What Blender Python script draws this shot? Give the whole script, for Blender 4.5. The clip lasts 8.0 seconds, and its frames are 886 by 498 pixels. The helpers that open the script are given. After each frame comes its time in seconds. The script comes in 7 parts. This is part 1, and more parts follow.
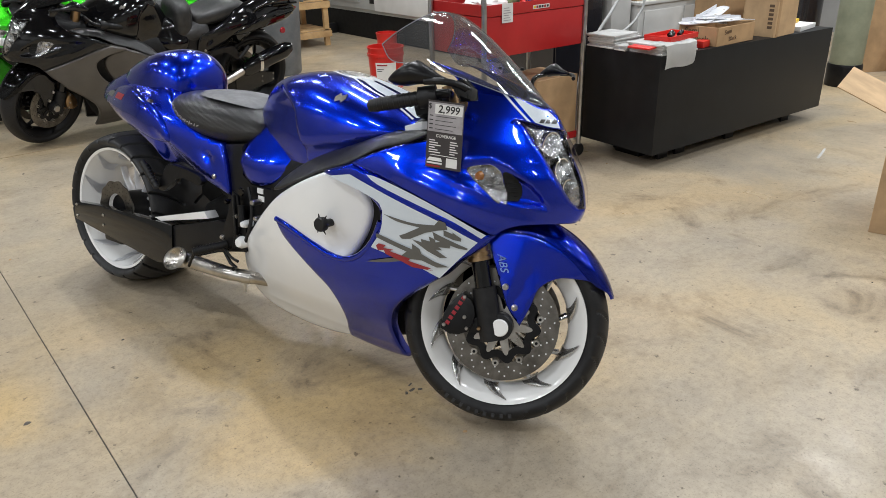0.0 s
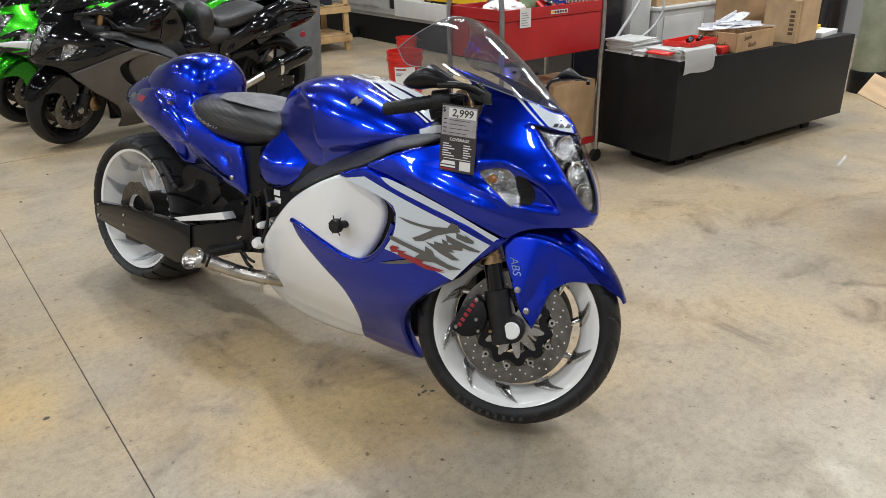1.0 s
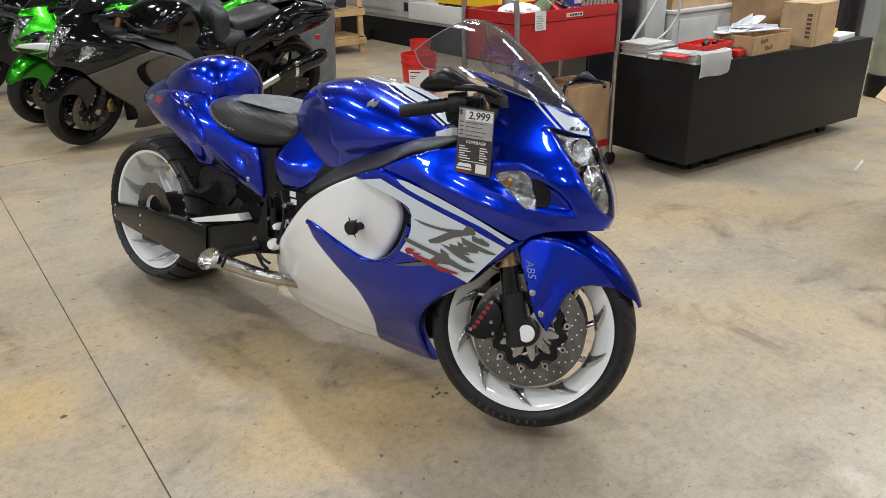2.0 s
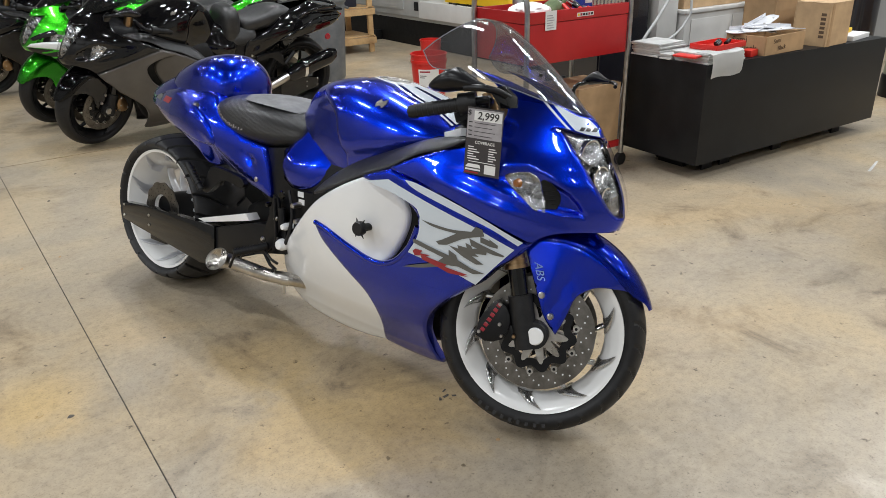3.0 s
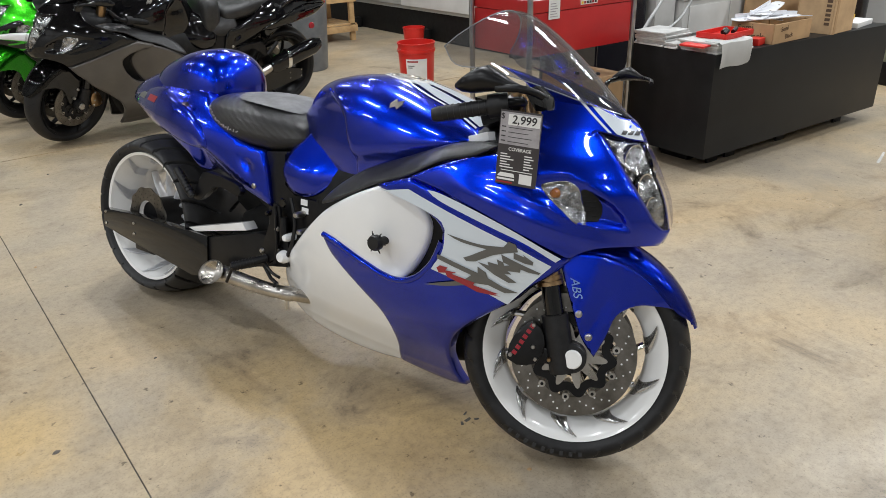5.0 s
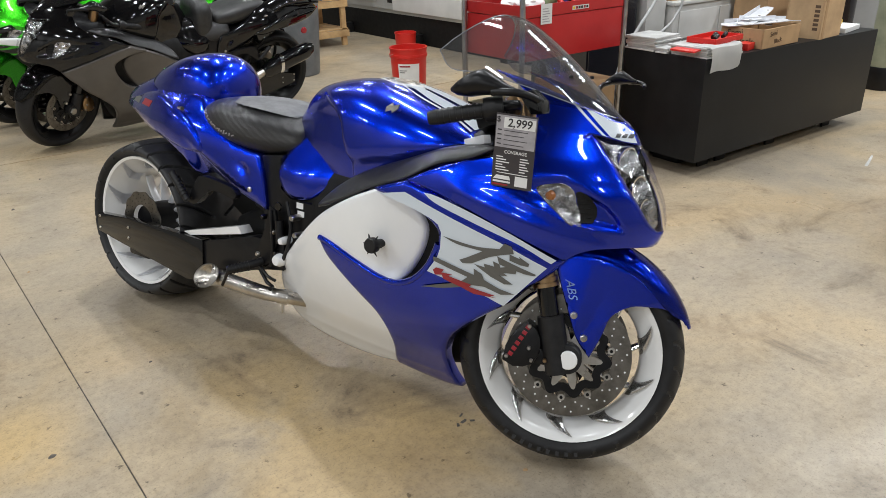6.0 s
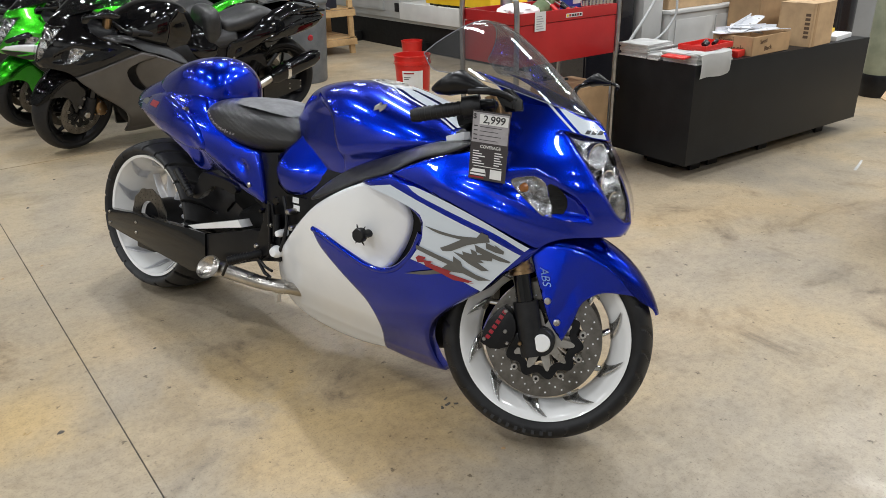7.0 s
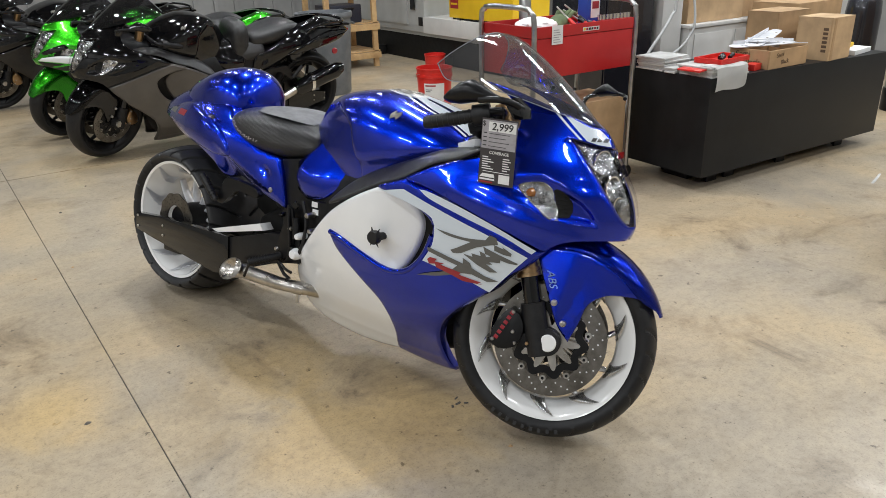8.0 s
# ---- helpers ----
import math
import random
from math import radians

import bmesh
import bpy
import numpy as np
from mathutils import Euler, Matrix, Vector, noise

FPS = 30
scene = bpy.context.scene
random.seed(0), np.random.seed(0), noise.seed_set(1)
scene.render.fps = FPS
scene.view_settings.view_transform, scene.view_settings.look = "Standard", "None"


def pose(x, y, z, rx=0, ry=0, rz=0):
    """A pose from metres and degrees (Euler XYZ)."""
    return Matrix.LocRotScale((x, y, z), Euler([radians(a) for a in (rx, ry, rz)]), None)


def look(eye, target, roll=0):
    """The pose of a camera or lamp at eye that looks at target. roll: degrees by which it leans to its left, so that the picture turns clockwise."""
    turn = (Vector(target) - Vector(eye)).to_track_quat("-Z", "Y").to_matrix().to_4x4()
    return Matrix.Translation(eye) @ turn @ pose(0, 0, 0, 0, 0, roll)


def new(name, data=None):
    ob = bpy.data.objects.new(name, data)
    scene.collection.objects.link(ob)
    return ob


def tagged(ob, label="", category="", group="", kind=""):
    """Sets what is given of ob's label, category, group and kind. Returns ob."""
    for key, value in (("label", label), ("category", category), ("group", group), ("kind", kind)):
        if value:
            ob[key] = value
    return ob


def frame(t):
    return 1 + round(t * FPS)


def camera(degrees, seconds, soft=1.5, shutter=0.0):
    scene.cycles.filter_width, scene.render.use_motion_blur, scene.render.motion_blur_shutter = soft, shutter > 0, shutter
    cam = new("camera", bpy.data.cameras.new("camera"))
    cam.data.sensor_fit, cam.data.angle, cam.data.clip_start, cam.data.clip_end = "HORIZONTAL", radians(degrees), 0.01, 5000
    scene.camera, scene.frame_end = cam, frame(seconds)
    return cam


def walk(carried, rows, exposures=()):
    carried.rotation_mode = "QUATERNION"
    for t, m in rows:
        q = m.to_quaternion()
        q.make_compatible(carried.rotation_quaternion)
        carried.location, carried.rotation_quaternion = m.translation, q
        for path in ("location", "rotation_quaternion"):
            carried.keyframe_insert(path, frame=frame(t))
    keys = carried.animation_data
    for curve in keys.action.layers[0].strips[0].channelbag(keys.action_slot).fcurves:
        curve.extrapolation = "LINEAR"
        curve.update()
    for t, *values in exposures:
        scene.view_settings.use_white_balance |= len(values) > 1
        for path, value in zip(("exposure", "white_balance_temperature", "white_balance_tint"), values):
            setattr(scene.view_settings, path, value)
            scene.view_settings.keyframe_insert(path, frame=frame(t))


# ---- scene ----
from mathutils.geometry import delaunay_2d_cdt

cam = camera(62.2, 8.0, soft=0.5)
PATH = [
    (0, (0.062, 0.082, 1.344), (1.165, 1.532, 0.517), -1.6),
    (0.5, (0.063, 0.063, 1.343), (1.145, 1.533, 0.524), -1.6),
    (1, (0.065, 0.061, 1.344), (1.131, 1.545, 0.53), -1.6),
    (1.5, (0.054, 0.062, 1.346), (1.108, 1.556, 0.536), -1.6),
    (3, (0.068, 0.077, 1.343), (1.088, 1.595, 0.536), -1.7),
    (3.5, (0.08, 0.092, 1.341), (1.096, 1.61, 0.526), -1.7),
    (4, (0.086, 0.133, 1.336), (1.11, 1.641, 0.512), -1.7),
    (4.5, (0.087, 0.218, 1.339), (1.128, 1.707, 0.503), -1.7),
    (5, (0.077, 0.311, 1.339), (1.143, 1.78, 0.497), -1.7),
    (6.5, (0.049, 0.295, 1.34), (1.14, 1.756, 0.517), -1.6),
    (7, (0.037, 0.152, 1.342), (1.107, 1.636, 0.535), -1.6),
    (7.5, (0.022, 0.088, 1.346), (1.07, 1.598, 0.557), -1.7),
    (8, (0.017, 0.065, 1.344), (1.044, 1.597, 0.572), -1.7),
]
walk(cam, [(t, look(eye, target, roll)) for t, eye, target, roll in PATH], exposures=[(0, 0.0), (8, 0.0)])

# ---- light: rows of LED strips under the ceiling of the workshop ----
world = bpy.data.worlds.new("world")
scene.world = world
world.use_nodes = True
world.node_tree.nodes["Background"].inputs[0].default_value = (0.75, 0.8, 0.9, 1)
world.node_tree.nodes["Background"].inputs[1].default_value = 0.05

CEILING = 4.6
LAMPS = [(-4.7, -3.6, 67), (-1.8, -3.6, 33), (1.45, -3.6, 22), (4.3, -3.6, 56), (7.1, -3.6, 67),
         (-4.7, -0.6, 93), (1.6, -0.6, 29), (4.3, -0.6, 67), (7.1, -0.6, 89),
         (-1.2, 1.2, 45), (-4.7, 2.5, 93), (2.3, 3.7, 93), (4.6, 2.4, 67), (7.1, 2.5, 89),
         (-4.7, 5.5, 50), (-1.3, 4.3, 56), (1.45, 5.9, 56), (4.3, 5.5, 40), (7.1, 5.5, 56),
         (-4.7, 8.6, 28), (-1.8, 8.6, 31), (1.45, 8.6, 40), (4.3, 8.6, 50), (7.1, 8.6, 56)]
for lx, ly, power in LAMPS:
    data = bpy.data.lights.new("strip_light", "AREA")
    data.shape, data.size, data.size_y = "RECTANGLE", 0.14, 0.9
    data.energy, data.color = 0.96 * power, (0.935, 0.968, 1.0)
    lamp = new("strip_light", data)
    lamp.matrix_world = pose(lx, ly, CEILING - 0.12)


# ---- materials ----
def material(name, colour, rough=0.5, metal=0.0, coat=0.0, spec=0.5):
    m = bpy.data.materials.new(name)
    m.use_nodes = True
    b = m.node_tree.nodes["Principled BSDF"]
    b.inputs["Base Color"].default_value = (*colour, 1)
    b.inputs["Roughness"].default_value = rough
    b.inputs["Metallic"].default_value = metal
    b.inputs["Coat Weight"].default_value = coat
    b.inputs["Coat Roughness"].default_value = 0.03
    b.inputs["Specular IOR Level"].default_value = spec
    return m


def node(m, kind, **values):
    n = m.node_tree.nodes.new(kind)
    for key, value in values.items():
        n.inputs[key].default_value = value
    return n


def join(m, a, out, b, into):
    m.node_tree.links.new(a.outputs[out], b.inputs[into])


def coords(m, which="Object"):
    return m.node_tree.nodes.new("ShaderNodeTexCoord"), which


def varied(m, a, b, scale, detail=4.0, lo=0.35, hi=0.65, bump=0.0, bump_scale=60.0, rough=None, dist=0.002):
    """Colour that wanders from a to b, with a finer grain and relief on top."""
    bsdf = m.node_tree.nodes["Principled BSDF"]
    tc, which = coords(m)
    n1 = node(m, "ShaderNodeTexNoise", Scale=scale, Detail=detail, Roughness=0.6)
    join(m, tc, which, n1, "Vector")
    ramp = m.node_tree.nodes.new("ShaderNodeValToRGB")
    ramp.color_ramp.elements[0].position, ramp.color_ramp.elements[1].position = lo, hi
    ramp.color_ramp.elements[0].color, ramp.color_ramp.elements[1].color = (*a, 1), (*b, 1)
    join(m, n1, "Fac", ramp, "Fac")
    join(m, ramp, "Color", bsdf, "Base Color")
    n2 = node(m, "ShaderNodeTexNoise", Scale=bump_scale, Detail=5.0, Roughness=0.6)
    join(m, tc, which, n2, "Vector")
    if bump:
        bp = node(m, "ShaderNodeBump", Strength=bump, Distance=dist)
        join(m, n2, "Fac", bp, "Height")
        join(m, bp, "Normal", bsdf, "Normal")
    if rough:
        mr = node(m, "ShaderNodeMapRange")
        mr.inputs["To Min"].default_value, mr.inputs["To Max"].default_value = rough
        join(m, n1, "Fac", mr, "Value")
        join(m, mr, "Result", bsdf, "Roughness")
    return m


def candy(name, deep, bright):
    """Metallic lacquer: fine flakes under a clear coat."""
    m = material(name, deep, 0.26, 1.0, 1.0)
    m.node_tree.nodes["Principled BSDF"].inputs["Coat IOR"].default_value = 1.5
    m.node_tree.nodes["Principled BSDF"].inputs["Coat Roughness"].default_value = 0.015
    bsdf = m.node_tree.nodes["Principled BSDF"]
    tc, which = coords(m)
    v = node(m, "ShaderNodeTexVoronoi", Scale=1400.0)
    join(m, tc, which, v, "Vector")
    mix = m.node_tree.nodes.new("ShaderNodeMix")
    mix.data_type = "RGBA"
    mix.inputs["A"].default_value, mix.inputs["B"].default_value = (*deep, 1), (*bright, 1)
    sep = m.node_tree.nodes.new("ShaderNodeSeparateColor")
    join(m, v, "Color", sep, "Color")
    join(m, sep, "Red", mix, "Factor")
    join(m, mix, "Result", bsdf, "Base Color")
    return m


WARM = ((1.0, 1.75, 0.45, 0.85), (0.70, 1.75, 0.42, 0.8), (0.02, 2.4, 0.34, 0.9), (0.72, 2.25, 0.40, 0.7), (0.40, 2.05, 0.35, 0.5), (1.55, 1.5, 0.5, 0.45), (0.45, 2.75, 0.35, 0.35), (2.7, 1.0, 0.5, 0.3))


def concrete_floor():
    m = material("sealed_concrete", (0.4, 0.33, 0.25), 0.4)
    nt, bsdf = m.node_tree, m.node_tree.nodes["Principled BSDF"]
    tc, which = coords(m)
    big = node(m, "ShaderNodeTexNoise", Scale=1.05, Detail=6.0, Roughness=0.58, Distortion=0.5)
    mid = node(m, "ShaderNodeTexNoise", Scale=3.4, Detail=6.0, Roughness=0.62, Distortion=0.3)
    fine = node(m, "ShaderNodeTexNoise", Scale=38.0, Detail=6.0, Roughness=0.7)
    speck = node(m, "ShaderNodeTexNoise", Scale=26.0, Detail=4.0, Roughness=0.6)
    stain = node(m, "ShaderNodeTexNoise", Scale=1.9, Detail=8.0, Roughness=0.68, Distortion=1.2)
    pit = node(m, "ShaderNodeTexNoise", Scale=140.0, Detail=3.0, Roughness=0.7)
    for n in (big, mid, fine, speck, stain, pit):
        join(m, tc, which, n, "Vector")

    def ramp(src, stops):
        r = nt.nodes.new("ShaderNodeValToRGB")
        while len(r.color_ramp.elements) < len(stops):
            r.color_ramp.elements.new(0.5)
        for e, (p, c) in zip(r.color_ramp.elements, stops):
            e.position, e.color = p, (*c, 1)
        join(m, src, "Fac", r, "Fac")
        return r

    def blend(kind, fac, a, b):
        x = nt.nodes.new("ShaderNodeMix")
        x.data_type, x.blend_type = "RGBA", kind
        x.inputs["Factor"].default_value = fac
        nt.links.new(a, x.inputs["A"])
        nt.links.new(b, x.inputs["B"])
        return x.outputs["Result"]

    base = ramp(big, [(0.32, (0.315, 0.27, 0.212)), (0.45, (0.378, 0.314, 0.23)), (0.54, (0.415, 0.333, 0.226)), (0.64, (0.445, 0.34, 0.212))])
    clouds = ramp(mid, [(0.25, (0.74, 0.73, 0.72)), (0.40, (0.93, 0.93, 0.93)), (0.56, (1.02, 1.02, 1.01)), (0.72, (1.13, 1.12, 1.1))])
    grain = ramp(fine, [(0.28, (0.76, 0.755, 0.75)), (0.47, (1, 1, 1)), (0.72, (1.14, 1.14, 1.13))])
    spots = ramp(speck, [(0.29, (0.25, 0.23, 0.2)), (0.35, (1, 1, 1)), (1.0, (1, 1, 1))])
    # old sealer that has yellowed in a few places
    ground = base.outputs["Color"]
    for px, py, reach, amount in WARM:
        far = nt.nodes.new("ShaderNodeVectorMath")
        far.operation = "DISTANCE"
        far.inputs[1].default_value = (px, py, 0)
        join(m, tc, which, far, 0)
        wob = nt.nodes.new("ShaderNodeMath")
        wob.operation = "MULTIPLY_ADD"
        wob.inputs[1].default_value = -1.3 * reach
        join(m, stain, "Fac", wob, 0)
        nt.links.new(far.outputs["Value"], wob.inputs[2])
        near_ = node(m, "ShaderNodeMapRange")
        near_.interpolation_type = "SMOOTHSTEP"
        near_.inputs["From Min"].default_value, near_.inputs["From Max"].default_value = reach * 0.35, reach * -0.65
        near_.inputs["To Min"].default_value, near_.inputs["To Max"].default_value = 0.0, amount
        nt.links.new(wob.outputs[0], near_.inputs["Value"])
        tint = nt.nodes.new("ShaderNodeMix")
        tint.data_type = "RGBA"
        tint.inputs["B"].default_value = (0.50, 0.355, 0.17, 1)
        nt.links.new(near_.outputs["Result"], tint.inputs["Factor"])
        nt.links.new(ground, tint.inputs["A"])
        ground = tint.outputs["Result"]
    c = blend("MULTIPLY", 1.0, ground, clouds.outputs["Color"])
    c = blend("MULTIPLY", 1.0, c, grain.outputs["Color"])
    c = blend("MULTIPLY", 0.85, c, spots.outputs["Color"])
    marks = ramp(stain, [(0.30, (0.42, 0.39, 0.36)), (0.38, (0.82, 0.80, 0.78)), (0.46, (1, 1, 1)), (0.62, (1, 1, 1)), (0.72, (1.12, 1.1, 1.08))])
    dust = ramp(pit, [(0.30, (0.45, 0.45, 0.45)), (0.46, (1, 1, 1)), (0.62, (1, 1, 1)), (0.72, (1.3, 1.3, 1.28))])
    c = blend("MULTIPLY", 0.85, c, marks.outputs["Color"])
    c = blend("MULTIPLY", 0.6, c, dust.outputs["Color"])
    nt.links.new(c, bsdf.inputs["Base Color"])
    mr = node(m, "ShaderNodeMapRange")
    mr.inputs["From Min"].default_value, mr.inputs["From Max"].default_value = 0.3, 0.7
    mr.inputs["To Min"].default_value, mr.inputs["To Max"].default_value = 0.52, 0.27
    join(m, mid, "Fac", mr, "Value")
    join(m, mr, "Result", bsdf, "Roughness")
    bp = node(m, "ShaderNodeBump", Strength=0.12, Distance=0.002)
    join(m, fine, "Fac", bp, "Height")
    join(m, bp, "Normal", bsdf, "Normal")
    return m


def tyre_rubber(name, count, slant, width, thin):
    """Rubber with slanting tread grooves, their shade put into the colour; the wheel's axle is the object's y axis."""
    m = material(name, (0.012, 0.012, 0.013), 0.5, spec=0.35)
    nt, bsdf = m.node_tree, m.node_tree.nodes["Principled BSDF"]
    tc, which = coords(m)
    sep = nt.nodes.new("ShaderNodeSeparateXYZ")
    join(m, tc, which, sep, "Vector")

    def op(kind, a, b=None):
        n = nt.nodes.new("ShaderNodeMath")
        n.operation = kind
        for i, v in enumerate((a, b)):
            if v is None:
                continue
            if isinstance(v, float):
                n.inputs[i].default_value = v
            else:
                nt.links.new(v, n.inputs[i])
        return n.outputs[0]

    turn = op("MULTIPLY", op("ARCTAN2", sep.outputs["Z"], sep.outputs["X"]), count / (2 * math.pi))
    side = op("ABSOLUTE", sep.outputs["Y"])
    lane = op("SUBTRACT", turn, op("MULTIPLY", side, slant))
    saw = op("FRACT", lane)
    cut = op("LESS_THAN", op("ABSOLUTE", op("SUBTRACT", saw, 0.5)), thin)
    inside = op("LESS_THAN", side, width)
    outside = op("GREATER_THAN", side, width * 0.2)
    groove = op("MULTIPLY", op("MULTIPLY", cut, inside), outside)
    fine = node(m, "ShaderNodeTexNoise", Scale=90.0, Detail=4.0)
    join(m, tc, which, fine, "Vector")
    height = op("SUBTRACT", op("MULTIPLY", fine.outputs["Fac"], 0.15), groove)
    bp = node(m, "ShaderNodeBump", Strength=0.9, Distance=0.004)
    nt.links.new(height, bp.inputs["Height"])
    join(m, bp, "Normal", bsdf, "Normal")
    # near-black colour paints the shade inside the grooves
    mix = nt.nodes.new("ShaderNodeMix")
    mix.data_type = "RGBA"
    mix.inputs["A"].default_value, mix.inputs["B"].default_value = (0.012, 0.012, 0.013, 1), (0.001, 0.001, 0.001, 1)
    nt.links.new(groove, mix.inputs["Factor"])
    join(m, mix, "Result", bsdf, "Base Color")
    return m


def clear_sheet(name, tint, gloss=0.55, haze=0.0):
    m = bpy.data.materials.new(name)
    m.use_nodes = True
    nt = m.node_tree
    nt.nodes.remove(nt.nodes["Principled BSDF"])
    out = nt.nodes["Material Output"]
    tr, gl = nt.nodes.new("ShaderNodeBsdfTransparent"), nt.nodes.new("ShaderNodeBsdfGlossy")
    tr.inputs["Color"].default_value = (*tint, 1)
    gl.inputs["Roughness"].default_value = 0.02
    lw, pw, mx = nt.nodes.new("ShaderNodeLayerWeight"), nt.nodes.new("ShaderNodeMath"), nt.nodes.new("ShaderNodeMixShader")
    pw.operation = "MULTIPLY_ADD"
    sq = nt.nodes.new("ShaderNodeMath")
    sq.operation, sq.inputs[1].default_value = "POWER", 2.6
    nt.links.new(lw.outputs["Facing"], sq.inputs[0])
    nt.links.new(sq.outputs[0], pw.inputs[0])
    pw.inputs[1].default_value, pw.inputs[2].default_value = gloss, 0.045
    nt.links.new(pw.outputs[0], mx.inputs[0])
    nt.links.new(tr.outputs[0], mx.inputs[1])
    nt.links.new(gl.outputs[0], mx.inputs[2])
    if haze:
        # a little pale diffuse is mixed in as an even veil
        df, veil = nt.nodes.new("ShaderNodeBsdfDiffuse"), nt.nodes.new("ShaderNodeMixShader")
        df.inputs["Color"].default_value = (0.7, 0.7, 0.7, 1)
        veil.inputs[0].default_value = haze
        nt.links.new(mx.outputs[0], veil.inputs[1])
        nt.links.new(df.outputs[0], veil.inputs[2])
        nt.links.new(veil.outputs[0], out.inputs["Surface"])
    else:
        nt.links.new(mx.outputs[0], out.inputs["Surface"])
    return m


def cardboard(name, colour):
    m = material(name, colour, 0.85)
    return varied(m, tuple(c * 0.82 for c in colour), tuple(min(1, c * 1.12) for c in colour), 6.0, bump=0.1, bump_scale=140.0)


FLOOR = concrete_floor()
JOINT = varied(material("joint_filler", (0.09, 0.08, 0.07), 0.9), (0.05, 0.045, 0.04), (0.16, 0.14, 0.12), 40.0)
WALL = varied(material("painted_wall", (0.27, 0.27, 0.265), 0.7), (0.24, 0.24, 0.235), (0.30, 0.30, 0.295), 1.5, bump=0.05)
# Paler coat for unseen walls, so they bounce more light on the bike.
BOUNCEWALL = varied(material("bounce_wall_paint", (0.36, 0.36, 0.35), 0.7), (0.32, 0.32, 0.31), (0.40, 0.40, 0.39), 1.5, bump=0.05)
# Unseen ceiling kept dark, so glossy paint reflects less grey.
CEIL = varied(material("ceiling_paint", (0.09, 0.09, 0.09), 0.8), (0.07, 0.07, 0.07), (0.11, 0.11, 0.11), 1.0)
BLUE = candy("candy_blue", (0.0006, 0.0155, 0.37), (0.0009, 0.031, 0.66))
PEARL = varied(material("pearl_white", (0.88, 0.89, 0.90), 0.25, 0.0, 0.9), (0.86, 0.875, 0.885), (0.90, 0.91, 0.92), 6.0)
DECAL = material("white_graphic", (0.62, 0.68, 0.74), 0.3, 0.0, 0.7)
PALEBLUE = material("pale_blue_graphic", (0.30, 0.45, 0.72), 0.3, 0.0, 0.6)
GREYMARK = material("grey_graphic", (0.10, 0.10, 0.095), 0.3, 0.0, 0.6)
REDMARK = material("red_graphic", (0.30, 0.008, 0.02), 0.3, 0.0, 0.6)
BLACK = varied(material("satin_black", (0.006, 0.006, 0.007), 0.34, spec=0.3), (0.004, 0.004, 0.005), (0.008, 0.008, 0.009), 30.0, rough=(0.22, 0.42))
GLOSSBLACK = material("gloss_black", (0.003, 0.003, 0.0035), 0.08, 0.0, 0.3, 0.4)
MATTBLACK = varied(material("matt_black_plastic", (0.010, 0.010, 0.011), 0.48, spec=0.35), (0.007, 0.007, 0.008), (0.014, 0.014, 0.015), 40.0, bump=0.1, bump_scale=300.0)
SATINPLASTIC = varied(material("satin_black_plastic", (0.02, 0.02, 0.021), 0.34, spec=0.5), (0.016, 0.016, 0.017), (0.026, 0.026, 0.027), 30.0, bump=0.05, bump_scale=300.0, rough=(0.30, 0.38))
ENGINE = varied(material("engine_black", (0.006, 0.006, 0.006), 0.6, spec=0.25), (0.004, 0.004, 0.004), (0.010, 0.010, 0.010), 20.0)
STEEL = varied(material("brushed_steel", (0.5, 0.48, 0.45), 0.28, 1.0), (0.42, 0.39, 0.35), (0.6, 0.58, 0.55), 14.0, rough=(0.2, 0.4))
CHROME = varied(material("polished_metal", (0.75, 0.75, 0.75), 0.08, 1.0), (0.66, 0.66, 0.66), (0.8, 0.8, 0.8), 12.0, rough=(0.05, 0.16))
DISC = varied(material("brake_steel", (0.17, 0.16, 0.145), 0.35, 1.0), (0.135, 0.125, 0.11), (0.23, 0.215, 0.195), 25.0, rough=(0.28, 0.42))
ALLOY = varied(material("polished_alloy", (0.85, 0.85, 0.85), 0.2, 1.0), (0.78, 0.78, 0.78), (0.92, 0.92, 0.92), 16.0, rough=(0.14, 0.26))
GOLD = varied(material("gold_anodised", (0.42, 0.27, 0.14), 0.3, 1.0), (0.36, 0.22, 0.11), (0.50, 0.34, 0.19), 20.0)
WHITE = varied(material("white_lacquer", (0.87, 0.87, 0.86), 0.25, 0.0, 0.6), (0.84, 0.84, 0.83), (0.89, 0.89, 0.88), 5.0)
TYRE = tyre_rubber("tyre_rubber", 26, 14.0, 0.05, 0.035)
# Rear rubber is paler than the front's, to offset the shade under the tail.
WIDE_RUBBER = varied(material("lifted_tyre_rubber", (0.02, 0.02, 0.021), 0.5, spec=0.4), (0.016, 0.016, 0.017), (0.027, 0.027, 0.028), 25.0, bump=0.1, bump_scale=200.0)
RUBBER = varied(material("cut_tyre_rubber", (0.011, 0.011, 0.012), 0.48, spec=0.35), (0.009, 0.009, 0.010), (0.015, 0.015, 0.016), 25.0, bump=0.1, bump_scale=200.0)
SIDEMARK = material("raised_rubber_mark", (0.022, 0.022, 0.024), 0.5)
SCREEN = clear_sheet("smoked_screen", (0.74, 0.74, 0.745), 0.4, 0.035)
DARKSCREEN = clear_sheet("dark_screen", (0.30, 0.30, 0.31), 0.6, 0.01)
LENS_EDGE = material("pale_edge_line", (0.22, 0.23, 0.25), 0.2, 0.0, 0.6)
LENS = clear_sheet("lamp_lens", (0.95, 0.95, 0.96), 0.5)

LAMPSILVER = varied(material("lamp_silver", (0.25, 0.25, 0.25), 0.2, 1.0), (0.08, 0.08, 0.08), (0.64, 0.64, 0.64), 34.0, bump=0.9, bump_scale=32.0, dist=0.01)


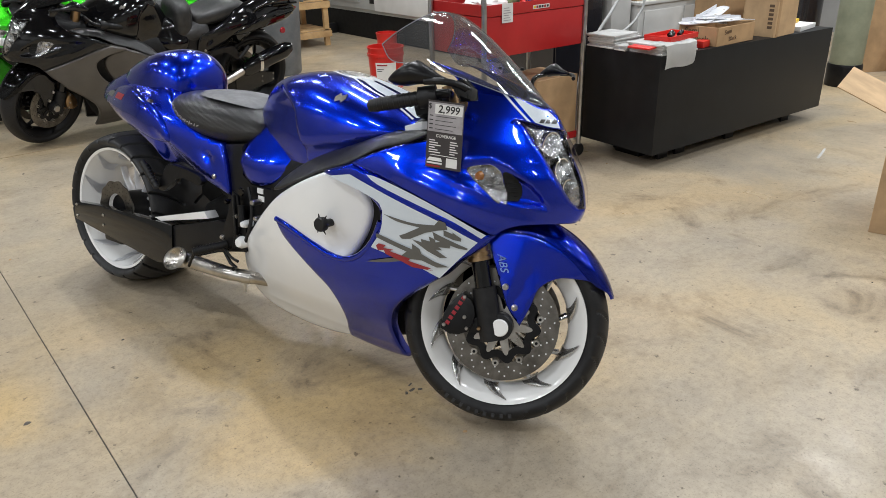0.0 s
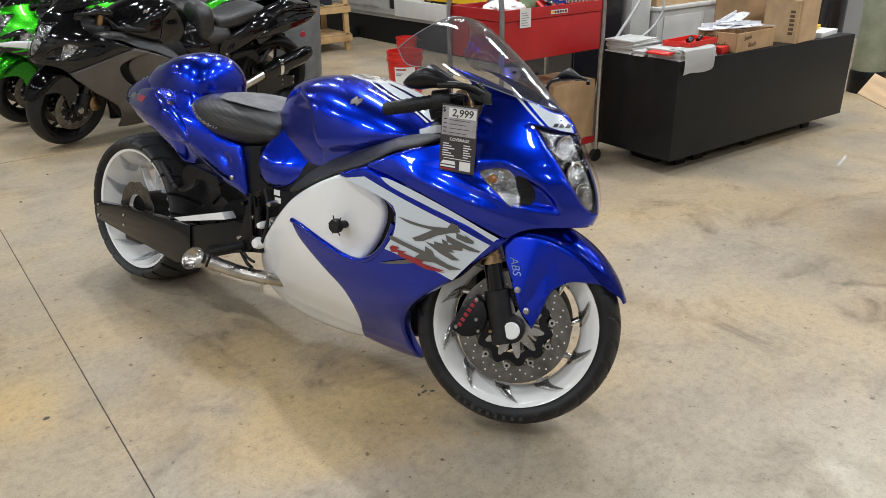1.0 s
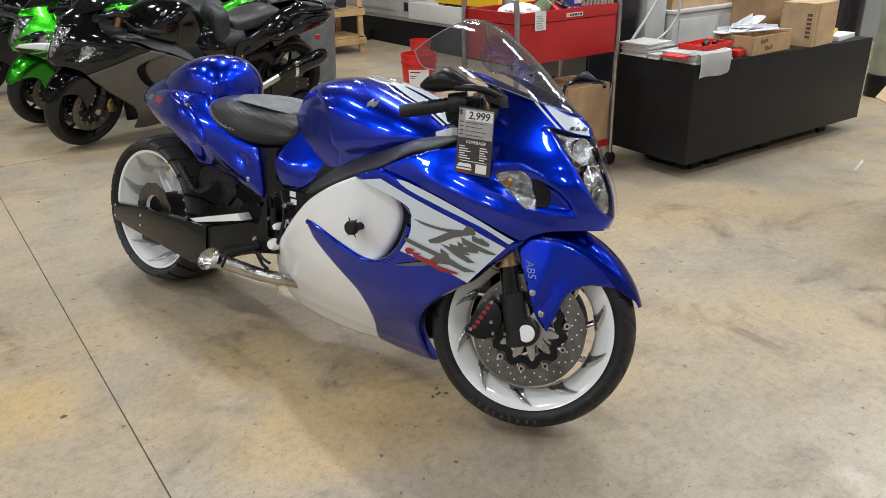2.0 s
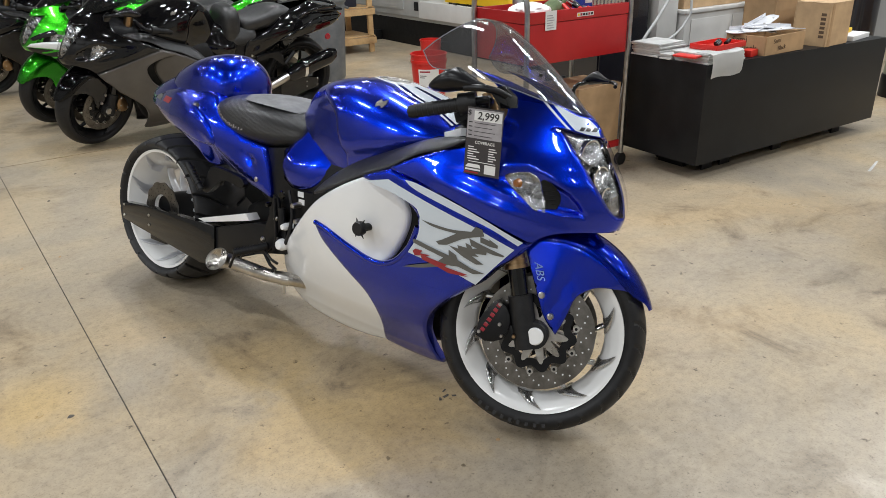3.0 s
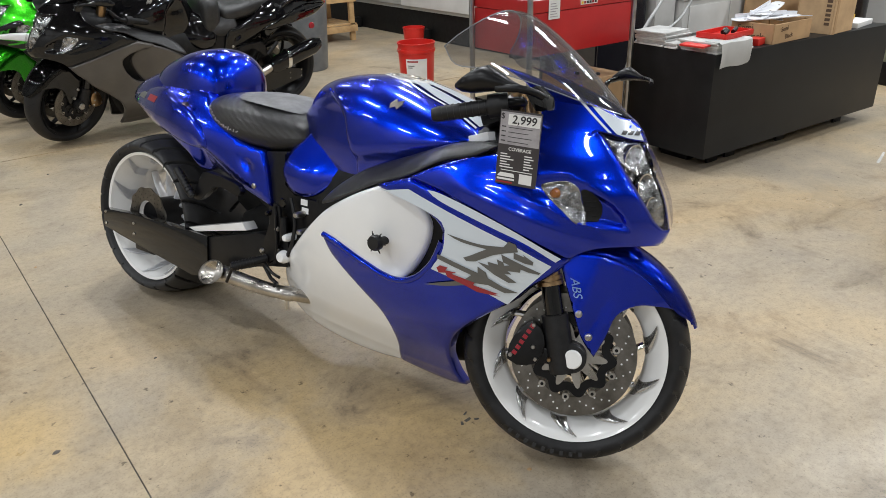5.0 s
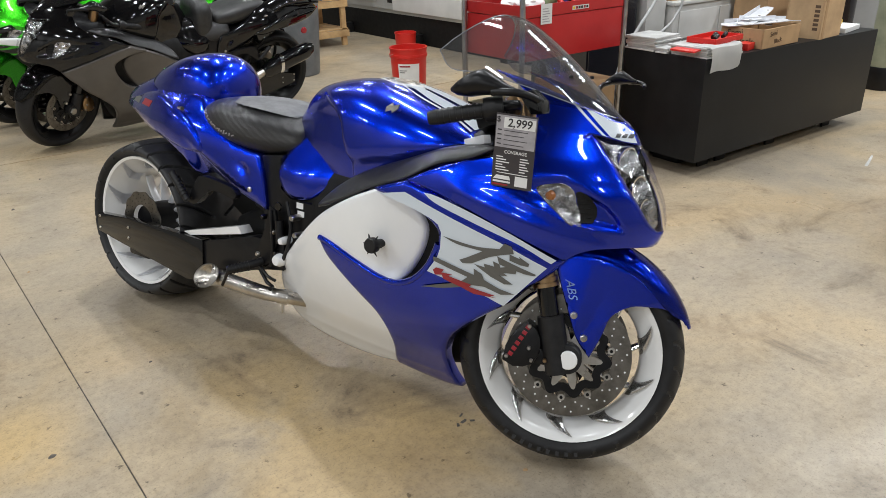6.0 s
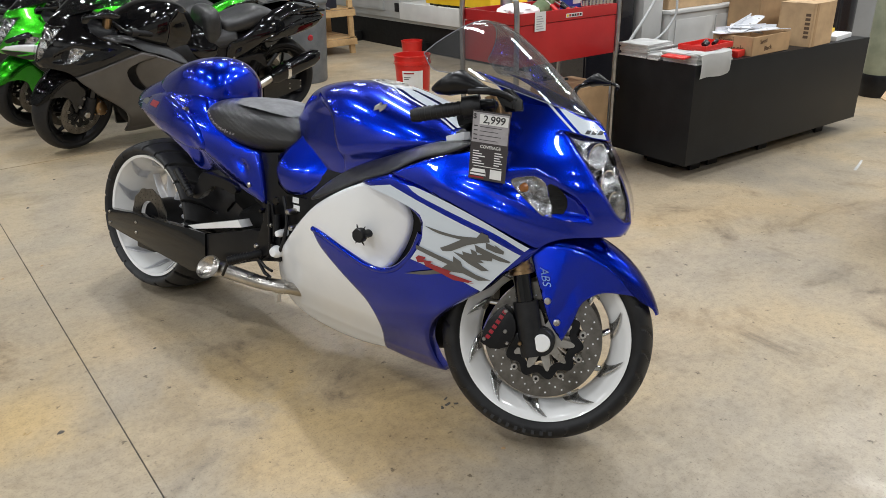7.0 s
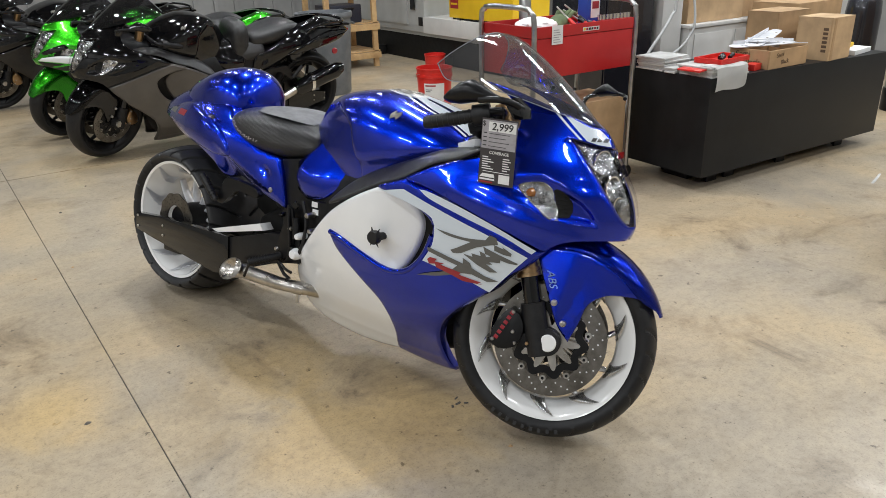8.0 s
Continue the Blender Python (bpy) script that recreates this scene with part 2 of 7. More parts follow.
def seat_cover():
    m = material("ribbed_seat_cover", (0.02, 0.02, 0.021), 0.36)
    bsdf = m.node_tree.nodes["Principled BSDF"]
    tc, which = coords(m)
    w = node(m, "ShaderNodeTexWave", Scale=120.0, Distortion=1.5, Detail=1.0)
    w.bands_direction = "Z"
    join(m, tc, which, w, "Vector")
    bp = node(m, "ShaderNodeBump", Strength=0.4, Distance=0.002)
    join(m, w, "Fac", bp, "Height")
    join(m, bp, "Normal", bsdf, "Normal")
    return m


SEAT = seat_cover()
# Grey colour stands in for the sheen of the smooth vinyl top.
SEATSHEEN = varied(material("sheen_grey_seat_top", (0.16, 0.16, 0.165), 0.75), (0.11, 0.11, 0.115), (0.2, 0.2, 0.205), 12.0, bump=0.2, bump_scale=260.0)
LEATHER = varied(material("black_leather", (0.018, 0.018, 0.018), 0.42), (0.014, 0.014, 0.014), (0.028, 0.028, 0.028), 16.0, bump=0.25, bump_scale=200.0)
RED = varied(material("red_enamel", (0.43, 0.017, 0.018), 0.35), (0.38, 0.014, 0.015), (0.48, 0.02, 0.021), 3.0, rough=(0.28, 0.42))
REDPLASTIC = material("red_plastic", (0.6, 0.02, 0.014), 0.35)
YELLOW = varied(material("yellow_enamel", (0.75, 0.48, 0.01), 0.4), (0.7, 0.44, 0.01), (0.8, 0.52, 0.015), 3.0)
GREEN = candy("lime_green", (0.03, 0.42, 0.012), (0.05, 0.56, 0.018))
GREY = varied(material("grey_enamel", (0.42, 0.43, 0.42), 0.45), (0.38, 0.39, 0.38), (0.47, 0.48, 0.47), 2.0)
OFFWHITE = varied(material("off_white_enamel", (0.62, 0.62, 0.6), 0.5), (0.56, 0.56, 0.54), (0.66, 0.66, 0.64), 2.5)
DARKBOX = varied(material("black_laminate", (0.009, 0.0095, 0.0105), 0.5, spec=0.25), (0.0065, 0.007, 0.008), (0.012, 0.0128, 0.014), 5.0, rough=(0.35, 0.5))
BINGREY = varied(material("grey_bin_plastic", (0.13, 0.14, 0.15), 0.5), (0.11, 0.12, 0.13), (0.16, 0.17, 0.18), 8.0)
WOOD = varied(material("pine", (0.5, 0.32, 0.15), 0.6), (0.42, 0.26, 0.12), (0.58, 0.39, 0.19), 9.0, bump=0.1)
CARD = cardboard("cardboard", (0.42, 0.27, 0.14))
CARDLIGHT = cardboard("light_cardboard", (0.5, 0.34, 0.19))
PAPER = varied(material("paper", (0.78, 0.78, 0.76), 0.8), (0.7, 0.7, 0.68), (0.8, 0.8, 0.79), 5.0)
TUBE = varied(material("galvanised_tube", (0.45, 0.45, 0.44), 0.3, 1.0), (0.38, 0.38, 0.37), (0.52, 0.52, 0.51), 18.0, rough=(0.22, 0.42))
SHEET = varied(material("pale_panel", (0.5, 0.5, 0.48), 0.6), (0.40, 0.40, 0.385), (0.58, 0.58, 0.56), 9.0)
INK = material("marker_ink", (0.03, 0.028, 0.03), 0.6)
CARDINK = material("faded_marker", (0.10, 0.06, 0.035), 0.8)
BRIGHT = varied(material("bright_sheet_metal", (0.78, 0.79, 0.82), 0.35, 0.4), (0.68, 0.69, 0.72), (0.84, 0.85, 0.88), 14.0, rough=(0.25, 0.45))
TANKGREEN = varied(material("fibreglass_green", (0.22, 0.24, 0.17), 0.4), (0.19, 0.21, 0.15), (0.27, 0.29, 0.21), 7.0)
AMBER = material("amber", (0.28, 0.09, 0.012), 0.2, 0.0, 1.0)
TAGDARK = material("tag_print", (0.045, 0.039, 0.042), 0.4)
TAGGREY = varied(material("tag_grey", (0.36, 0.34, 0.36), 0.5), (0.30, 0.285, 0.30), (0.42, 0.40, 0.42), 30.0)
BINK = material("graphic_black", (0.01, 0.01, 0.012), 0.3, 0.0, 0.6)
GASBLACK = material("cylinder_black", (0.015, 0.015, 0.02), 0.25, 0.0, 0.5)


# ---- building helpers ----
def part(name, bm, mat, parent, label="", smooth=True):
    mesh = bpy.data.meshes.new(name)
    bmesh.ops.recalc_face_normals(bm, faces=bm.faces)
    for f in bm.faces:
        f.smooth = smooth
    bm.to_mesh(mesh)
    bm.free()
    for m in (mat if isinstance(mat, (list, tuple)) else [mat]):
        mesh.materials.append(m)
    if smooth:
        mesh.set_sharp_from_angle(angle=radians(38))
        exact = mesh.attributes.get("true_normal")
        if exact:
            normals = []
            for v, e in zip(mesh.vertices, exact.data):
                n = Vector(e.vector)
                dot = n.dot(v.normal)
                normals.append((n if dot > 0 else -n) if abs(dot) > 0.85 else Vector((0, 0, 0)))
            mesh.normals_split_custom_set_from_vertices(normals)
    ob = new(name, mesh)
    ob.parent = parent
    if label:
        ob["label"] = label
    return ob


def empty(name, label, category, m=None, group="", kind=""):
    ob = new(name)
    ob.empty_display_size = 0.1
    if m is not None:
        ob.matrix_world = m
    return tagged(ob, label, category, group, kind)


def table(tab, v):
    """Smooth value from rows of (place, value)."""
    if v <= tab[0][0]:
        return tab[0][1]
    for i in range(len(tab) - 1):
        (a, p), (b, q) = tab[i], tab[i + 1]
        if v <= b:
            p0 = tab[i - 1][1] if i else p - (q - p)
            q1 = tab[i + 2][1] if i + 2 < len(tab) else q + (q - p)
            t = (v - a) / (b - a)
            m0, m1 = (q - p0) / 2, (q1 - p) / 2
            return (2 * t**3 - 3 * t * t + 1) * p + (t**3 - 2 * t * t + t) * m0 + (3 * t * t - 2 * t**3) * q + (t**3 - t * t) * m1
    return tab[-1][1]


def smoothstep(a, b, v):
    t = min(1.0, max(0.0, (v - a) / (b - a)))
    return t * t * (3 - 2 * t)


def spline(points, closed=True, step=0.012):
    """Smooth line through points of any dimension; a point that ends in 'c' is a corner."""
    pts = [(Vector(p[:-1]), True) if p[-1] == "c" else (Vector(p), False) for p in points]
    n, out = len(pts), []
    for i in range(n if closed else n - 1):
        (p, cp), (q, cq) = pts[i], pts[(i + 1) % n]
        before = pts[i - 1][0] if (closed or i) else p
        after = pts[(i + 2) % n][0] if (closed or i + 2 < n) else q
        m0 = (q - p) if cp else (q - before) * 0.5
        m1 = (q - p) if cq else (after - p) * 0.5
        k = max(1, int((q - p).length / step))
        for j in range(k):
            t = j / k
            out.append((2 * t**3 - 3 * t * t + 1) * p + (t**3 - 2 * t * t + t) * m0 + (3 * t * t - 2 * t**3) * q + (t**3 - t * t) * m1)
    if not closed:
        out.append(pts[-1][0].copy())
    return out


def panel(outline, height, side=-1, lift=0.0, step=0.012, roll=0.006, skirt=0.012, holes=()):
    """A moulded sheet: an outline in (x, z) laid on the surface |y| = height(x, z), with a rolled edge."""
    loops = [spline(outline, True, step)] + [spline(h, True, step) for h in holes]
    verts, edges = [], []
    for loop in loops:
        a = len(verts)
        verts += [Vector((p[0], p[1])) for p in loop]
        edges += [(a + i, a + (i + 1) % len(loop)) for i in range(len(loop))]
    rim = len(verts)
    segs = [(verts[a], verts[b]) for a, b in edges]

    def inside(p):
        odd = False
        for a, b in segs:
            if (a.y > p.y) != (b.y > p.y) and p.x < (b.x - a.x) * (p.y - a.y) / (b.y - a.y) + a.x:
                odd = not odd
        return odd

    arr = np.array([(a.x, a.y, b.x - a.x, b.y - a.y) for a, b in segs])

    def near(p):
        dx, dy = p.x - arr[:, 0], p.y - arr[:, 1]
        t = np.clip((dx * arr[:, 2] + dy * arr[:, 3]) / (arr[:, 2] ** 2 + arr[:, 3] ** 2 + 1e-12), 0, 1)
        return float(np.sqrt(((dx - t * arr[:, 2]) ** 2 + (dy - t * arr[:, 3]) ** 2).min()))

    xs, ys = [v.x for v in verts], [v.y for v in verts]
    if roll:
        for loop in loops:
            m = len(loop)
            for k in range(m):
                p, d = Vector(loop[k][:2]), Vector(loop[(k + 1) % m][:2]) - Vector(loop[k - 1][:2])
                if d.length < 1e-9:
                    continue
                nrm = Vector((-d.y, d.x)).normalized()
                for f in (0.3, 1.0):
                    for way in (1, -1):
                        q = p + nrm * way * roll * f
                        if inside(q) and near(q) > roll * f * 0.93:
                            verts.append(q)
    margin = (roll + step * 0.4) if roll else step * 0.45
    row, y = 0, min(ys)
    while y < max(ys):
        x = min(xs) + (row % 2) * step / 2
        while x < max(xs):
            p = Vector((x, y))
            if inside(p) and near(p) > margin:
                verts.append(p)
            x += step
        y += step * 0.87
        row += 1
    vs, es, fs, *_ = delaunay_2d_cdt(verts, edges, [], 1, 1e-6)
    bm = bmesh.new()
    made = []
    true = bm.verts.layers.float_vector.new("true_normal")
    for v in vs:
        d = near(v)
        k = 1 - min(1.0, d / roll) if roll else 0
        drop = roll * (1 - math.sqrt(max(0.0, 1 - k * k))) if roll else 0
        made.append(bm.verts.new((v.x, side * (height(v.x, v.y) + lift - drop), v.y)))
        if k <= 0:
            e = 0.0025
            hx = (height(v.x + e, v.y) - height(v.x - e, v.y)) / (2 * e)
            hz = (height(v.x, v.y + e) - height(v.x, v.y - e)) / (2 * e)
            made[-1][true] = Vector((-hx, side, -hz)).normalized()
    for f in fs:
        c = sum((vs[i] for i in f), Vector((0, 0))) / 3
        if inside(c):
            bm.faces.new([made[i] for i in f])
    bmesh.ops.delete(bm, geom=[v for v in bm.verts if not v.link_faces], context="VERTS")
    if skirt:
        border = [e for e in bm.edges if len(e.link_faces) == 1]
        got = bmesh.ops.extrude_edge_only(bm, edges=border)
        for v in (g for g in got["geom"] if isinstance(g, bmesh.types.BMVert)):
            v.co.y -= side * min(skirt, abs(v.co.y))
    return bm


def loft(rings, caps=True, closed=True):
    bm = bmesh.new()
    rows = [[bm.verts.new(p) for p in ring] for ring in rings]
    n = len(rows[0])
    for a, b in zip(rows, rows[1:]):
        for i in range(n if closed else n - 1):
            bm.faces.new((a[i], a[(i + 1) % n], b[(i + 1) % n], b[i]))
    if caps:
        bm.faces.new(rows[0])
        bm.faces.new(rows[-1])
    return bm


def oval_ring(x, y, z0, z1, w, p=2.4, q=2.4, n=28):
    """A ring across the bike: half-width w, from z0 to z1, squarish as p and q grow."""
    zc, h, out = (z0 + z1) / 2, (z1 - z0) / 2, []
    for i in range(n):
        a = 2 * math.pi * i / n
        c, s = math.cos(a), math.sin(a)
        out.append((x, y + w * math.copysign(abs(c) ** (2 / p), c), zc + h * math.copysign(abs(s) ** (2 / q), s)))
    return out


def tube(path, r, n=10, step=0.02, smooth=True, bm=None):
    """A round bar along a path; r is one radius or one for each point of the path."""
    line = spline([tuple(p) for p in path], False, step) if smooth else [Vector(p) for p in path]
    bm = bm or bmesh.new()
    rows, up = [], Vector((0.123, 0.31, 0.94))
    for i, p in enumerate(line):
        t = (line[min(i + 1, len(line) - 1)] - line[max(i - 1, 0)]).normalized()
        u = t.cross(up).normalized()
        v = t.cross(u)
        rad = r if isinstance(r, (int, float)) else r[0] + (r[-1] - r[0]) * i / (len(line) - 1)
        rows.append([bm.verts.new(p + rad * (math.cos(2 * math.pi * k / n) * u + math.sin(2 * math.pi * k / n) * v)) for k in range(n)])
    for a, b in zip(rows, rows[1:]):
        for k in range(n):
            bm.faces.new((a[k], a[(k + 1) % n], b[(k + 1) % n], b[k]))
    bm.faces.new(rows[0])
    bm.faces.new(rows[-1])
    return bm


def turned(profile, n=48, axis="y", closed=True, bm=None):
    """A body of revolution: rows of (radius, place along the axis)."""
    bm = bm or bmesh.new()
    rows = []
    for i in range(n):
        a = 2 * math.pi * i / n
        c, s = math.cos(a), math.sin(a)
        rows.append([bm.verts.new((r * c, h, r * s) if axis == "y" else (r * c, r * s, h)) for r, h in profile])
    m = len(profile)
    for i in range(n):
        a, b = rows[i], rows[(i + 1) % n]
        for k in range(m if closed else m - 1):
            bm.faces.new((a[k], b[k], b[(k + 1) % m], a[(k + 1) % m]))
    if not closed:
        bmesh.ops.remove_doubles(bm, verts=bm.verts, dist=1e-5)
    return bm


def tread(bm, count, slant, width, thin, depth, floor_r):
    """Cut slanting grooves into a tyre turned about y."""
    for v in bm.verts:
        side = abs(v.co.y)
        if 0.12 * width < side < width and math.hypot(v.co.x, v.co.z) > floor_r:
            lane = math.atan2(v.co.z, v.co.x) * count / (2 * math.pi) - side * slant + 2.4 * side * side / width
            gap = abs(lane % 1 - 0.5)
            ends = smoothstep(0.12 * width, 0.2 * width, side) * smoothstep(width, 0.93 * width, side)
            k = 1 - depth * smoothstep(thin, thin * 0.6, gap) * ends / math.hypot(v.co.x, v.co.z)
            v.co.x *= k
            v.co.z *= k
    return bm


def box(x0, x1, y0, y1, z0, z1, bevel=0.004, bm=None, seg=2):
    b = bmesh.new()
    bmesh.ops.create_cube(b, size=1)
    for v in b.verts:
        v.co = Vector((x0 + (v.co.x + 0.5) * (x1 - x0), y0 + (v.co.y + 0.5) * (y1 - y0), z0 + (v.co.z + 0.5) * (z1 - z0)))
    if bevel:
        bmesh.ops.bevel(b, geom=b.edges[:], offset=bevel, segments=seg, affect="EDGES", profile=0.7)
    if bm is None:
        return b
    tmp = bpy.data.meshes.new("tmp")
    b.to_mesh(tmp)
    b.free()
    bm.from_mesh(tmp)
    bpy.data.meshes.remove(tmp)
    return bm


def prism(outline, y0, y1, bevel=0.004, step=0.02, sharp=True):
    """A plate: an outline in (x, z) with thickness from y0 to y1."""
    pts = [Vector(p[:2]) for p in outline] if sharp else spline(outline, True, step)
    bm = bmesh.new()
    a, b = [bm.verts.new((p[0], y0, p[1])) for p in pts], [bm.verts.new((p[0], y1, p[1])) for p in pts]
    n = len(pts)
    bm.faces.new(a)
    bm.faces.new(b)
    for i in range(n):
        bm.faces.new((a[i], a[(i + 1) % n], b[(i + 1) % n], b[i]))
    if bevel:
        bmesh.ops.bevel(bm, geom=[e for e in bm.edges], offset=bevel, segments=2, affect="EDGES", profile=0.7)
    return bm


def moved(bm, m):
    bmesh.ops.transform(bm, matrix=m, verts=bm.verts)
    return bm


def lettering(name, text, size, mat, parent, m, depth=0.0004, align="CENTER", shear=0.0, bold=0.0):
    curve = bpy.data.curves.new(name, "FONT")
    curve.shear, curve.offset = shear, bold
    curve.body, curve.size, curve.extrude, curve.align_x, curve.align_y = text, size, depth, align, "CENTER"
    tmp = bpy.data.objects.new(name, curve)
    mesh = bpy.data.meshes.new_from_object(tmp)
    bpy.data.objects.remove(tmp)
    bpy.data.curves.remove(curve)
    mesh.materials.clear()
    mesh.materials.append(mat)
    ob = new(name, mesh)
    ob.parent, ob.matrix_local = parent, m
    return ob


# ---- the motorcycle: x ahead, y to its left, z up, from the rear tyre's contact ----
WIDTH = [(.10, .09), (.16, .135), (.25, .195), (.35, .240), (.45, .266), (.55, .280), (.65, .284), (.73, .278), (.80, .252), (.86, .205), (.92, .15), (.98, .10), (1.04, .065)]
FRONT = [(.10, 1.90), (.50, 1.90), (.60, 1.897), (.65, 1.908), (.70, 1.902), (.76, 1.872), (.86, 1.808), (.93, 1.745), (1.0, 1.66), (1.06, 1.56)]


def half_width(x, z):
    """Half the width of the fairing at a place of the side view."""
    w = table(WIDTH, z)
    if x > 1.3:
        u = min(1.0, (x - 1.3) / (table(FRONT, z) - 1.3))
        return w * (1 - u**2.6) ** 0.75
    u = (1.3 - x) / 0.82
    return w * max(0.0, 1 - u**2.2)


def dished(x, z):
    """The white side panel: it sinks behind the blue edge of the side vent."""
    line = 0.49 - 0.23 * (x - 1.027)
    sink = 0.05 * smoothstep(1.18, 1.46, x + (0.55 - z) * 0.25) * smoothstep(line - 0.03, line + 0.03, z)
    return half_width(x, z) - 0.004 - sink


HOLLOW = [(1.453, .727), (1.509, .744), (1.568, .756), (1.662, .767), (1.714, .768), (1.758, .752), (1.811, .711), (1.834, .685), (1.849, .655), (1.851, .641), (1.797, .648), (1.747, .657), (1.690, .686), (1.602, .710), (1.521, .719)]


def depth_inside(poly, x, z):
    """How far a place lies inside an outline; 0 outside it."""
    odd, best = False, 9.0
    for (ax, az), (bx, bz) in zip(poly, poly[1:] + poly[:1]):
        if (az > z) != (bz > z) and x < (bx - ax) * (z - az) / (bz - az) + ax:
            odd = not odd
        ex, ez = bx - ax, bz - az
        t = min(1.0, max(0.0, ((x - ax) * ex + (z - az) * ez) / (ex * ex + ez * ez)))
        best = min(best, math.hypot(x - ax - t * ex, z - az - t * ez))
    return best if odd else 0.0


def cowl(x, z):
    """The upper cowl, with the hollow round the turn signal and the duct, and a crease above the seam."""
    crease = 0.676 - 0.30 * (x - 1.62)
    ridge = 0.007 * math.exp(-(((z - crease + 0.012) / 0.02) ** 2)) * smoothstep(1.42, 1.55, x) * smoothstep(1.88, 1.80, x)
    sink = 0.0
    if 1.45 < x < 1.86 and 0.63 < z < 0.78:
        sink = (0.004 * smoothstep(1.48, 1.58, x) + 0.020 * smoothstep(1.58, 1.78, x)) * smoothstep(0.0, 0.020 + 0.02 * smoothstep(0.69, 0.75, z), depth_inside(HOLLOW, x, z))
    return half_width(x, z) - sink + ridge


RAKE = radians(24)
AXLE = Vector((1.711, -0.035, 0.288))
REAR_AXLE = Vector((0, 0, 0.303))


def steering(angle):
    pivot = Vector((1.692, 0, 0.30))
    turn = Matrix.Rotation(radians(angle), 4, Vector((-math.sin(RAKE), 0, math.cos(RAKE))))
    return Matrix.Translation(pivot) @ turn @ Matrix.Translation(-pivot)


def tyre_profile(big, rim, w):
    h = big - rim
    half = [(rim - 0.006, 0.70 * w), (rim + 0.008, 0.86 * w), (rim + 0.3 * h, 0.985 * w), (rim + 0.48 * h, 1.0 * w), (big - 0.36 * h, 0.90 * w), (big - 0.19 * h, 0.68 * w), (big - 0.055 * h, 0.36 * w), (big, 0.0)]
    line = spline([(r, -y) for r, y in half] + [(r, y) for r, y in half[-2::-1]], False, 0.006)
    return [(p[0], p[1]) for p in line]


def both(make):
    return [make(-1), make(1)]


def wheel(name, root, m, big, rim, w, tyre_mat, rim_mat, spoke_mat, spokes, label, reach):
    """Rim with its tyre and spokes, axle along y."""
    lip = w * 0.86
    ring = [(rim - 0.006, -lip), (rim + 0.004, -lip - 0.003), (rim + 0.008, -lip * 0.7), (rim + 0.008, lip * 0.7), (rim + 0.004, lip + 0.003), (rim - 0.006, lip),
            (rim - 0.012, lip * 0.9), (rim - 0.040, lip * 0.55), (rim - 0.048, lip * 0.2), (rim - 0.048, -lip * 0.2), (rim - 0.040, -lip * 0.55), (rim - 0.012, -lip * 0.9)]
    hub = part(name, turned(ring, 72), rim_mat, root, label)
    hub.matrix_local = m
    if tyre_mat in (RUBBER, WIDE_RUBBER):
        count, slant, thin = (22, 9.0, 0.075) if w > 0.1 else (26, 16.0, 0.10)
        part("tyre", tread(turned(tyre_profile(big, rim, w), 900), count, slant, w * (1.03 if w > 0.1 else 0.95), thin, 0.014 if w > 0.1 else 0.005, rim + (0.30 if w > 0.1 else 0.45) * (big - rim)), tyre_mat, hub)
    else:
        part("tyre", turned(tyre_profile(big, rim, w), 96), tyre_mat, hub)
    core = turned([(0.02, -lip * 0.8), (0.04, -lip * 0.8), (0.046, -lip * 0.3), (0.046, lip * 0.3), (0.04, lip * 0.8), (0.02, lip * 0.8)], 28)
    part("hub", core, BLACK, hub)
    t = max(0.012, lip * 0.3)
    sgn = 1 if reach > 0 else -1
    for i in range(spokes):
        a0 = 2 * math.pi * i / spokes
        line = []
        for k in range(7):
            r = 0.04 + (rim - 0.05 - 0.04) * k / 6
            a = a0 + reach * 0.35 * (k / 6) ** 1.5
            line.append((r * math.cos(a), 0.0, r * math.sin(a)))
        bar = tube(line, (0.011, 0.008), 10, 0.03)
        for v in bar.verts:
            v.co.y *= 1.9
        spoke = part("spoke", bar, spoke_mat, hub)
        # polished fin that sweeps from the spoke's foot up the face of the rim
        for sd in (-1, 1):
            bm = bmesh.new()
            rows = []
            for k in range(11):
                u = k / 10
                r = rim - 0.05 + 0.040 * u
                mid_a = a0 + reach * 0.35 + sgn * 0.26 * u ** 1.5
                half = 0.125 * (1 - u) ** 0.75 + 0.003
                y = sd * (lip * (0.2 + 1.75 * u if u < 0.2 else 0.55 + 0.5 * (u - 0.2)) + 0.0045)
                rows.append([bm.verts.new((r * math.cos(mid_a + half * g), y + sd * 0.009 * (1 - g * g) * (1 - 0.5 * u), r * math.sin(mid_a + half * g))) for g in [-1 + h / 4 for h in range(9)]])
            for p, q in zip(rows, rows[1:]):
                for h in range(8):
                    bm.faces.new((p[h], p[h + 1], q[h + 1], q[h]))
            bmesh.ops.solidify(bm, geom=bm.faces[:], thickness=0.003)
            part("spoke_fin", bm, spoke_mat, spoke)
    return hub


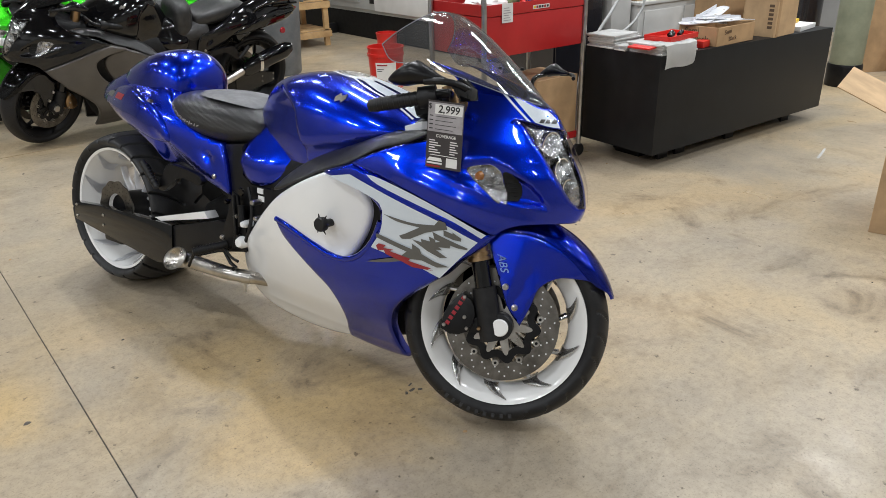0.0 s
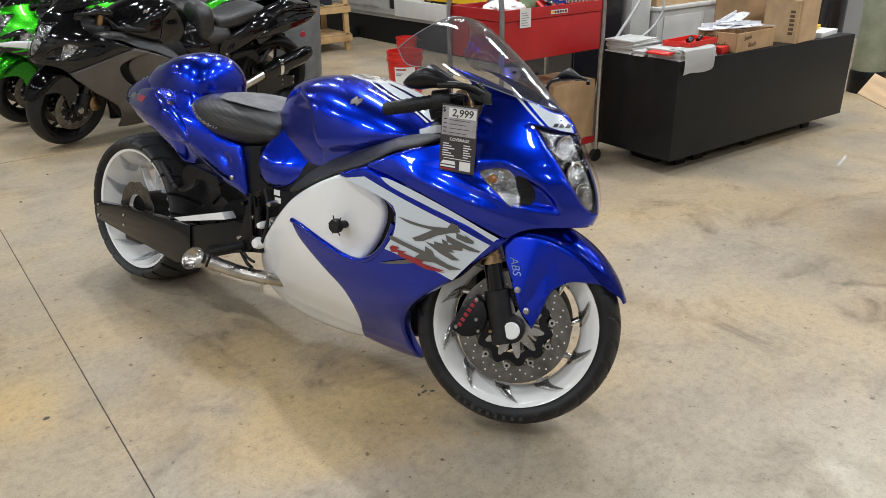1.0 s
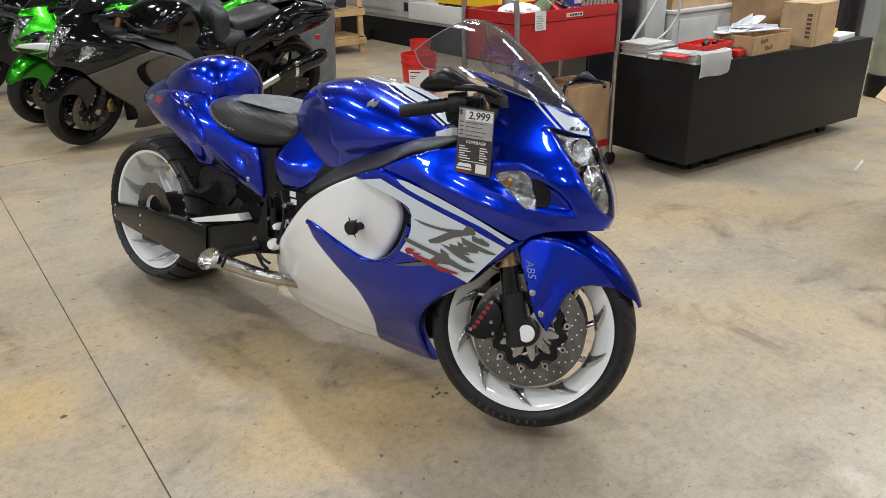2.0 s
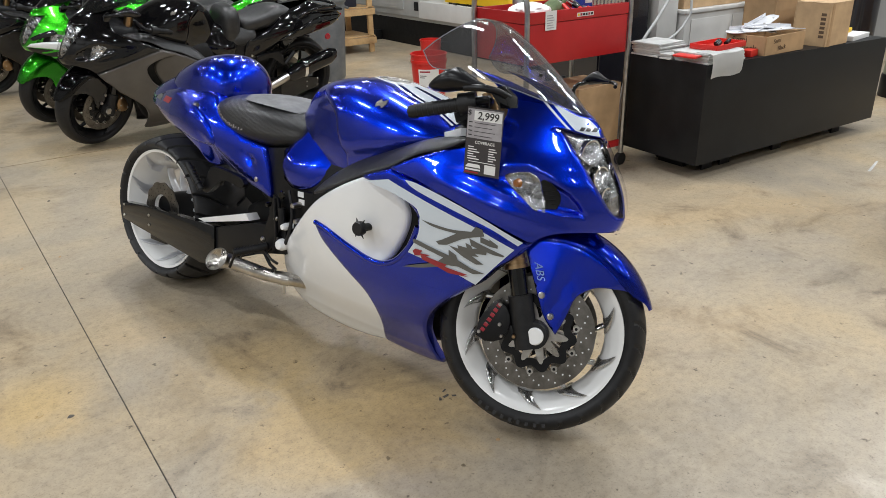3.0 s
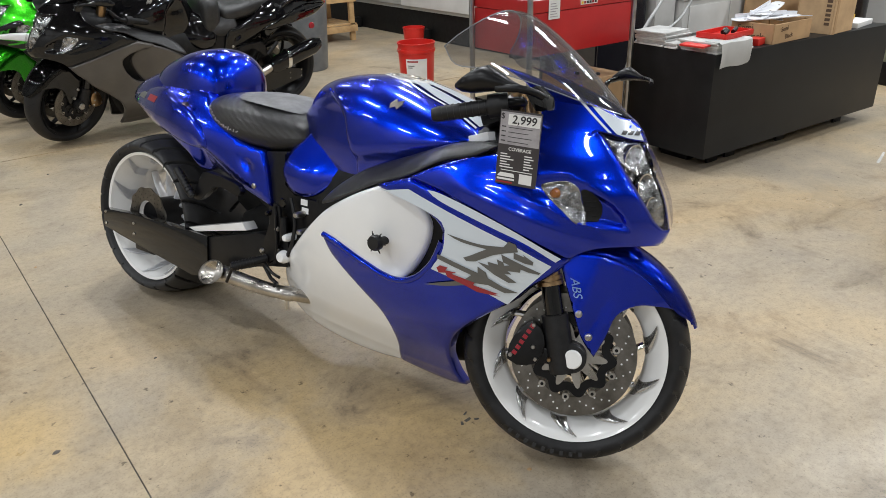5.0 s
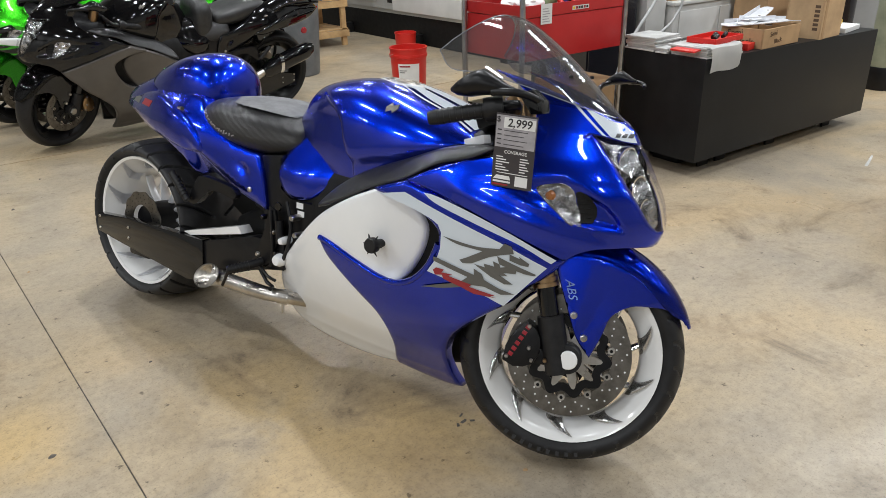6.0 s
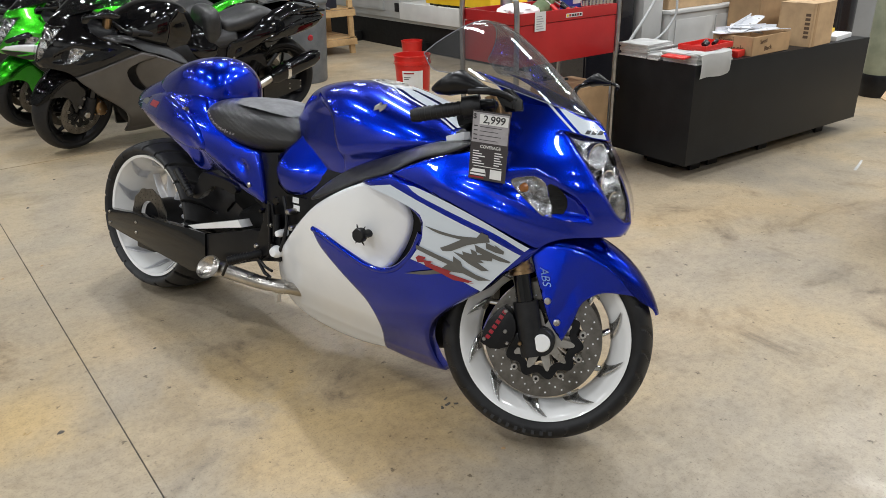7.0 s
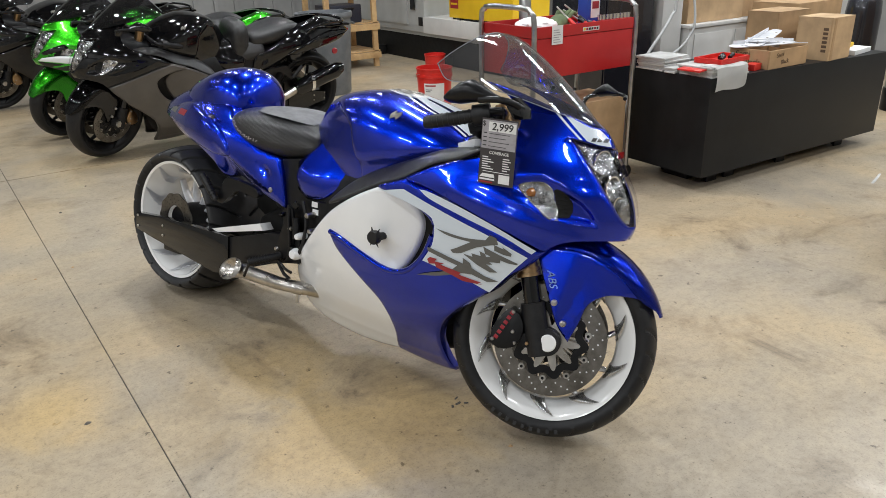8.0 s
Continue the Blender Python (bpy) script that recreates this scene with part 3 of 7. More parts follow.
def brake_disc(parent, y, r_out, r_in, petals, behind):
    bm = bmesh.new()
    n = 120
    rows = []
    for i in range(n):
        a = 2 * math.pi * i / n
        ro = r_out - (0.006 * (0.5 + 0.5 * math.cos(petals * a)) if petals else 0)
        rows.append([bm.verts.new((r * math.cos(a), y + s, r * math.sin(a))) for r, s in ((r_in, -0.0025), (ro, -0.0025), (ro, 0.0025), (r_in, 0.0025))])
    for i in range(n):
        for k in range(4):
            bm.faces.new((rows[i][k], rows[(i + 1) % n][k], rows[(i + 1) % n][(k + 1) % 4], rows[i][(k + 1) % 4]))
    disc = part("brake_disc", bm, DISC, parent, "drilled steel brake disc")
    holes = bmesh.new()
    sgn = -1 if y < 0 else 1
    for k in range(60):
        a = 2 * math.pi * k / 60
        r = r_in + (r_out - r_in) * (0.25 + 0.25 * (k % 3))
        mat = Matrix.Translation((r * math.cos(a), y + sgn * 0.0027, r * math.sin(a))) @ Matrix.Rotation(radians(90), 4, "X")
        bmesh.ops.create_circle(holes, cap_ends=True, segments=8, radius=0.0025, matrix=mat)
    tagged(part("drilling", holes, behind, parent, smooth=False), kind="stuff")
    return disc


def lobed_ring(r_out, r_in, amp, lobes, y, thick, amp_in):
    """A flat ring with a wavy edge."""
    bm = bmesh.new()
    rows, n = [], 120
    for i in range(n):
        a = 2 * math.pi * i / n
        wave = math.cos(lobes * a)
        ro, ri = r_out + amp * wave, r_in + amp_in * wave
        rows.append([bm.verts.new((r * math.cos(a), y + h, r * math.sin(a))) for r, h in ((ri, -thick / 2), (ro, -thick / 2), (ro, thick / 2), (ri, thick / 2))])
    for i in range(n):
        for k in range(4):
            bm.faces.new((rows[i][k], rows[(i + 1) % n][k], rows[(i + 1) % n][(k + 1) % 4], rows[i][(k + 1) % 4]))
    return bm


def motorcycle(name, label, where, steer, body, lower, rims, spokes_mat, custom, rim_spokes):
    root = empty(name, label, "motorcycle", where, group="parked motorcycles")
    S = steering(steer)

    # -- wheels --
    front = wheel("front_wheel", root, S @ Matrix.Translation(AXLE), 0.290, 0.227, 0.060, RUBBER if custom else TYRE, rims, spokes_mat, rim_spokes, "cast front wheel in its tyre", 0.75)
    for sd in (-1, 1):
        brake_disc(front, sd * 0.072, 0.156, 0.108, 0, PEARL if custom else ENGINE)
        part("disc_carrier", lobed_ring(0.100, 0.074, 0.009, 10, sd * 0.074, 0.006, 0.003), BLACK, front, "black disc carrier")
        part("carrier_star", lobed_ring(0.064, 0.026, 0.022, 10, sd * 0.078, 0.007, 0.0), STEEL if custom else BLACK, front, "star-shaped carrier hub")
        for k in range(10):
            a = 2 * math.pi * (k + 0.5) / 10
            bob = turned([(0.0, sd * 0.083), (0.009, sd * 0.083), (0.010, sd * 0.064), (0.0, sd * 0.064)], 14, closed=False)
            part("bobbin_pin", moved(turned([(0.0, sd * 0.0855), (0.004, sd * 0.0855), (0.004, sd * 0.082), (0.0, sd * 0.082)], 10, closed=False), Matrix.Translation((0.107 * math.cos(a), 0, 0.107 * math.sin(a)))), ENGINE, front)
            part("bobbin", moved(bob, Matrix.Translation((0.107 * math.cos(a), 0, 0.107 * math.sin(a)))), STEEL, front)
    part("axle", turned([(0.0, -0.118), (0.012, -0.118), (0.012, 0.118), (0.0, 0.118)], 20, closed=False), STEEL, front)
    wide = 0.145 if custom else 0.095
    rear = wheel("rear_wheel", root, Matrix.Translation(REAR_AXLE + Vector((0, 0.012, 0) if custom else (0.22, 0, 0))), 0.303, 0.237, wide, WIDE_RUBBER if custom else TYRE, rims, BRIGHT if custom else rims, 10 if custom else 6, "wide rear wheel in its tyre", -0.6)
    brake_disc(rear, -wide * 0.80, 0.112, 0.06, 11, BLACK)
    part("sprocket_carrier", turned([(0.0, -0.1), (0.055, -0.1), (0.065, -0.06), (0.065, 0.08), (0.0, 0.08)], 32, closed=False), BLACK, rear)

    # -- forks, front brakes, fender: turned with the steering --
    up = Vector((-math.sin(RAKE), 0, math.cos(RAKE)))
    ahead = Vector((math.cos(RAKE), 0, math.sin(RAKE)))
    steer_up, steer_ahead = up, ahead
    up = Vector((-math.sin(radians(18)), 0, math.cos(radians(18))))
    for sd in (-1, 1):
        foot = AXLE + Vector((0, sd * 0.104, 0)) - ahead * 0.028
        leg = part("fork_leg", tube([foot - up * 0.03, foot + up * 0.115], 0.033, 20, smooth=False), MATTBLACK, root, "black fork lower")
        leg.matrix_local = S
        slider = part("fork_slider", tube([foot + up * 0.10, foot + up * 0.20], 0.0235, 20, smooth=False), GLOSSBLACK, root, "dark fork slider")
        slider.matrix_local = S
        ob = part("fork_tube", tube([foot + up * 0.19, foot + up * 0.66], 0.028, 20, smooth=False), GOLD, root, "gold fork tube")
        ob.matrix_local = S
        for k in (0.0, 0.014):
            seal = part("fork_seal", tube([foot + up * (0.188 + k), foot + up * (0.198 + k)], 0.0325, 20, smooth=False), GOLD, root)
            seal.matrix_local = S
        clamp = turned([(0.0, -0.03), (0.034, -0.03), (0.038, -0.025), (0.038, 0.012), (0.0, 0.012)], 24, closed=False)
        ob = part("axle_clamp", moved(clamp, Matrix.Translation(AXLE + Vector((-0.004, sd * 0.1 + (0.006 if sd < 0 else 0.012), 0)))), MATTBLACK, root)
        ob.matrix_local = S
        cap = turned([(0.0, sd * 0.134), (0.021, sd * 0.134), (0.0235, sd * 0.131), (0.0235, sd * 0.1), (0.0, sd * 0.1)], 6 if not custom else 24, closed=False)
        ob = part("axle_cap", moved(cap, Matrix.Translation(AXLE)), WHITE if custom else STEEL, root, "white axle cap" if custom else "")
        ob.matrix_local = S
        # brake caliper behind the fork leg
        out = [(-0.160, -0.030), (-0.157, 0.008), (-0.137, 0.052), (-0.112, 0.078), (-0.086, 0.060), (-0.070, 0.022), (-0.084, -0.028), (-0.131, -0.042)]
        cal = prism(out, sd * 0.128 if sd < 0 else 0.054, sd * 0.054 if sd < 0 else 0.128, 0.008, 0.02, sharp=False)
        body_c = part("brake_caliper", moved(cal, Matrix.Translation(AXLE)), BLACK if custom else GOLD, root, "black radial brake caliper" if custom else "bronze brake caliper")
        body_c.matrix_local = S
        arm = part("caliper_bracket", moved(box(-0.11, -0.01, sd * 0.1 - 0.012, sd * 0.1 + 0.012, -0.028, 0.012, 0.006), Matrix.Translation(AXLE)), BLACK, root)
        arm.matrix_local = S
        for k, (bx, bz) in enumerate(((-0.150, -0.018), (-0.105, 0.066), (-0.098, 0.012), (-0.088, -0.018), (-0.055, -0.012))):
            bolt = turned([(0.0, sd * 0.133), (0.004, sd * 0.133), (0.0055, sd * 0.131), (0.0055, sd * 0.12), (0.0, sd * 0.12)], 12, closed=False)
            ob = part("bolt", moved(bolt, Matrix.Translation(AXLE + Vector((bx, 0, bz)))), STEEL if k != 4 else GOLD, body_c)
        if custom and sd < 0:
            # six red strokes where a maker's name stands on the caliper
            for k in range(6):
                bar = box(-0.0058, 0.0058, -0.0012, 0.0012, -0.005, 0.005, 0.001)
                place = AXLE + Vector((-0.141 + 0.0066 * k, -0.1292, -0.010 + 0.0145 * k))
                part("red_mark", moved(bar, Matrix.Translation(place) @ Matrix.Rotation(radians(26), 4, "Y")), REDMARK, body_c)

    def fender_low(a):
        """Distance from the axle at which the fender's crown turns into its flank."""
        return table([(20, .302), (26, .296), (32, .274), (41, .262), (60, .260), (140, .258)], a)

    def fender_half(a):
        return table([(20, .020), (25, .040), (32, .060), (42, .074), (60, .082), (85, .090), (140, .094)], a)

    def fender_y(x, z):
        a, r = math.degrees(math.atan2(z, x)), math.hypot(x, z)
        a += (max(a, 70.0) - a) * smoothstep(0.262, 0.12, r)
        low, w = fender_low(a), fender_half(a)
        if r > low:
            t = min(1.0, (r - low) / (0.312 - low))
            return w * math.sqrt(max(0.0, 1 - t * t))
        return w + 0.05 * (low - r) * smoothstep(40, 70, a)

    rings = []
    for k in range(57):
        a = 22 + 113 * k / 56
        low, w = fender_low(a), fender_half(a)
        c, sn = math.cos(radians(a)), math.sin(radians(a))
        ring = []
        for j in range(33):
            th = math.pi * (j / 32 - 0.5)
            r = low + (0.312 - low) * math.cos(th)
            ring.append((AXLE.x + r * c, AXLE.y + w * math.sin(th), AXLE.z + r * sn))
        rings.append(ring)
    bm = loft(rings, caps=False, closed=False)
    bmesh.ops.solidify(bm, geom=bm.faces[:], thickness=0.004)
    fender = part("front_fender", bm, body, root, "glossy front fender")
    fender.matrix_local = S

    def flank(sd):
        out = [(-0.080, 0.2465, "c")] + [(fender_low(a) * math.cos(radians(a)), fender_low(a) * math.sin(radians(a))) for a in (96, 84, 72, 60, 50, 42)]
        out += [(0.2185, 0.156, "c"), (0.178, 0.157), (0.128, 0.150), (0.086, 0.118), (0.070, 0.064), (0.050, 0.008, "c"), (0.011, 0.051), (-0.030, 0.136)]
        bm = panel(out, fender_y, sd, step=0.012, roll=0.003, skirt=0.006)
        part("fender_flank", moved(bm, Matrix.Translation(AXLE)), body, fender)
        for bx, bz in ((-0.004, 0.108), (0.029, 0.056)):
            bolt = turned([(0.0, sd * 0.110), (0.004, sd * 0.110), (0.005, sd * 0.1075), (0.0085, sd * 0.1065), (0.0095, sd * 0.100), (0.0095, sd * 0.085), (0.0, sd * 0.085)], 14, closed=False)
            part("bolt", moved(bolt, Matrix.Translation(AXLE + Vector((bx, 0, bz)))), STEEL, fender)
    both(flank)
    if custom:
        lettering("lettering", "ABS", 0.030, PALEBLUE, fender, Matrix.Translation((AXLE.x - 0.022, AXLE.y - 0.1005, AXLE.z + 0.172)) @ Euler((radians(90), radians(70), 0)).to_matrix().to_4x4(), shear=0.35)

    # -- handlebars, steering head --
    Si = S.inverted()
    tip = Si @ Vector((1.404, -0.296, 0.862))
    inner = Si @ Vector((1.585, -0.205, 0.912))
    up, ahead = steer_up, steer_ahead
    head = AXLE - ahead * 0.028 + up * 0.62
    for sd in (-1, 1):
        flip = Vector((1, -sd, 1))
        a, b = Vector((tip.x, tip.y * -sd, tip.z)), Vector((inner.x, inner.y * -sd, inner.z))
        grip = part("handlebar_grip", tube([a + (b - a) * 0.1, a + (b - a) * 0.66], 0.0175, 16, smooth=False), MATTBLACK, root, "ribbed black rubber grip")
        grip.matrix_local = S
        for k in range(7):
            q = 0.16 + 0.07 * k
            rib = part("rubber_rib", tube([a + (b - a) * q, a + (b - a) * (q + 0.025)], 0.0188, 16, smooth=False), MATTBLACK, grip)
        ob = part("bar_end", tube([a, a + (b - a) * 0.02, a + (b - a) * 0.06, a + (b - a) * 0.12], (0.0145, 0.0185), 16, smooth=False), MATTBLACK, root)
        ob.matrix_local = S
        ob = part("switch_housing", tube([a + (b - a) * 0.64, a + (b - a) * 0.86], 0.028, 16, smooth=False), MATTBLACK, root)
        ob.matrix_local = S
        ob = part("clip_on_bar", tube([a + (b - a) * 0.5, b, Vector((head.x + 0.02, sd * 0.1, head.z + 0.01))], 0.012, 12), BLACK, root)
        ob.matrix_local = S
        lever = [a + (b - a) * 0.12 + ahead * 0.06, a + (b - a) * 0.5 + ahead * 0.07, a + (b - a) * 0.86 + ahead * 0.035]
        ob = part("hand_lever", tube(lever, 0.006, 10), BLACK, root)
        ob.matrix_local = S
    ob = part("fork_yoke", moved(box(-0.04, 0.05, -0.135, 0.135, -0.018, 0.012, 0.008), Matrix.Translation(head) @ Matrix.Rotation(-RAKE, 4, "Y")), BLACK, root)
    ob.matrix_local = S
    clip = part("cable_connector", box(-0.036, 0.036, -0.012, 0.012, -0.011, 0.011, 0.003), PEARL if custom else BLACK, root, "white plastic cable connector" if custom else "")
    clip.matrix_local = Matrix.Translation((1.456, -0.150, 0.808)) @ Euler((0, radians(-17), radians(-14))).to_matrix().to_4x4()
    # Black loops stand in for the dark opening in the inner cover.
    part("opening_loop", tube([(1.37, -.165, .762), (1.385, -.168, .782), (1.42, -.172, .793), (1.46, -.175, .792), (1.475, -.177, .775)], 0.0055, 8), GLOSSBLACK, root, "black loop marking the dark opening")
    part("opening_loop", tube([(1.50, -.14, .81), (1.51, -.16, .79), (1.515, -.175, .775)], 0.006, 8), MATTBLACK, root)

    # -- engine and frame inside the fairing --
    ring = [oval_ring(x, 0, z0, z1, w, 4, 4, 20) for x, z0, z1, w in ((0.74, 0.3, 0.55, 0.10), (0.85, 0.17, 0.66, 0.135), (1.05, 0.14, 0.7, 0.15), (1.3, 0.135, 0.72, 0.135), (1.42, 0.16, 0.70, 0.10), (1.47, 0.3, 0.66, 0.08))]
    part("engine", loft(ring), ENGINE, root, "black engine block behind the fairing")
    ring = [oval_ring(x, 0, z0, z1, w, 3, 3, 20) for x, z0, z1, w in ((1.3, 0.68, 0.80, 0.12), (1.5, 0.66, 0.85, 0.13), (1.65, 0.66, 0.88, 0.12), (1.78, 0.66, 0.82, 0.08))]
    part("dashboard", loft(ring), MATTBLACK, root, "matt black instrument housing")
    part("radiator", box(1.40, 1.46, -0.17, 0.17, 0.28, 0.60, 0.01), ENGINE, root)

    def plate(sd):
        out = [(.666, .654), (.764, .668), (.752, .56), (.80, .53), (.90, .545), (.93, .45), (.80, .30), (.74, .30), (.69, .40), (.685, .52)]
        y0, y1 = sd * 0.138, sd * 0.105
        part("frame_plate", prism(out, min(y0, y1), max(y0, y1), 0.008), BLACK, root, "satin black frame plate")
        hole = turned([(0.0, sd * 0.141), (0.012, sd * 0.141), (0.016, sd * 0.137), (0.0, sd * 0.137)], 18, closed=False)
        part("frame_plug", moved(hole, Matrix.Translation((0.752, 0, 0.505))), GLOSSBLACK, root)
    both(plate)

    # -- swingarm --
    def swing(sd):
        y0, y1 = sd * 0.165, sd * 0.135
        out = [(-.195, .305), (-.195, .236), (-.10, .223), (.338, .170), (.424, .185), (.421, .329), (-.02, .318)]
        if not custom:
            out = [(0.2 + x * 0.53, z) for x, z in out]
        arm = part("swingarm_plate", prism(out, min(y0, y1), max(y0, y1), 0.004), GLOSSBLACK, root, "flat black swingarm plate")
        y0, y1 = sd * 0.158, sd * 0.095
        part("swingarm_arm", prism([(.42, .325), (.42, .19), (.66, .285), (.80, .31), (.80, .40), (.66, .392)], min(y0, y1), max(y0, y1), 0.006), BLACK, root)
        for bx, bz in ((-.18, .295), (-.18, .25), (0.0, .285), (0.0, .245)):
            bolt = turned([(0.0, sd * 0.169), (0.004, sd * 0.169), (0.006, sd * 0.166), (0.0, sd * 0.160)], 10, closed=False)
            part("bolt", moved(bolt, Matrix.Translation((bx if custom else 0.2 + bx * 0.53, 0, bz))), STEEL, arm)
        y0, y1 = sd * 0.15, sd * 0.10
        if custom:
            part("swingarm_brace", prism([(.30, .333), (.58, .408), (.60, .385), (.34, .326)], min(y0, y1), max(y0, y1), 0.003), WHITE, root, "white swingarm brace")
    both(swing)
    # Added dark plate; it hides the floor behind the frame gap.
    part("gap_blocker", prism([(.33, .615), (.62, .63), (.72, .60), (.72, .40), (.44, .36), (.345, .41), (.33, .50)], 0.03, 0.06, 0.006), ENGINE, root, "dark plate added to close the gap behind the frame plates")
    part("shock_linkage", loft([oval_ring(x, 0, z0, z1, w, 3, 3, 16) for x, z0, z1, w in ((.44, .33, .40, .03), (.55, .29, .46, .05), (.70, .25, .56, .09), (.84, .22, .60, .11))]), ENGINE, root, "dark suspension linkage")
    part("rear_caliper", box(-0.02 if custom else 0.2, 0.10 if custom else 0.32, -0.15, -0.10, 0.18, 0.235, 0.012), BLACK, root)

    # -- white or grey side panels, blue fairing --
    white_out = [(1.242, .664, "c"), (1.153, .624), (1.045, .563), (.959, .496), (.853, .403), (.775, .33), (.745, .25), (.765, .165), (.84, .118), (.995, .098), (1.135, .104), (1.235, .122, "c"), (1.285, .23), (1.29, .33), (1.295, .405), (1.325, .44), (1.362, .50), (1.382, .56), (1.374, .605), (1.325, .648)]
    blue_out = [(1.242, .668, "c"), (1.341, .702, "c"), (1.437, .681), (1.539, .646), (1.645, .604), (1.735, .562, "c"), (1.70, .517), (1.667, .488), (1.625, .44), (1.571, .399), (1.509, .345), (1.465, .296), (1.44, .228), (1.441, .164), (1.452, .117, "c"), (1.397, .111), (1.31, .115), (1.228, .124, "c"),
                (1.258, .227), (1.237, .302), (1.18, .352), (1.113, .399), (1.058, .439), (1.026, .482, "c"), (1.084, .476), (1.173, .45), (1.253, .427), (1.312, .424), (1.371, .448), (1.421, .501), (1.447, .562), (1.441, .60), (1.398, .627), (1.329, .648), (1.243, .661, "c")]
    cowl_out = [(1.343, .706, "c"), (1.439, .686), (1.543, .652), (1.648, .610), (1.742, .568, "c"), (1.764, .587), (1.805, .603), (1.856, .607), (1.892, .608, "c"), (1.902, .628), (1.907, .648, "c"), (1.899, .646), (1.885, .664), (1.861, .705), (1.828, .751), (1.785, .804), (1.744, .849), (1.727, .860, "c"), (1.757, .8545), (1.79, .8465), (1.8195, .842, "c"), (1.80, .872), (1.778, .890, "c"),
                (1.758, .893), (1.718, .911), (1.66, .931), (1.596, .951), (1.526, .970), (1.448, .984, "c"), (1.50, .966), (1.545, .944), (1.578, .918), (1.603, .890), (1.608, .856), (1.595, .826), (1.554, .794), (1.499, .776), (1.425, .747)]
    signal_out = [(1.661, .734), (1.686, .745), (1.716, .748), (1.735, .734), (1.744, .708), (1.757, .681), (1.769, .655, "c"), (1.752, .654), (1.718, .680), (1.683, .707)]
    duct_out = [(1.738, .734), (1.764, .728), (1.781, .707), (1.788, .684), (1.784, .662), (1.770, .650), (1.755, .680), (1.744, .708)]

    def sides(sd):
        part("side_panel", panel(white_out, dished, sd, 0.0, 0.014, 0.01, 0.02), lower, root, "pearl white side panel" if custom else "grey side panel")
        # Added black sheet gives the vent gap its darkness.
        liner = [(1.22, .66), (1.20, .55), (1.22, .42), (1.30, .36), (1.42, .43), (1.48, .52), (1.48, .61), (1.40, .655)]
        part("vent_gap_backing", panel(liner, lambda x, z: dished(x, z) - 0.016, sd, 0.0, 0.02, 0.0, 0.0), ENGINE, root, "black sheet added behind the vent gap")
        fairing = part("side_fairing", panel(blue_out, half_width, sd, 0.004, 0.013, 0.010, 0.026), body if custom else lower, root, "glossy side fairing")
        upper = part("upper_cowl", panel(cowl_out, cowl, sd, 0.004, 0.008 if custom else 0.014, 0.005, 0.01), body, root, "glossy upper cowl")
        duct = part("duct", panel(duct_out, cowl, sd, 0.0058, 0.012, 0.004, 0.0), ENGINE, upper, "black air duct mesh")
        for k in range(6):
            z = .664 + .0105 * k
            slat = [(1.758 - .25 * (z - .664) + dx, sd * (cowl(1.758 - .25 * (z - .664) + dx, z) + 0.0068), z) for dx in (0.0, 0.012, 0.024)]
            part("slat", tube(slat, 0.0013, 6, smooth=False), ENGINE, duct)
        lamp = part("turn_signal", panel(signal_out, cowl, sd, 0.012, 0.01, 0.01, 0.012), LENS, upper, "clear turn signal lens")
        part("reflector", panel(signal_out, cowl, sd, 0.0065, 0.01, 0.003, 0.0), LAMPSILVER, upper, "faceted reflector")
        part("bulb", moved(turned([(0.0, -0.012), (0.009, -0.010), (0.013, 0.0), (0.009, 0.010), (0.0, 0.012)], 16, closed=False), Matrix.Translation((1.692, sd * (cowl(1.692, .718) + 0.002), .718))), AMBER if custom else LAMPSILVER, upper)
        if custom:
            lip = [(1.03, .484), (1.084, .476), (1.173, .45), (1.253, .427), (1.312, .424), (1.371, .448), (1.421, .501), (1.447, .562)]
            part("vent_lip", tube([(x, sd * (half_width(x, z) - 0.003), z) for x, z in lip], 0.0085, 12), body, fairing, "rolled blue lip of the side vent")
            big = [(1.268, .658, "c"), (1.346, .675, "c"), (1.462, .641), (1.546, .615), (1.621, .589), (1.711, .548, "c"), (1.622, .436, "c"), (1.544, .464), (1.422, .486, "c"), (1.452, .535), (1.458, .575), (1.448, .612), (1.375, .638)]
            part("graphic", panel(big, half_width, sd, 0.0055, 0.013, 0.0, 0.0), DECAL, fairing, "pale silver-white graphic")
            thin = [(1.40, .683, "c"), (1.44, .680), (1.538, .6535), (1.629, .619), (1.728, .569, "c"), (1.718, .559, "c"), (1.646, .597), (1.541, .632), (1.435, .6635)]
            part("graphic", panel(thin, half_width, sd, 0.0056, 0.013, 0.0, 0.0), DECAL, fairing, "pale silver-white stripe")
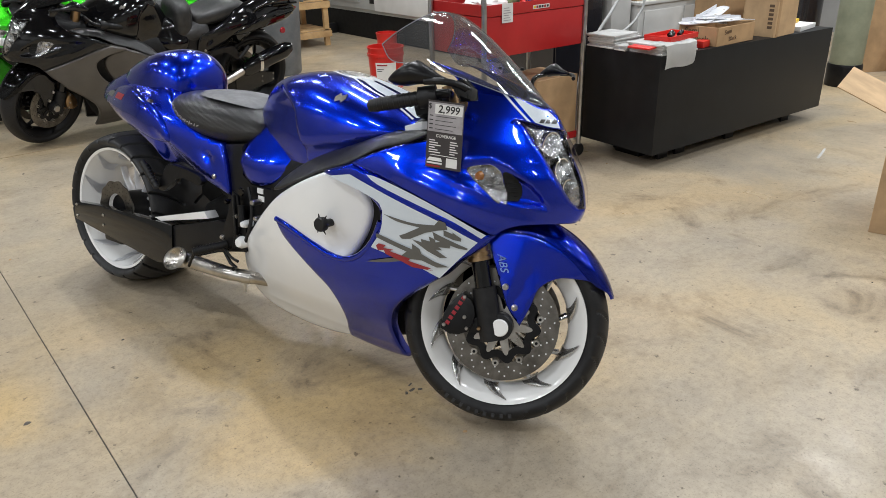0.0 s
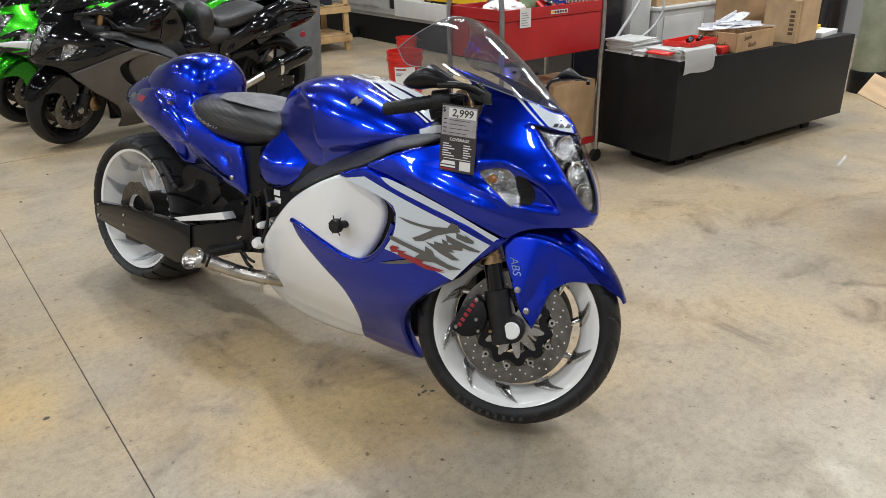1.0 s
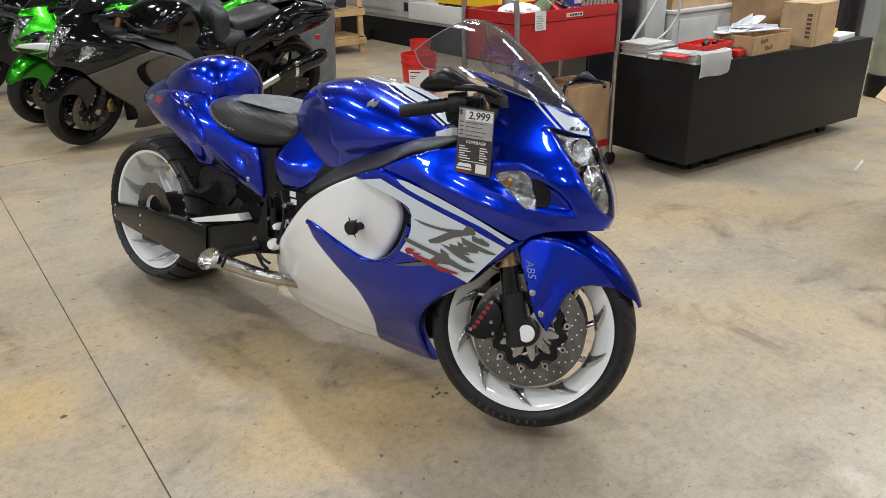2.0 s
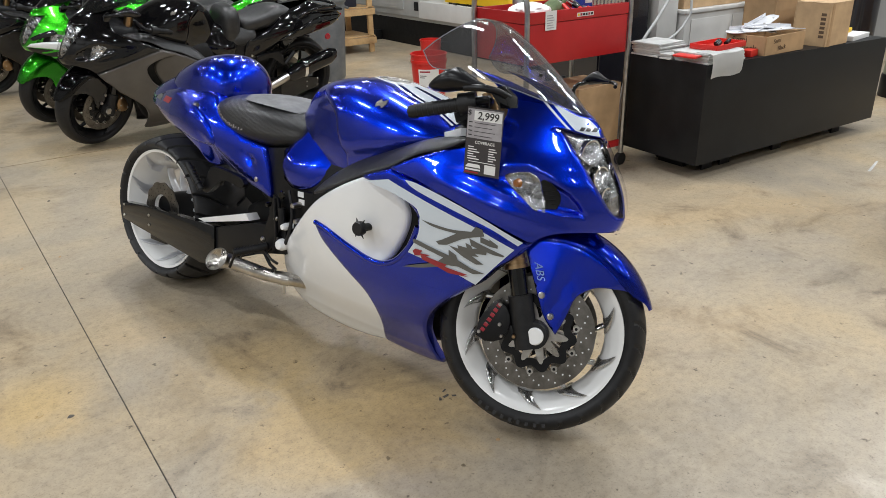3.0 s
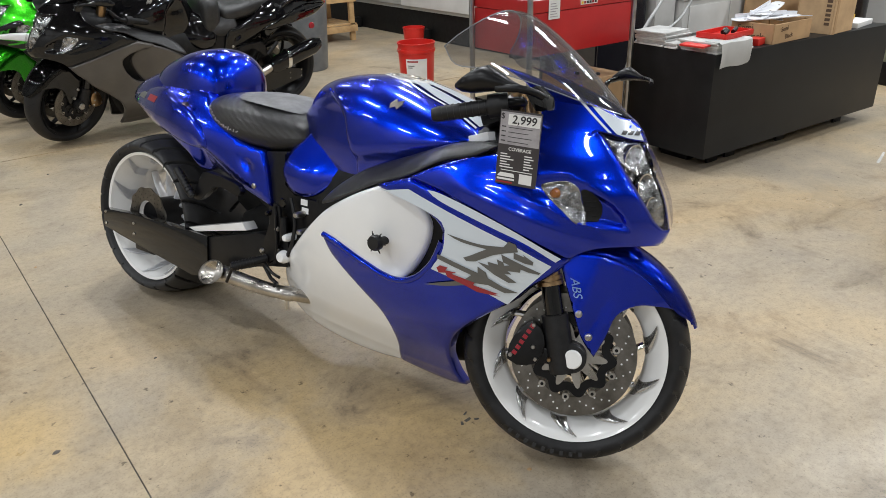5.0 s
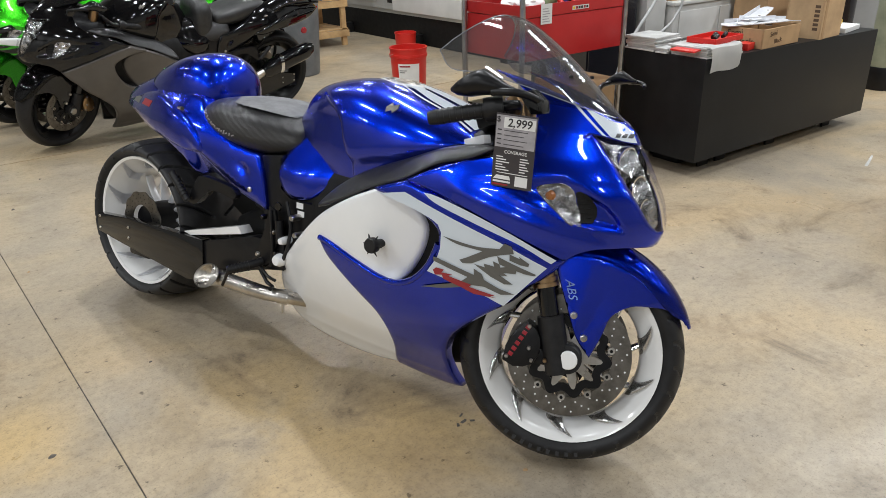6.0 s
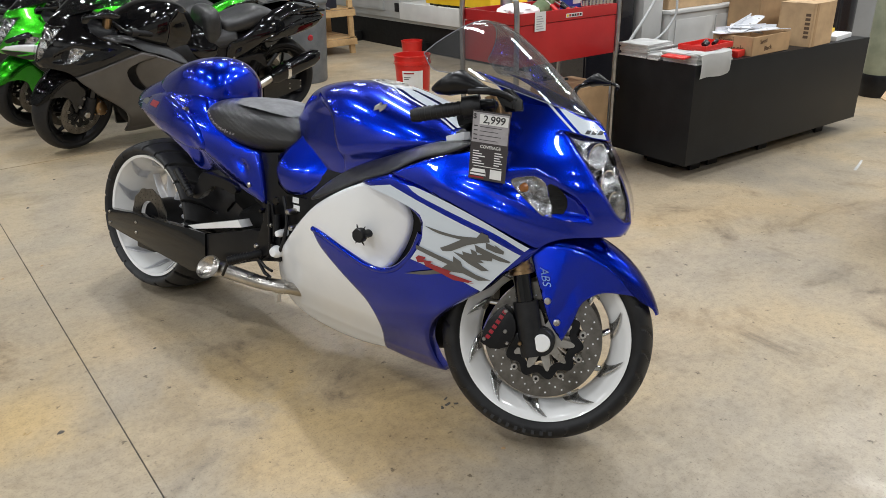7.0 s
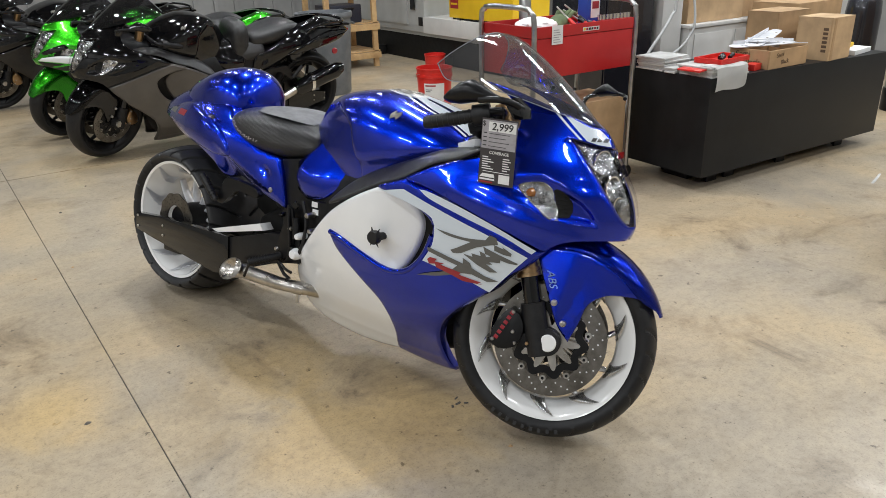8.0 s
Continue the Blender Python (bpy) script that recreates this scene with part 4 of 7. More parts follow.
            strokes = [
                (GREYMARK, [(1.464, 0.587, "c"), (1.503, 0.574), (1.567, 0.568, "c"), (1.529, 0.545, "c"), (1.511, 0.536), (1.519, 0.529), (1.543, 0.533, "c"), (1.583, 0.556, "c"), (1.611, 0.566, "c"), (1.639, 0.573, "c"), (1.633, 0.590, "c"), (1.616, 0.595, "c"), (1.606, 0.580, "c"), (1.546, 0.577)]),
                (GREYMARK, [(1.548, 0.533, "c"), (1.575, 0.529, "c"), (1.572, 0.538, "c"), (1.597, 0.535, "c"), (1.593, 0.548, "c"), (1.623, 0.538, "c"), (1.611, 0.535, "c"), (1.602, 0.562, "c"), (1.636, 0.549, "c"), (1.691, 0.529, "c"), (1.687, 0.525, "c"), (1.665, 0.527, "c"), (1.648, 0.532, "c"), (1.647, 0.524, "c"), (1.619, 0.523, "c"), (1.629, 0.516, "c"), (1.612, 0.515, "c"), (1.642, 0.497, "c"), (1.623, 0.494, "c"), (1.590, 0.508, "c")]),
                (GREYMARK, [(1.630, 0.571, "c"), (1.654, 0.563, "c"), (1.650, 0.569, "c"), (1.674, 0.554, "c"), (1.673, 0.546, "c"), (1.655, 0.548, "c"), (1.631, 0.556, "c")]),
                (GREYMARK, [(1.441, 0.529, "c"), (1.452, 0.529, "c"), (1.550, 0.505, "c"), (1.549, 0.521, "c"), (1.570, 0.510, "c"), (1.575, 0.497, "c"), (1.611, 0.481, "c"), (1.647, 0.472, "c"), (1.616, 0.466, "c"), (1.576, 0.479, "c"), (1.545, 0.477, "c"), (1.522, 0.467, "c"), (1.464, 0.451), (1.402, 0.440, "c"), (1.453, 0.458), (1.512, 0.476, "c"), (1.534, 0.496, "c"), (1.442, 0.519, "c")]),
                (REDMARK, [(1.441, 0.495, "c"), (1.450, 0.503, "c"), (1.472, 0.502, "c"), (1.465, 0.493, "c"), (1.495, 0.494, "c"), (1.483, 0.488, "c"), (1.544, 0.478, "c"), (1.539, 0.471, "c"), (1.602, 0.461, "c"), (1.592, 0.457, "c"), (1.608, 0.455, "c"), (1.550, 0.455, "c"), (1.517, 0.466, "c"), (1.471, 0.477, "c"), (1.466, 0.487, "c"), (1.447, 0.483, "c")]),
            ]
            for k, (mat, out) in enumerate(strokes):
                part("graphic", panel(out, half_width, sd, 0.0068 + 0.0005 * k, 0.012, 0.0, 0.0), mat, fairing, "dark red script stroke" if mat is REDMARK else "grey brush stroke")
            white = [(1.692, .9195, "c"), (1.727, .9055), (1.76, .891), (1.778, .887, "c"), (1.80, .868), (1.815, .846, "c"), (1.79, .850), (1.768, .857, "c")]
            part("graphic", panel(white, cowl, sd, 0.0056, 0.012, 0.0, 0.0), DECAL, upper, "white nose graphic")
            part("graphic", panel([(1.656, .9335, "c"), (1.668, .930, "c"), (1.760, .858, "c"), (1.752, .8595, "c")], cowl, sd, 0.0056, 0.012, 0.0, 0.0), DECAL, upper, "thin white stripe")
            for k in range(3):
                x = 1.776 + k * 0.0105
                part("graphic", panel([(x, .857, "c"), (x + .008, .857, "c"), (x + .008, .866, "c"), (x, .866, "c")], cowl, sd, 0.0066, 0.008, 0.0, 0.0), BINK, upper, "black letter-sized block")
        # matt black cover between fairing and tank
        cover = [(1.03, .575), (1.056, .629), (1.134, .684), (1.281, .743), (1.397, .788), (1.489, .807), (1.56, .81, "c"), (1.493, .775), (1.401, .747), (1.306, .694), (1.203, .655), (1.10, .602)]
        part("inner_cover", panel(cover, lambda x, z: 0.272 - 1.1 * max(0.0, z - 0.567 - 0.41 * (x - 1.02)), sd, 0.0, 0.014, 0.010, 0.02), SATINPLASTIC, root, "satin black inner cover")
        # screw in the middle of the white panel, as a short spool
        if custom:
            y0 = dished(1.262, .521)
            spool = turned([(0.0, sd * (y0 + 0.05)), (0.018, sd * (y0 + 0.05)), (0.021, sd * (y0 + 0.044)), (0.02, sd * (y0 + 0.03)), (0.012, sd * (y0 + 0.027)), (0.011, sd * (y0 - 0.01)), (0.0, sd * (y0 - 0.01))], 24, closed=False)
            slider = part("frame_slider", moved(spool, Matrix.Translation((1.262, 0, .521))), MATTBLACK, root, "black frame slider bolt")
            for k in range(6):
                a = 2 * math.pi * k / 6
                spike = tube([(1.262 + 0.012 * math.cos(a), sd * (y0 + 0.04), .521 + 0.012 * math.sin(a)), (1.262 + 0.031 * math.cos(a), sd * (y0 + 0.036), .521 + 0.031 * math.sin(a))], (0.004, 0.0012), 6, smooth=False)
                part("spike", spike, MATTBLACK, slider)
    both(sides)

    # -- headlight: a clear lens over a silver reflector and two lamps --
    for nm, mat, lift, lab in (("headlight_reflector", LAMPSILVER, -0.030, "silver reflector"), ("headlight_lens", LENS, 0.007, "clear headlight lens")):
        def face(sd):
            out = [(1.730, .857, "c"), (1.757, .852), (1.79, .844), (1.8195, .841, "c"), (1.846, .80), (1.869, .763), (1.888, .73), (1.901, .70), (1.908, .665), (1.906, .650, "c"), (1.898, .648), (1.884, .667), (1.860, .708), (1.827, .754), (1.784, .807)]
            bm = panel(out, half_width, sd, 0.0, 0.012, 0.0, 0.0)
            for v in bm.verts:
                v.co.y = math.copysign(max(0.0, abs(v.co.y) + lift * smoothstep(0, 0.05, abs(v.co.y))), sd)
                v.co.x += lift * 0.35 if lift > 0 else lift * 0.6
            part(nm, bm, mat, root, lab)
        both(face)
    # dark housing behind the lens, with chromed lamps standing in it
    rows = []
    for k in range(12):
        z = 0.655 + 0.19 * k / 11
        front_x = table(FRONT, z) - 0.02
        row = []
        for j in range(13):
            v = -1 + j / 6
            w = 0.095 * (0.35 + 0.65 * smoothstep(0.64, 0.80, z)) * (1 - 0.1 * smoothstep(.8, .85, z))
            row.append((front_x - 0.03 - 0.055 * abs(v) ** 1.5, w * v, z))
        rows.append(row)
    housing = part("headlight_housing", loft(rows, caps=False, closed=False), GLOSSBLACK, root, "dark headlight housing")
    for z, r, dy in ((.80, .034, .035), (.745, .026, .028), (.70, .018, 0.02)):
        for sd in (-1, 1):
            bowl = turned([(0.0, -0.03), (r * 0.4, -0.028), (r * 0.8, -0.012), (r, 0.01), (r + 0.003, 0.01), (r + 0.002, -0.012), (r * 0.5, -0.034), (0.0, -0.036)], 24, closed=False)
            place = Matrix.Translation((table(FRONT, z) - 0.05, sd * dy, z)) @ Matrix.Rotation(radians(-90 + sd * 14), 4, "Z")
            part("lamp_bowl", moved(bowl, place), CHROME, housing, "chromed lamp bowl")
            part("bulb", moved(turned([(0.0, 0.0), (r * 0.3, -0.004), (r * 0.3, -0.02), (0.0, -0.02)], 14, closed=False), place), LENS, housing)
    both(lambda sd: part("headlight_bezel", panel([(1.745, .848, "c"), (1.78, .843), (1.808, .838, "c"), (1.83, .80), (1.825, .772), (1.785, .80)], half_width, sd, -0.012, 0.012, 0.004, 0.0), LAMPSILVER, housing, "faceted silver bezel"))

    # -- windscreen --
    mid = [(1.772, .893), (1.70, .953), (1.62, 1.018), (1.55, 1.068), (1.485, 1.106), (1.445, 1.118), (1.418, 1.119)]
    edge = [(1.772, 0.0, .893), (1.70, .072, .915), (1.63, .112, .936), (1.55, .142, .957), (1.455, .162, .974), (1.372, .169, .978), (1.330, .163, 1.018)]
    rings = []
    n = 24
    for k in range(n + 1):
        s = k / n * 6
        c = Vector([table([(i, p[d]) for i, p in enumerate(mid)], s) for d in range(2)])
        e = Vector([table([(i, p[d]) for i, p in enumerate(edge)], s) for d in range(3)])
        row = []
        for j in range(21):
            v = -1 + j / 10
            g = 1 - math.sqrt(max(0.0, 1 - min(1, abs(v)) ** 2.0)) * 0.75 - 0.25 * (1 - v * v)
            g = v * v * 0.55 + 0.45 * g
            row.append((c.x + (e.x - c.x) * g, e.y * v, c.y + (e.z - c.y) * g))
        rings.append(row)
    bm = loft(rings, caps=False, closed=False)
    bmesh.ops.remove_doubles(bm, verts=bm.verts, dist=0.0004)
    bmesh.ops.solidify(bm, geom=bm.faces[:], thickness=0.004)
    glass = part("windscreen", bm, SCREEN if custom else DARKSCREEN, root, "smoked clear windscreen" if custom else "dark smoked windscreen")
    # Pale beads draw the bright glint on the rear and right edges.
    part("screen_edge", tube(list(rings[-1]), 0.0016, 6, smooth=False), LENS_EDGE, glass, "pale line drawn along the screen edge")
    for col in (0,):
        part("screen_edge", tube([r[col] for r in rings[1:]], 0.0014, 6, smooth=False), LENS_EDGE, glass, "pale line drawn along the screen edge")
    for col in (4, 16):
        k = 7
        place = Vector(rings[k][col])
        part("screen_screw", turned([(0.0, 0.004), (0.005, 0.003), (0.006, -0.004), (0.0, -0.004)], 12, axis="z", closed=False), BLACK, glass).matrix_local = Matrix.Translation(place + Vector((0.004, 0, 0.004)))

    # -- tank --
    tank_rows = [(.735, .70, .775, .07), (.76, .68, .805, .10), (.80, .665, .848, .125), (.85, .66, .882, .148), (.90, .66, .902, .165), (.96, .66, .916, .183), (1.02, .655, .924, .196), (1.08, .655, .925, .204), (1.15, .665, .913, .208), (1.22, .68, .895, .205), (1.29, .70, .873, .195), (1.35, .72, .85, .178), (1.41, .74, .82, .15), (1.44, .75, .80, .12)]
    KNEE = [(.70, 1.085), (.73, 1.076), (.75, 1.064), (.777, 1.056), (.803, 1.046), (.828, 1.02), (.85, .985), (.87, .95), (.90, .90)]

    def tank_at(x):
        z0, z1, w = (table([(r[0], r[k]) for r in tank_rows], x) for k in (1, 2, 3))
        return z0 - 0.05 - (z1 - z0) * 0.15, z1, w

    def squeeze(x, z):
        """How much of the tank's width is left: the knee hollow, and the tuck under its bulge."""
        knee = 0.29 * smoothstep(0, 1, (table(KNEE, z) - x) / 0.045) * smoothstep(0.905, 0.80, z)
        under = 0.728 + 0.23 * max(0.0, x - 1.10)
        tuck = 0.10 * smoothstep(under + 0.002, under - 0.04, z) * smoothstep(1.03, 1.08, x)
        return (1 - knee) * (1 - tuck)

    rings = []
    for k in range(92):
        x = tank_rows[0][0] + (tank_rows[-1][0] - tank_rows[0][0]) * k / 91
        zb, z1, w = tank_at(x)
        rings.append([(p[0], p[1] * squeeze(x, p[2]), p[2]) for p in oval_ring(x, 0, zb, z1, w, 3.2, 2.4, 96)])
    if not custom:
        rings = [[(0.86 + (px - .735) * 0.823, py, pz + 0.03 * smoothstep(.7, .9, pz)) for px, py, pz in ring] for ring in rings]
    tank = part("fuel_tank", loft(rings), body, root, "glossy fuel tank")
    cap = turned([(0.0, 0.006), (0.026, 0.006), (0.028, 0.003), (0.036, 0.003), (0.038, 0.007), (0.046, 0.007), (0.052, 0.0), (0.05, -0.01), (0.0, -0.01)], 36, axis="z", closed=False)
    ob = part("filler_cap", cap, STEEL, tank, "round filler cap")
    ob.matrix_local = Matrix.Translation((1.10, 0, .9185)) @ Matrix.Rotation(radians(6), 4, "Y")
    ob = part("filler_ring", turned([(0.054, -0.025), (0.054, 0.004), (0.062, 0.003), (0.074, -0.002), (0.074, -0.025)], 40, axis="z"), WHITE if custom else STEEL, tank, "pale ring round the cap")
    ob.matrix_local = Matrix.Translation((1.10, 0, .9185)) @ Matrix.Rotation(radians(6), 4, "Y")

    def tank_z(x, y):
        if not custom:
            return tank_top(.735 + (x - .86) / 0.823, y) + 0.03
        return tank_top(x, y)

    def tank_top(x, y):
        zb, z1, w = tank_at(x)
        return (zb + z1) / 2 + (z1 - zb) / 2 * max(0.0, 1 - min(1.0, abs(y) / w) ** 3.2) ** (1 / 2.4)
    if custom:
        for y0, y1, xa, xb in ((-0.012, -0.075, 1.14, 1.40), (0.012, 0.075, 1.14, 1.40), (-0.085, -0.095, 1.10, 1.40), (0.085, 0.095, 1.10, 1.40)):
            bm = bmesh.new()
            rows = []
            for k in range(20):
                x = xa + (xb - xa) * k / 19
                grow = 0.6 + 0.4 * smoothstep(0, 0.5, k / 19)
                rows.append([bm.verts.new((x, y * grow, tank_z(x, y * grow) + 0.0035)) for y in [y0 + (y1 - y0) * j / 8 for j in range(9)]])
            for a, b in zip(rows, rows[1:]):
                for j in range(8):
                    bm.faces.new((a[j], a[j + 1], b[j + 1], b[j]))
            part("graphic", bm, DECAL, tank, "pale tank stripe")
    for sd in (-1, 1):
        badge = prism([(0.8 * a, 0.8 * b) for a, b in ((-.024, .000), (-.002, .019), (.001, .006), (.024, .018), (.022, .000), (.004, -.018), (-.001, -.006), (-.022, -.018))], -0.002, 0.002, 0.001)
        bx, by, h = 1.20, sd * 0.169, 0.004
        nrm = Vector((tank_z(bx - h, by) - tank_z(bx + h, by), tank_z(bx, by - h) - tank_z(bx, by + h), 2 * h)).normalized()
        nrm = (nrm + Vector((0, sd * 0.9, 0))).normalized()
        along = (Vector((1, 0, 0)) - nrm * nrm.x).normalized()
        up_b = nrm.cross(along) * -sd
        m = Matrix((along, -nrm, up_b if sd < 0 else -up_b)).transposed().to_4x4()
        ob = part("tank_badge", badge, DISC, tank, "chromed badge shape")
        ob.matrix_local = Matrix.Translation(Vector((bx, by, tank_z(bx, by))) + nrm * 0.004) @ m
        lobe = [(.752, .66), (.749, .60), (.782, .552), (.83, .537), (.90, .555), (.967, .60), (1.05, .66), (1.07, .74), (.96, .775), (.85, .765), (.785, .715)]
        part("tank_side_cover", panel(lobe, lambda x, z: 0.146 + 0.010 * math.exp(-((x - .83) / .07) ** 2 - ((z - .60) / .05) ** 2) - 0.062 * smoothstep(.60, .78, z) - 0.05 * smoothstep(.87, 1.06, x), sd, 0.0, 0.012, 0.020, 0.05), body, root, "glossy cover under the tank")

    # -- seat --
    rings = []
    for x, z0, z1, w in ((.385, .765, .79, .10), (.405, .742, .803, .145), (.44, .712, .811, .174), (.48, .690, .815, .190), (.53, .668, .818, .195), (.60, .652, .818, .190), (.66, .648, .812, .176), (.71, .650, .80, .158), (.76, .658, .785, .134), (.80, .668, .772, .112), (.815, .69, .755, .095)):
        ring = oval_ring(x, 0, z0, z1, w, 3.4, 2.8, 36)
        rings.append([(px, py, pz - 0.014 * (abs(py) / w) ** 2 * (pz > (z0 + z1) / 2)) for px, py, pz in ring])
    if not custom:
        rings = [[(px + 0.1, py * 0.8, pz - 0.07) for px, py, pz in ring] for ring in rings[3:]]
    seat = part("seat", loft(rings), SEAT, root, "black ribbed seat")
    seat.modifiers.new("smooth", "SUBSURF").levels = 1
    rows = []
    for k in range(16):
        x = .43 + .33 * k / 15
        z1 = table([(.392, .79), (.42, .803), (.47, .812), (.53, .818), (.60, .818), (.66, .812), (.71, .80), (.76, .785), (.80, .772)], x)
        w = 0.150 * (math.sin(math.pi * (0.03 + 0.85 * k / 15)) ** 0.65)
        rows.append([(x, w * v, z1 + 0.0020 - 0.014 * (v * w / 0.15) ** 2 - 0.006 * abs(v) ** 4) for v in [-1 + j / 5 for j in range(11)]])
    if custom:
        part("seat_top", loft(rows, caps=False, closed=False), SEATSHEEN, seat, "smooth seat top, its sheen given as grey")
    if custom:
        for sd in (-1, 1):
            line = spline([(.462, .768), (.478, .752), (.50, .736), (.531, .721), (.571, .711), (.607, .706)], False, 0.0095)
            for k, (p, q) in enumerate(zip(line, line[1:])):
                tall = (0.0085, 0.005, 0.006, 0.0065, 0.005)[k % 5]
                bar = box(-0.0018, 0.0018, -0.0012, 0.0012, -0.8 * tall, 0.8 * tall, 0.0006)
                y = table([(.44, .177), (.48, .1915), (.53, .1965), (.60, .1915), (.66, .177)], p[0])
                place = Matrix.Translation((p[0], sd * y, p[1])) @ Matrix.Rotation(math.atan2(p[1] - q[1], q[0] - p[0]) + radians(12 + 50 * (k % 2)), 4, "Y")
                part("script_mark", moved(bar, place), TAGGREY, seat)

    # -- tail: hump or passenger seat, body, flank pods, skirts --
    def tail_x(x):
        return x if x > 0.44 else -0.205 + (x + 0.25) * 0.935

    if custom:
        rows = ((-.06, .815, .008), (-.01, .838, .056), (.04, .862, .086), (.09, .886, .108), (.14, .905, .122), (.19, .922, .132), (.24, .934, .139), (.29, .941, .1425))
        hump_rings = [oval_ring(x, 0, .70, z1, w, 2.2, 2.3, 64) for x, z1, w in spline(rows, False, 0.008)]
        for k in range(1, 19):
            a = radians(4.75 * k)
            x, shrink = .29 + .132 * math.sin(a), math.cos(a) ** 0.6
            z1 = .941 + .016 * math.sin(a)
            hump_rings.append([(x, py * shrink, .77 + (pz - .77) * shrink) for px, py, pz in oval_ring(x, 0, .70, z1, .1425 + .005 * math.sin(a), 2.2, 2.3, 64)])
        hump = part("seat_hump", loft(hump_rings), body, root, "glossy seat hump")
        stud = turned([(0.0, 0.008), (0.008, 0.006), (0.010, 0.0), (0.0, 0.0)], 14, axis="z", closed=False)
        part("lock_stud", stud, CHROME, hump).matrix_local = Matrix.Translation((.376, .04, .912)) @ Matrix.Rotation(radians(30), 4, "Y")
    else:
        rows = ((.25, .77, .80, .06), (.28, .755, .832, .10), (.35, .735, .855, .125), (.43, .715, .86, .14), (.51, .70, .842, .145), (.59, .69, .82, .14), (.66, .685, .80, .13), (.70, .70, .78, .10))
        cushion = part("passenger_seat", loft([oval_ring(x, 0, z0, z1, w, 3, 2.6, 28) for x, z0, z1, w in rows]), LEATHER, root, "raised black leather passenger seat")
        cushion.modifiers.new("smooth", "SUBSURF").levels = 1
        pad = [oval_ring(x, 0, z0, z1, w, 3.2, 3.0, 28) for x, z0, z1, w in ((.695, .66, .84, .09), (.71, .63, .88, .13), (.76, .60, .895, .15), (.81, .60, .885, .145), (.84, .63, .85, .11))]
        rest = part("backrest", loft(pad), LEATHER, root, "black padded rider backrest")
        rest.modifiers.new("smooth", "SUBSURF").levels = 1
        for sd in (-1, 1):
            part("grab_rail", tube([(.26, sd * .15, .77), (.18, sd * .155, .815), (.02, sd * .13, .83), (-.10, sd * .085, .82), (-.14, 0, .815)], 0.011, 12), GLOSSBLACK, root, "black passenger grab rail")
            disc = turned([(0.0, sd * .012), (.02, sd * .010), (.024, 0.0), (0.0, 0.0)], 20, closed=False)
            part("side_reflector", moved(disc, Matrix.Translation((.02, sd * .175, .62))), REDMARK, root, "round red reflector")
        part("tail_tray", box(-.16, .22, -.10, .10, .785, .80, 0.006), GLOSSBLACK, root)
    rings = [oval_ring(tail_x(x), 0, z0, z1, w, 2.6, 2.3, 28) for x, z0, z1, w in ((-.246, .718, .748, .02), (-.20, .712, .788, .06), (-.12, .706, .817, .105), (0, .695, .858 if custom else .80, .15), (.12, .675, .875 if custom else .81, .178), (.25, .652, .84 if custom else .808, .192), (.36, .64, .80, .195), (.46, .66, .772, .18), (.56, .66, .74, .15))]
    tail = part("tail_body", loft([[(px, py * (0.74 - 0.3 * smoothstep(.38, .46, px)), pz - 0.012) for px, py, pz in ring] for ring in rings]), body, root, "glossy tail section")
    tail.modifiers.new("smooth", "SUBSURF").levels = 1

    def tail_half(x, z):
        """Half the width of the tail at a place of the side view."""
        w = table([(-.21, .008), (-.17, .033), (-.12, .060), (-.05, .093), (.05, .133), (.16, .168), (.30, .194), (.42, .197), (.55, .182), (.65, .165), (.74, .148)], x)
        mid_z = table([(-.21, .722), (.0, .715), (.3, .70), (.5, .655), (.7, .60)], x)
        top_z = table([(-.21, .752), (-.157, .785), (-.08, .814), (0, .845), (.07, .88), (.14, .905), (.25, .91), (.6, .90)], x)
        if z > mid_z:
            return w * max(0.0, 1 - min(1.0, (z - mid_z) / (top_z - mid_z)) ** 1.6) ** 0.8
        crease = 0.640 - 0.53 * (x - 0.45)
        fold = 0.45 * max(0.0, crease - z) * smoothstep(.36, .44, x) * smoothstep(.74, .66, x)
        dent = 0.013 * math.exp(-(((x - .612) * 0.6 - (z - .612) * 0.8) / .034) ** 2 - (((z - .612) * 0.6 + (x - .612) * 0.8) / .018) ** 2)
        return max(0.0, w - 2.0 * (mid_z - z) ** 2 * smoothstep(.6, .4, x) - fold - dent)

    def flanks(sd):
        if custom:
            pod_out = [(-.205, .727, "c"), (-.15, .748), (-.074, .768), (.06, .793), (.185, .796), (.269, .777), (.361, .747), (.426, .704), (.452, .667), (.457, .634, "c"), (.41, .626), (.35, .633), (.252, .652), (.184, .667), (.094, .688), (-.033, .708), (-.13, .716)]
        else:
            pod_out = [(-.20, .727, "c"), (-.12, .745), (.02, .765), (.16, .750), (.30, .705), (.40, .665), (.455, .634, "c"), (.36, .632), (.2, .650), (.04, .662), (-.10, .68)]
        part("tail_pod", panel(pod_out, lambda x, z: tail_half(x, z) + 0.009, sd, 0.0, 0.011, 0.013, 0.02), body, root, "glossy tail pod")
        skirt = [(-.19, .730), (-.10, .775), (.0, .825), (.10, .858), (.19, .845), (.30, .825), (.395, .80), (.425, .772), (.461, .743), (.50, .718), (.575, .682), (.639, .665), (.672, .659, "c"), (.692, .602), (.703, .545), (.713, .486, "c"), (.68, .493), (.625, .508), (.552, .536), (.47, .560), (.425, .558), (.382, .548), (.352, .593), (.306, .620), (.228, .648), (.10, .672), (-.033, .700), (-.13, .714)]
        side = part("tail_skirt", panel(skirt, tail_half, sd, 0.0, 0.013, 0.010, 0.03), body, root, "glossy tail skirt")
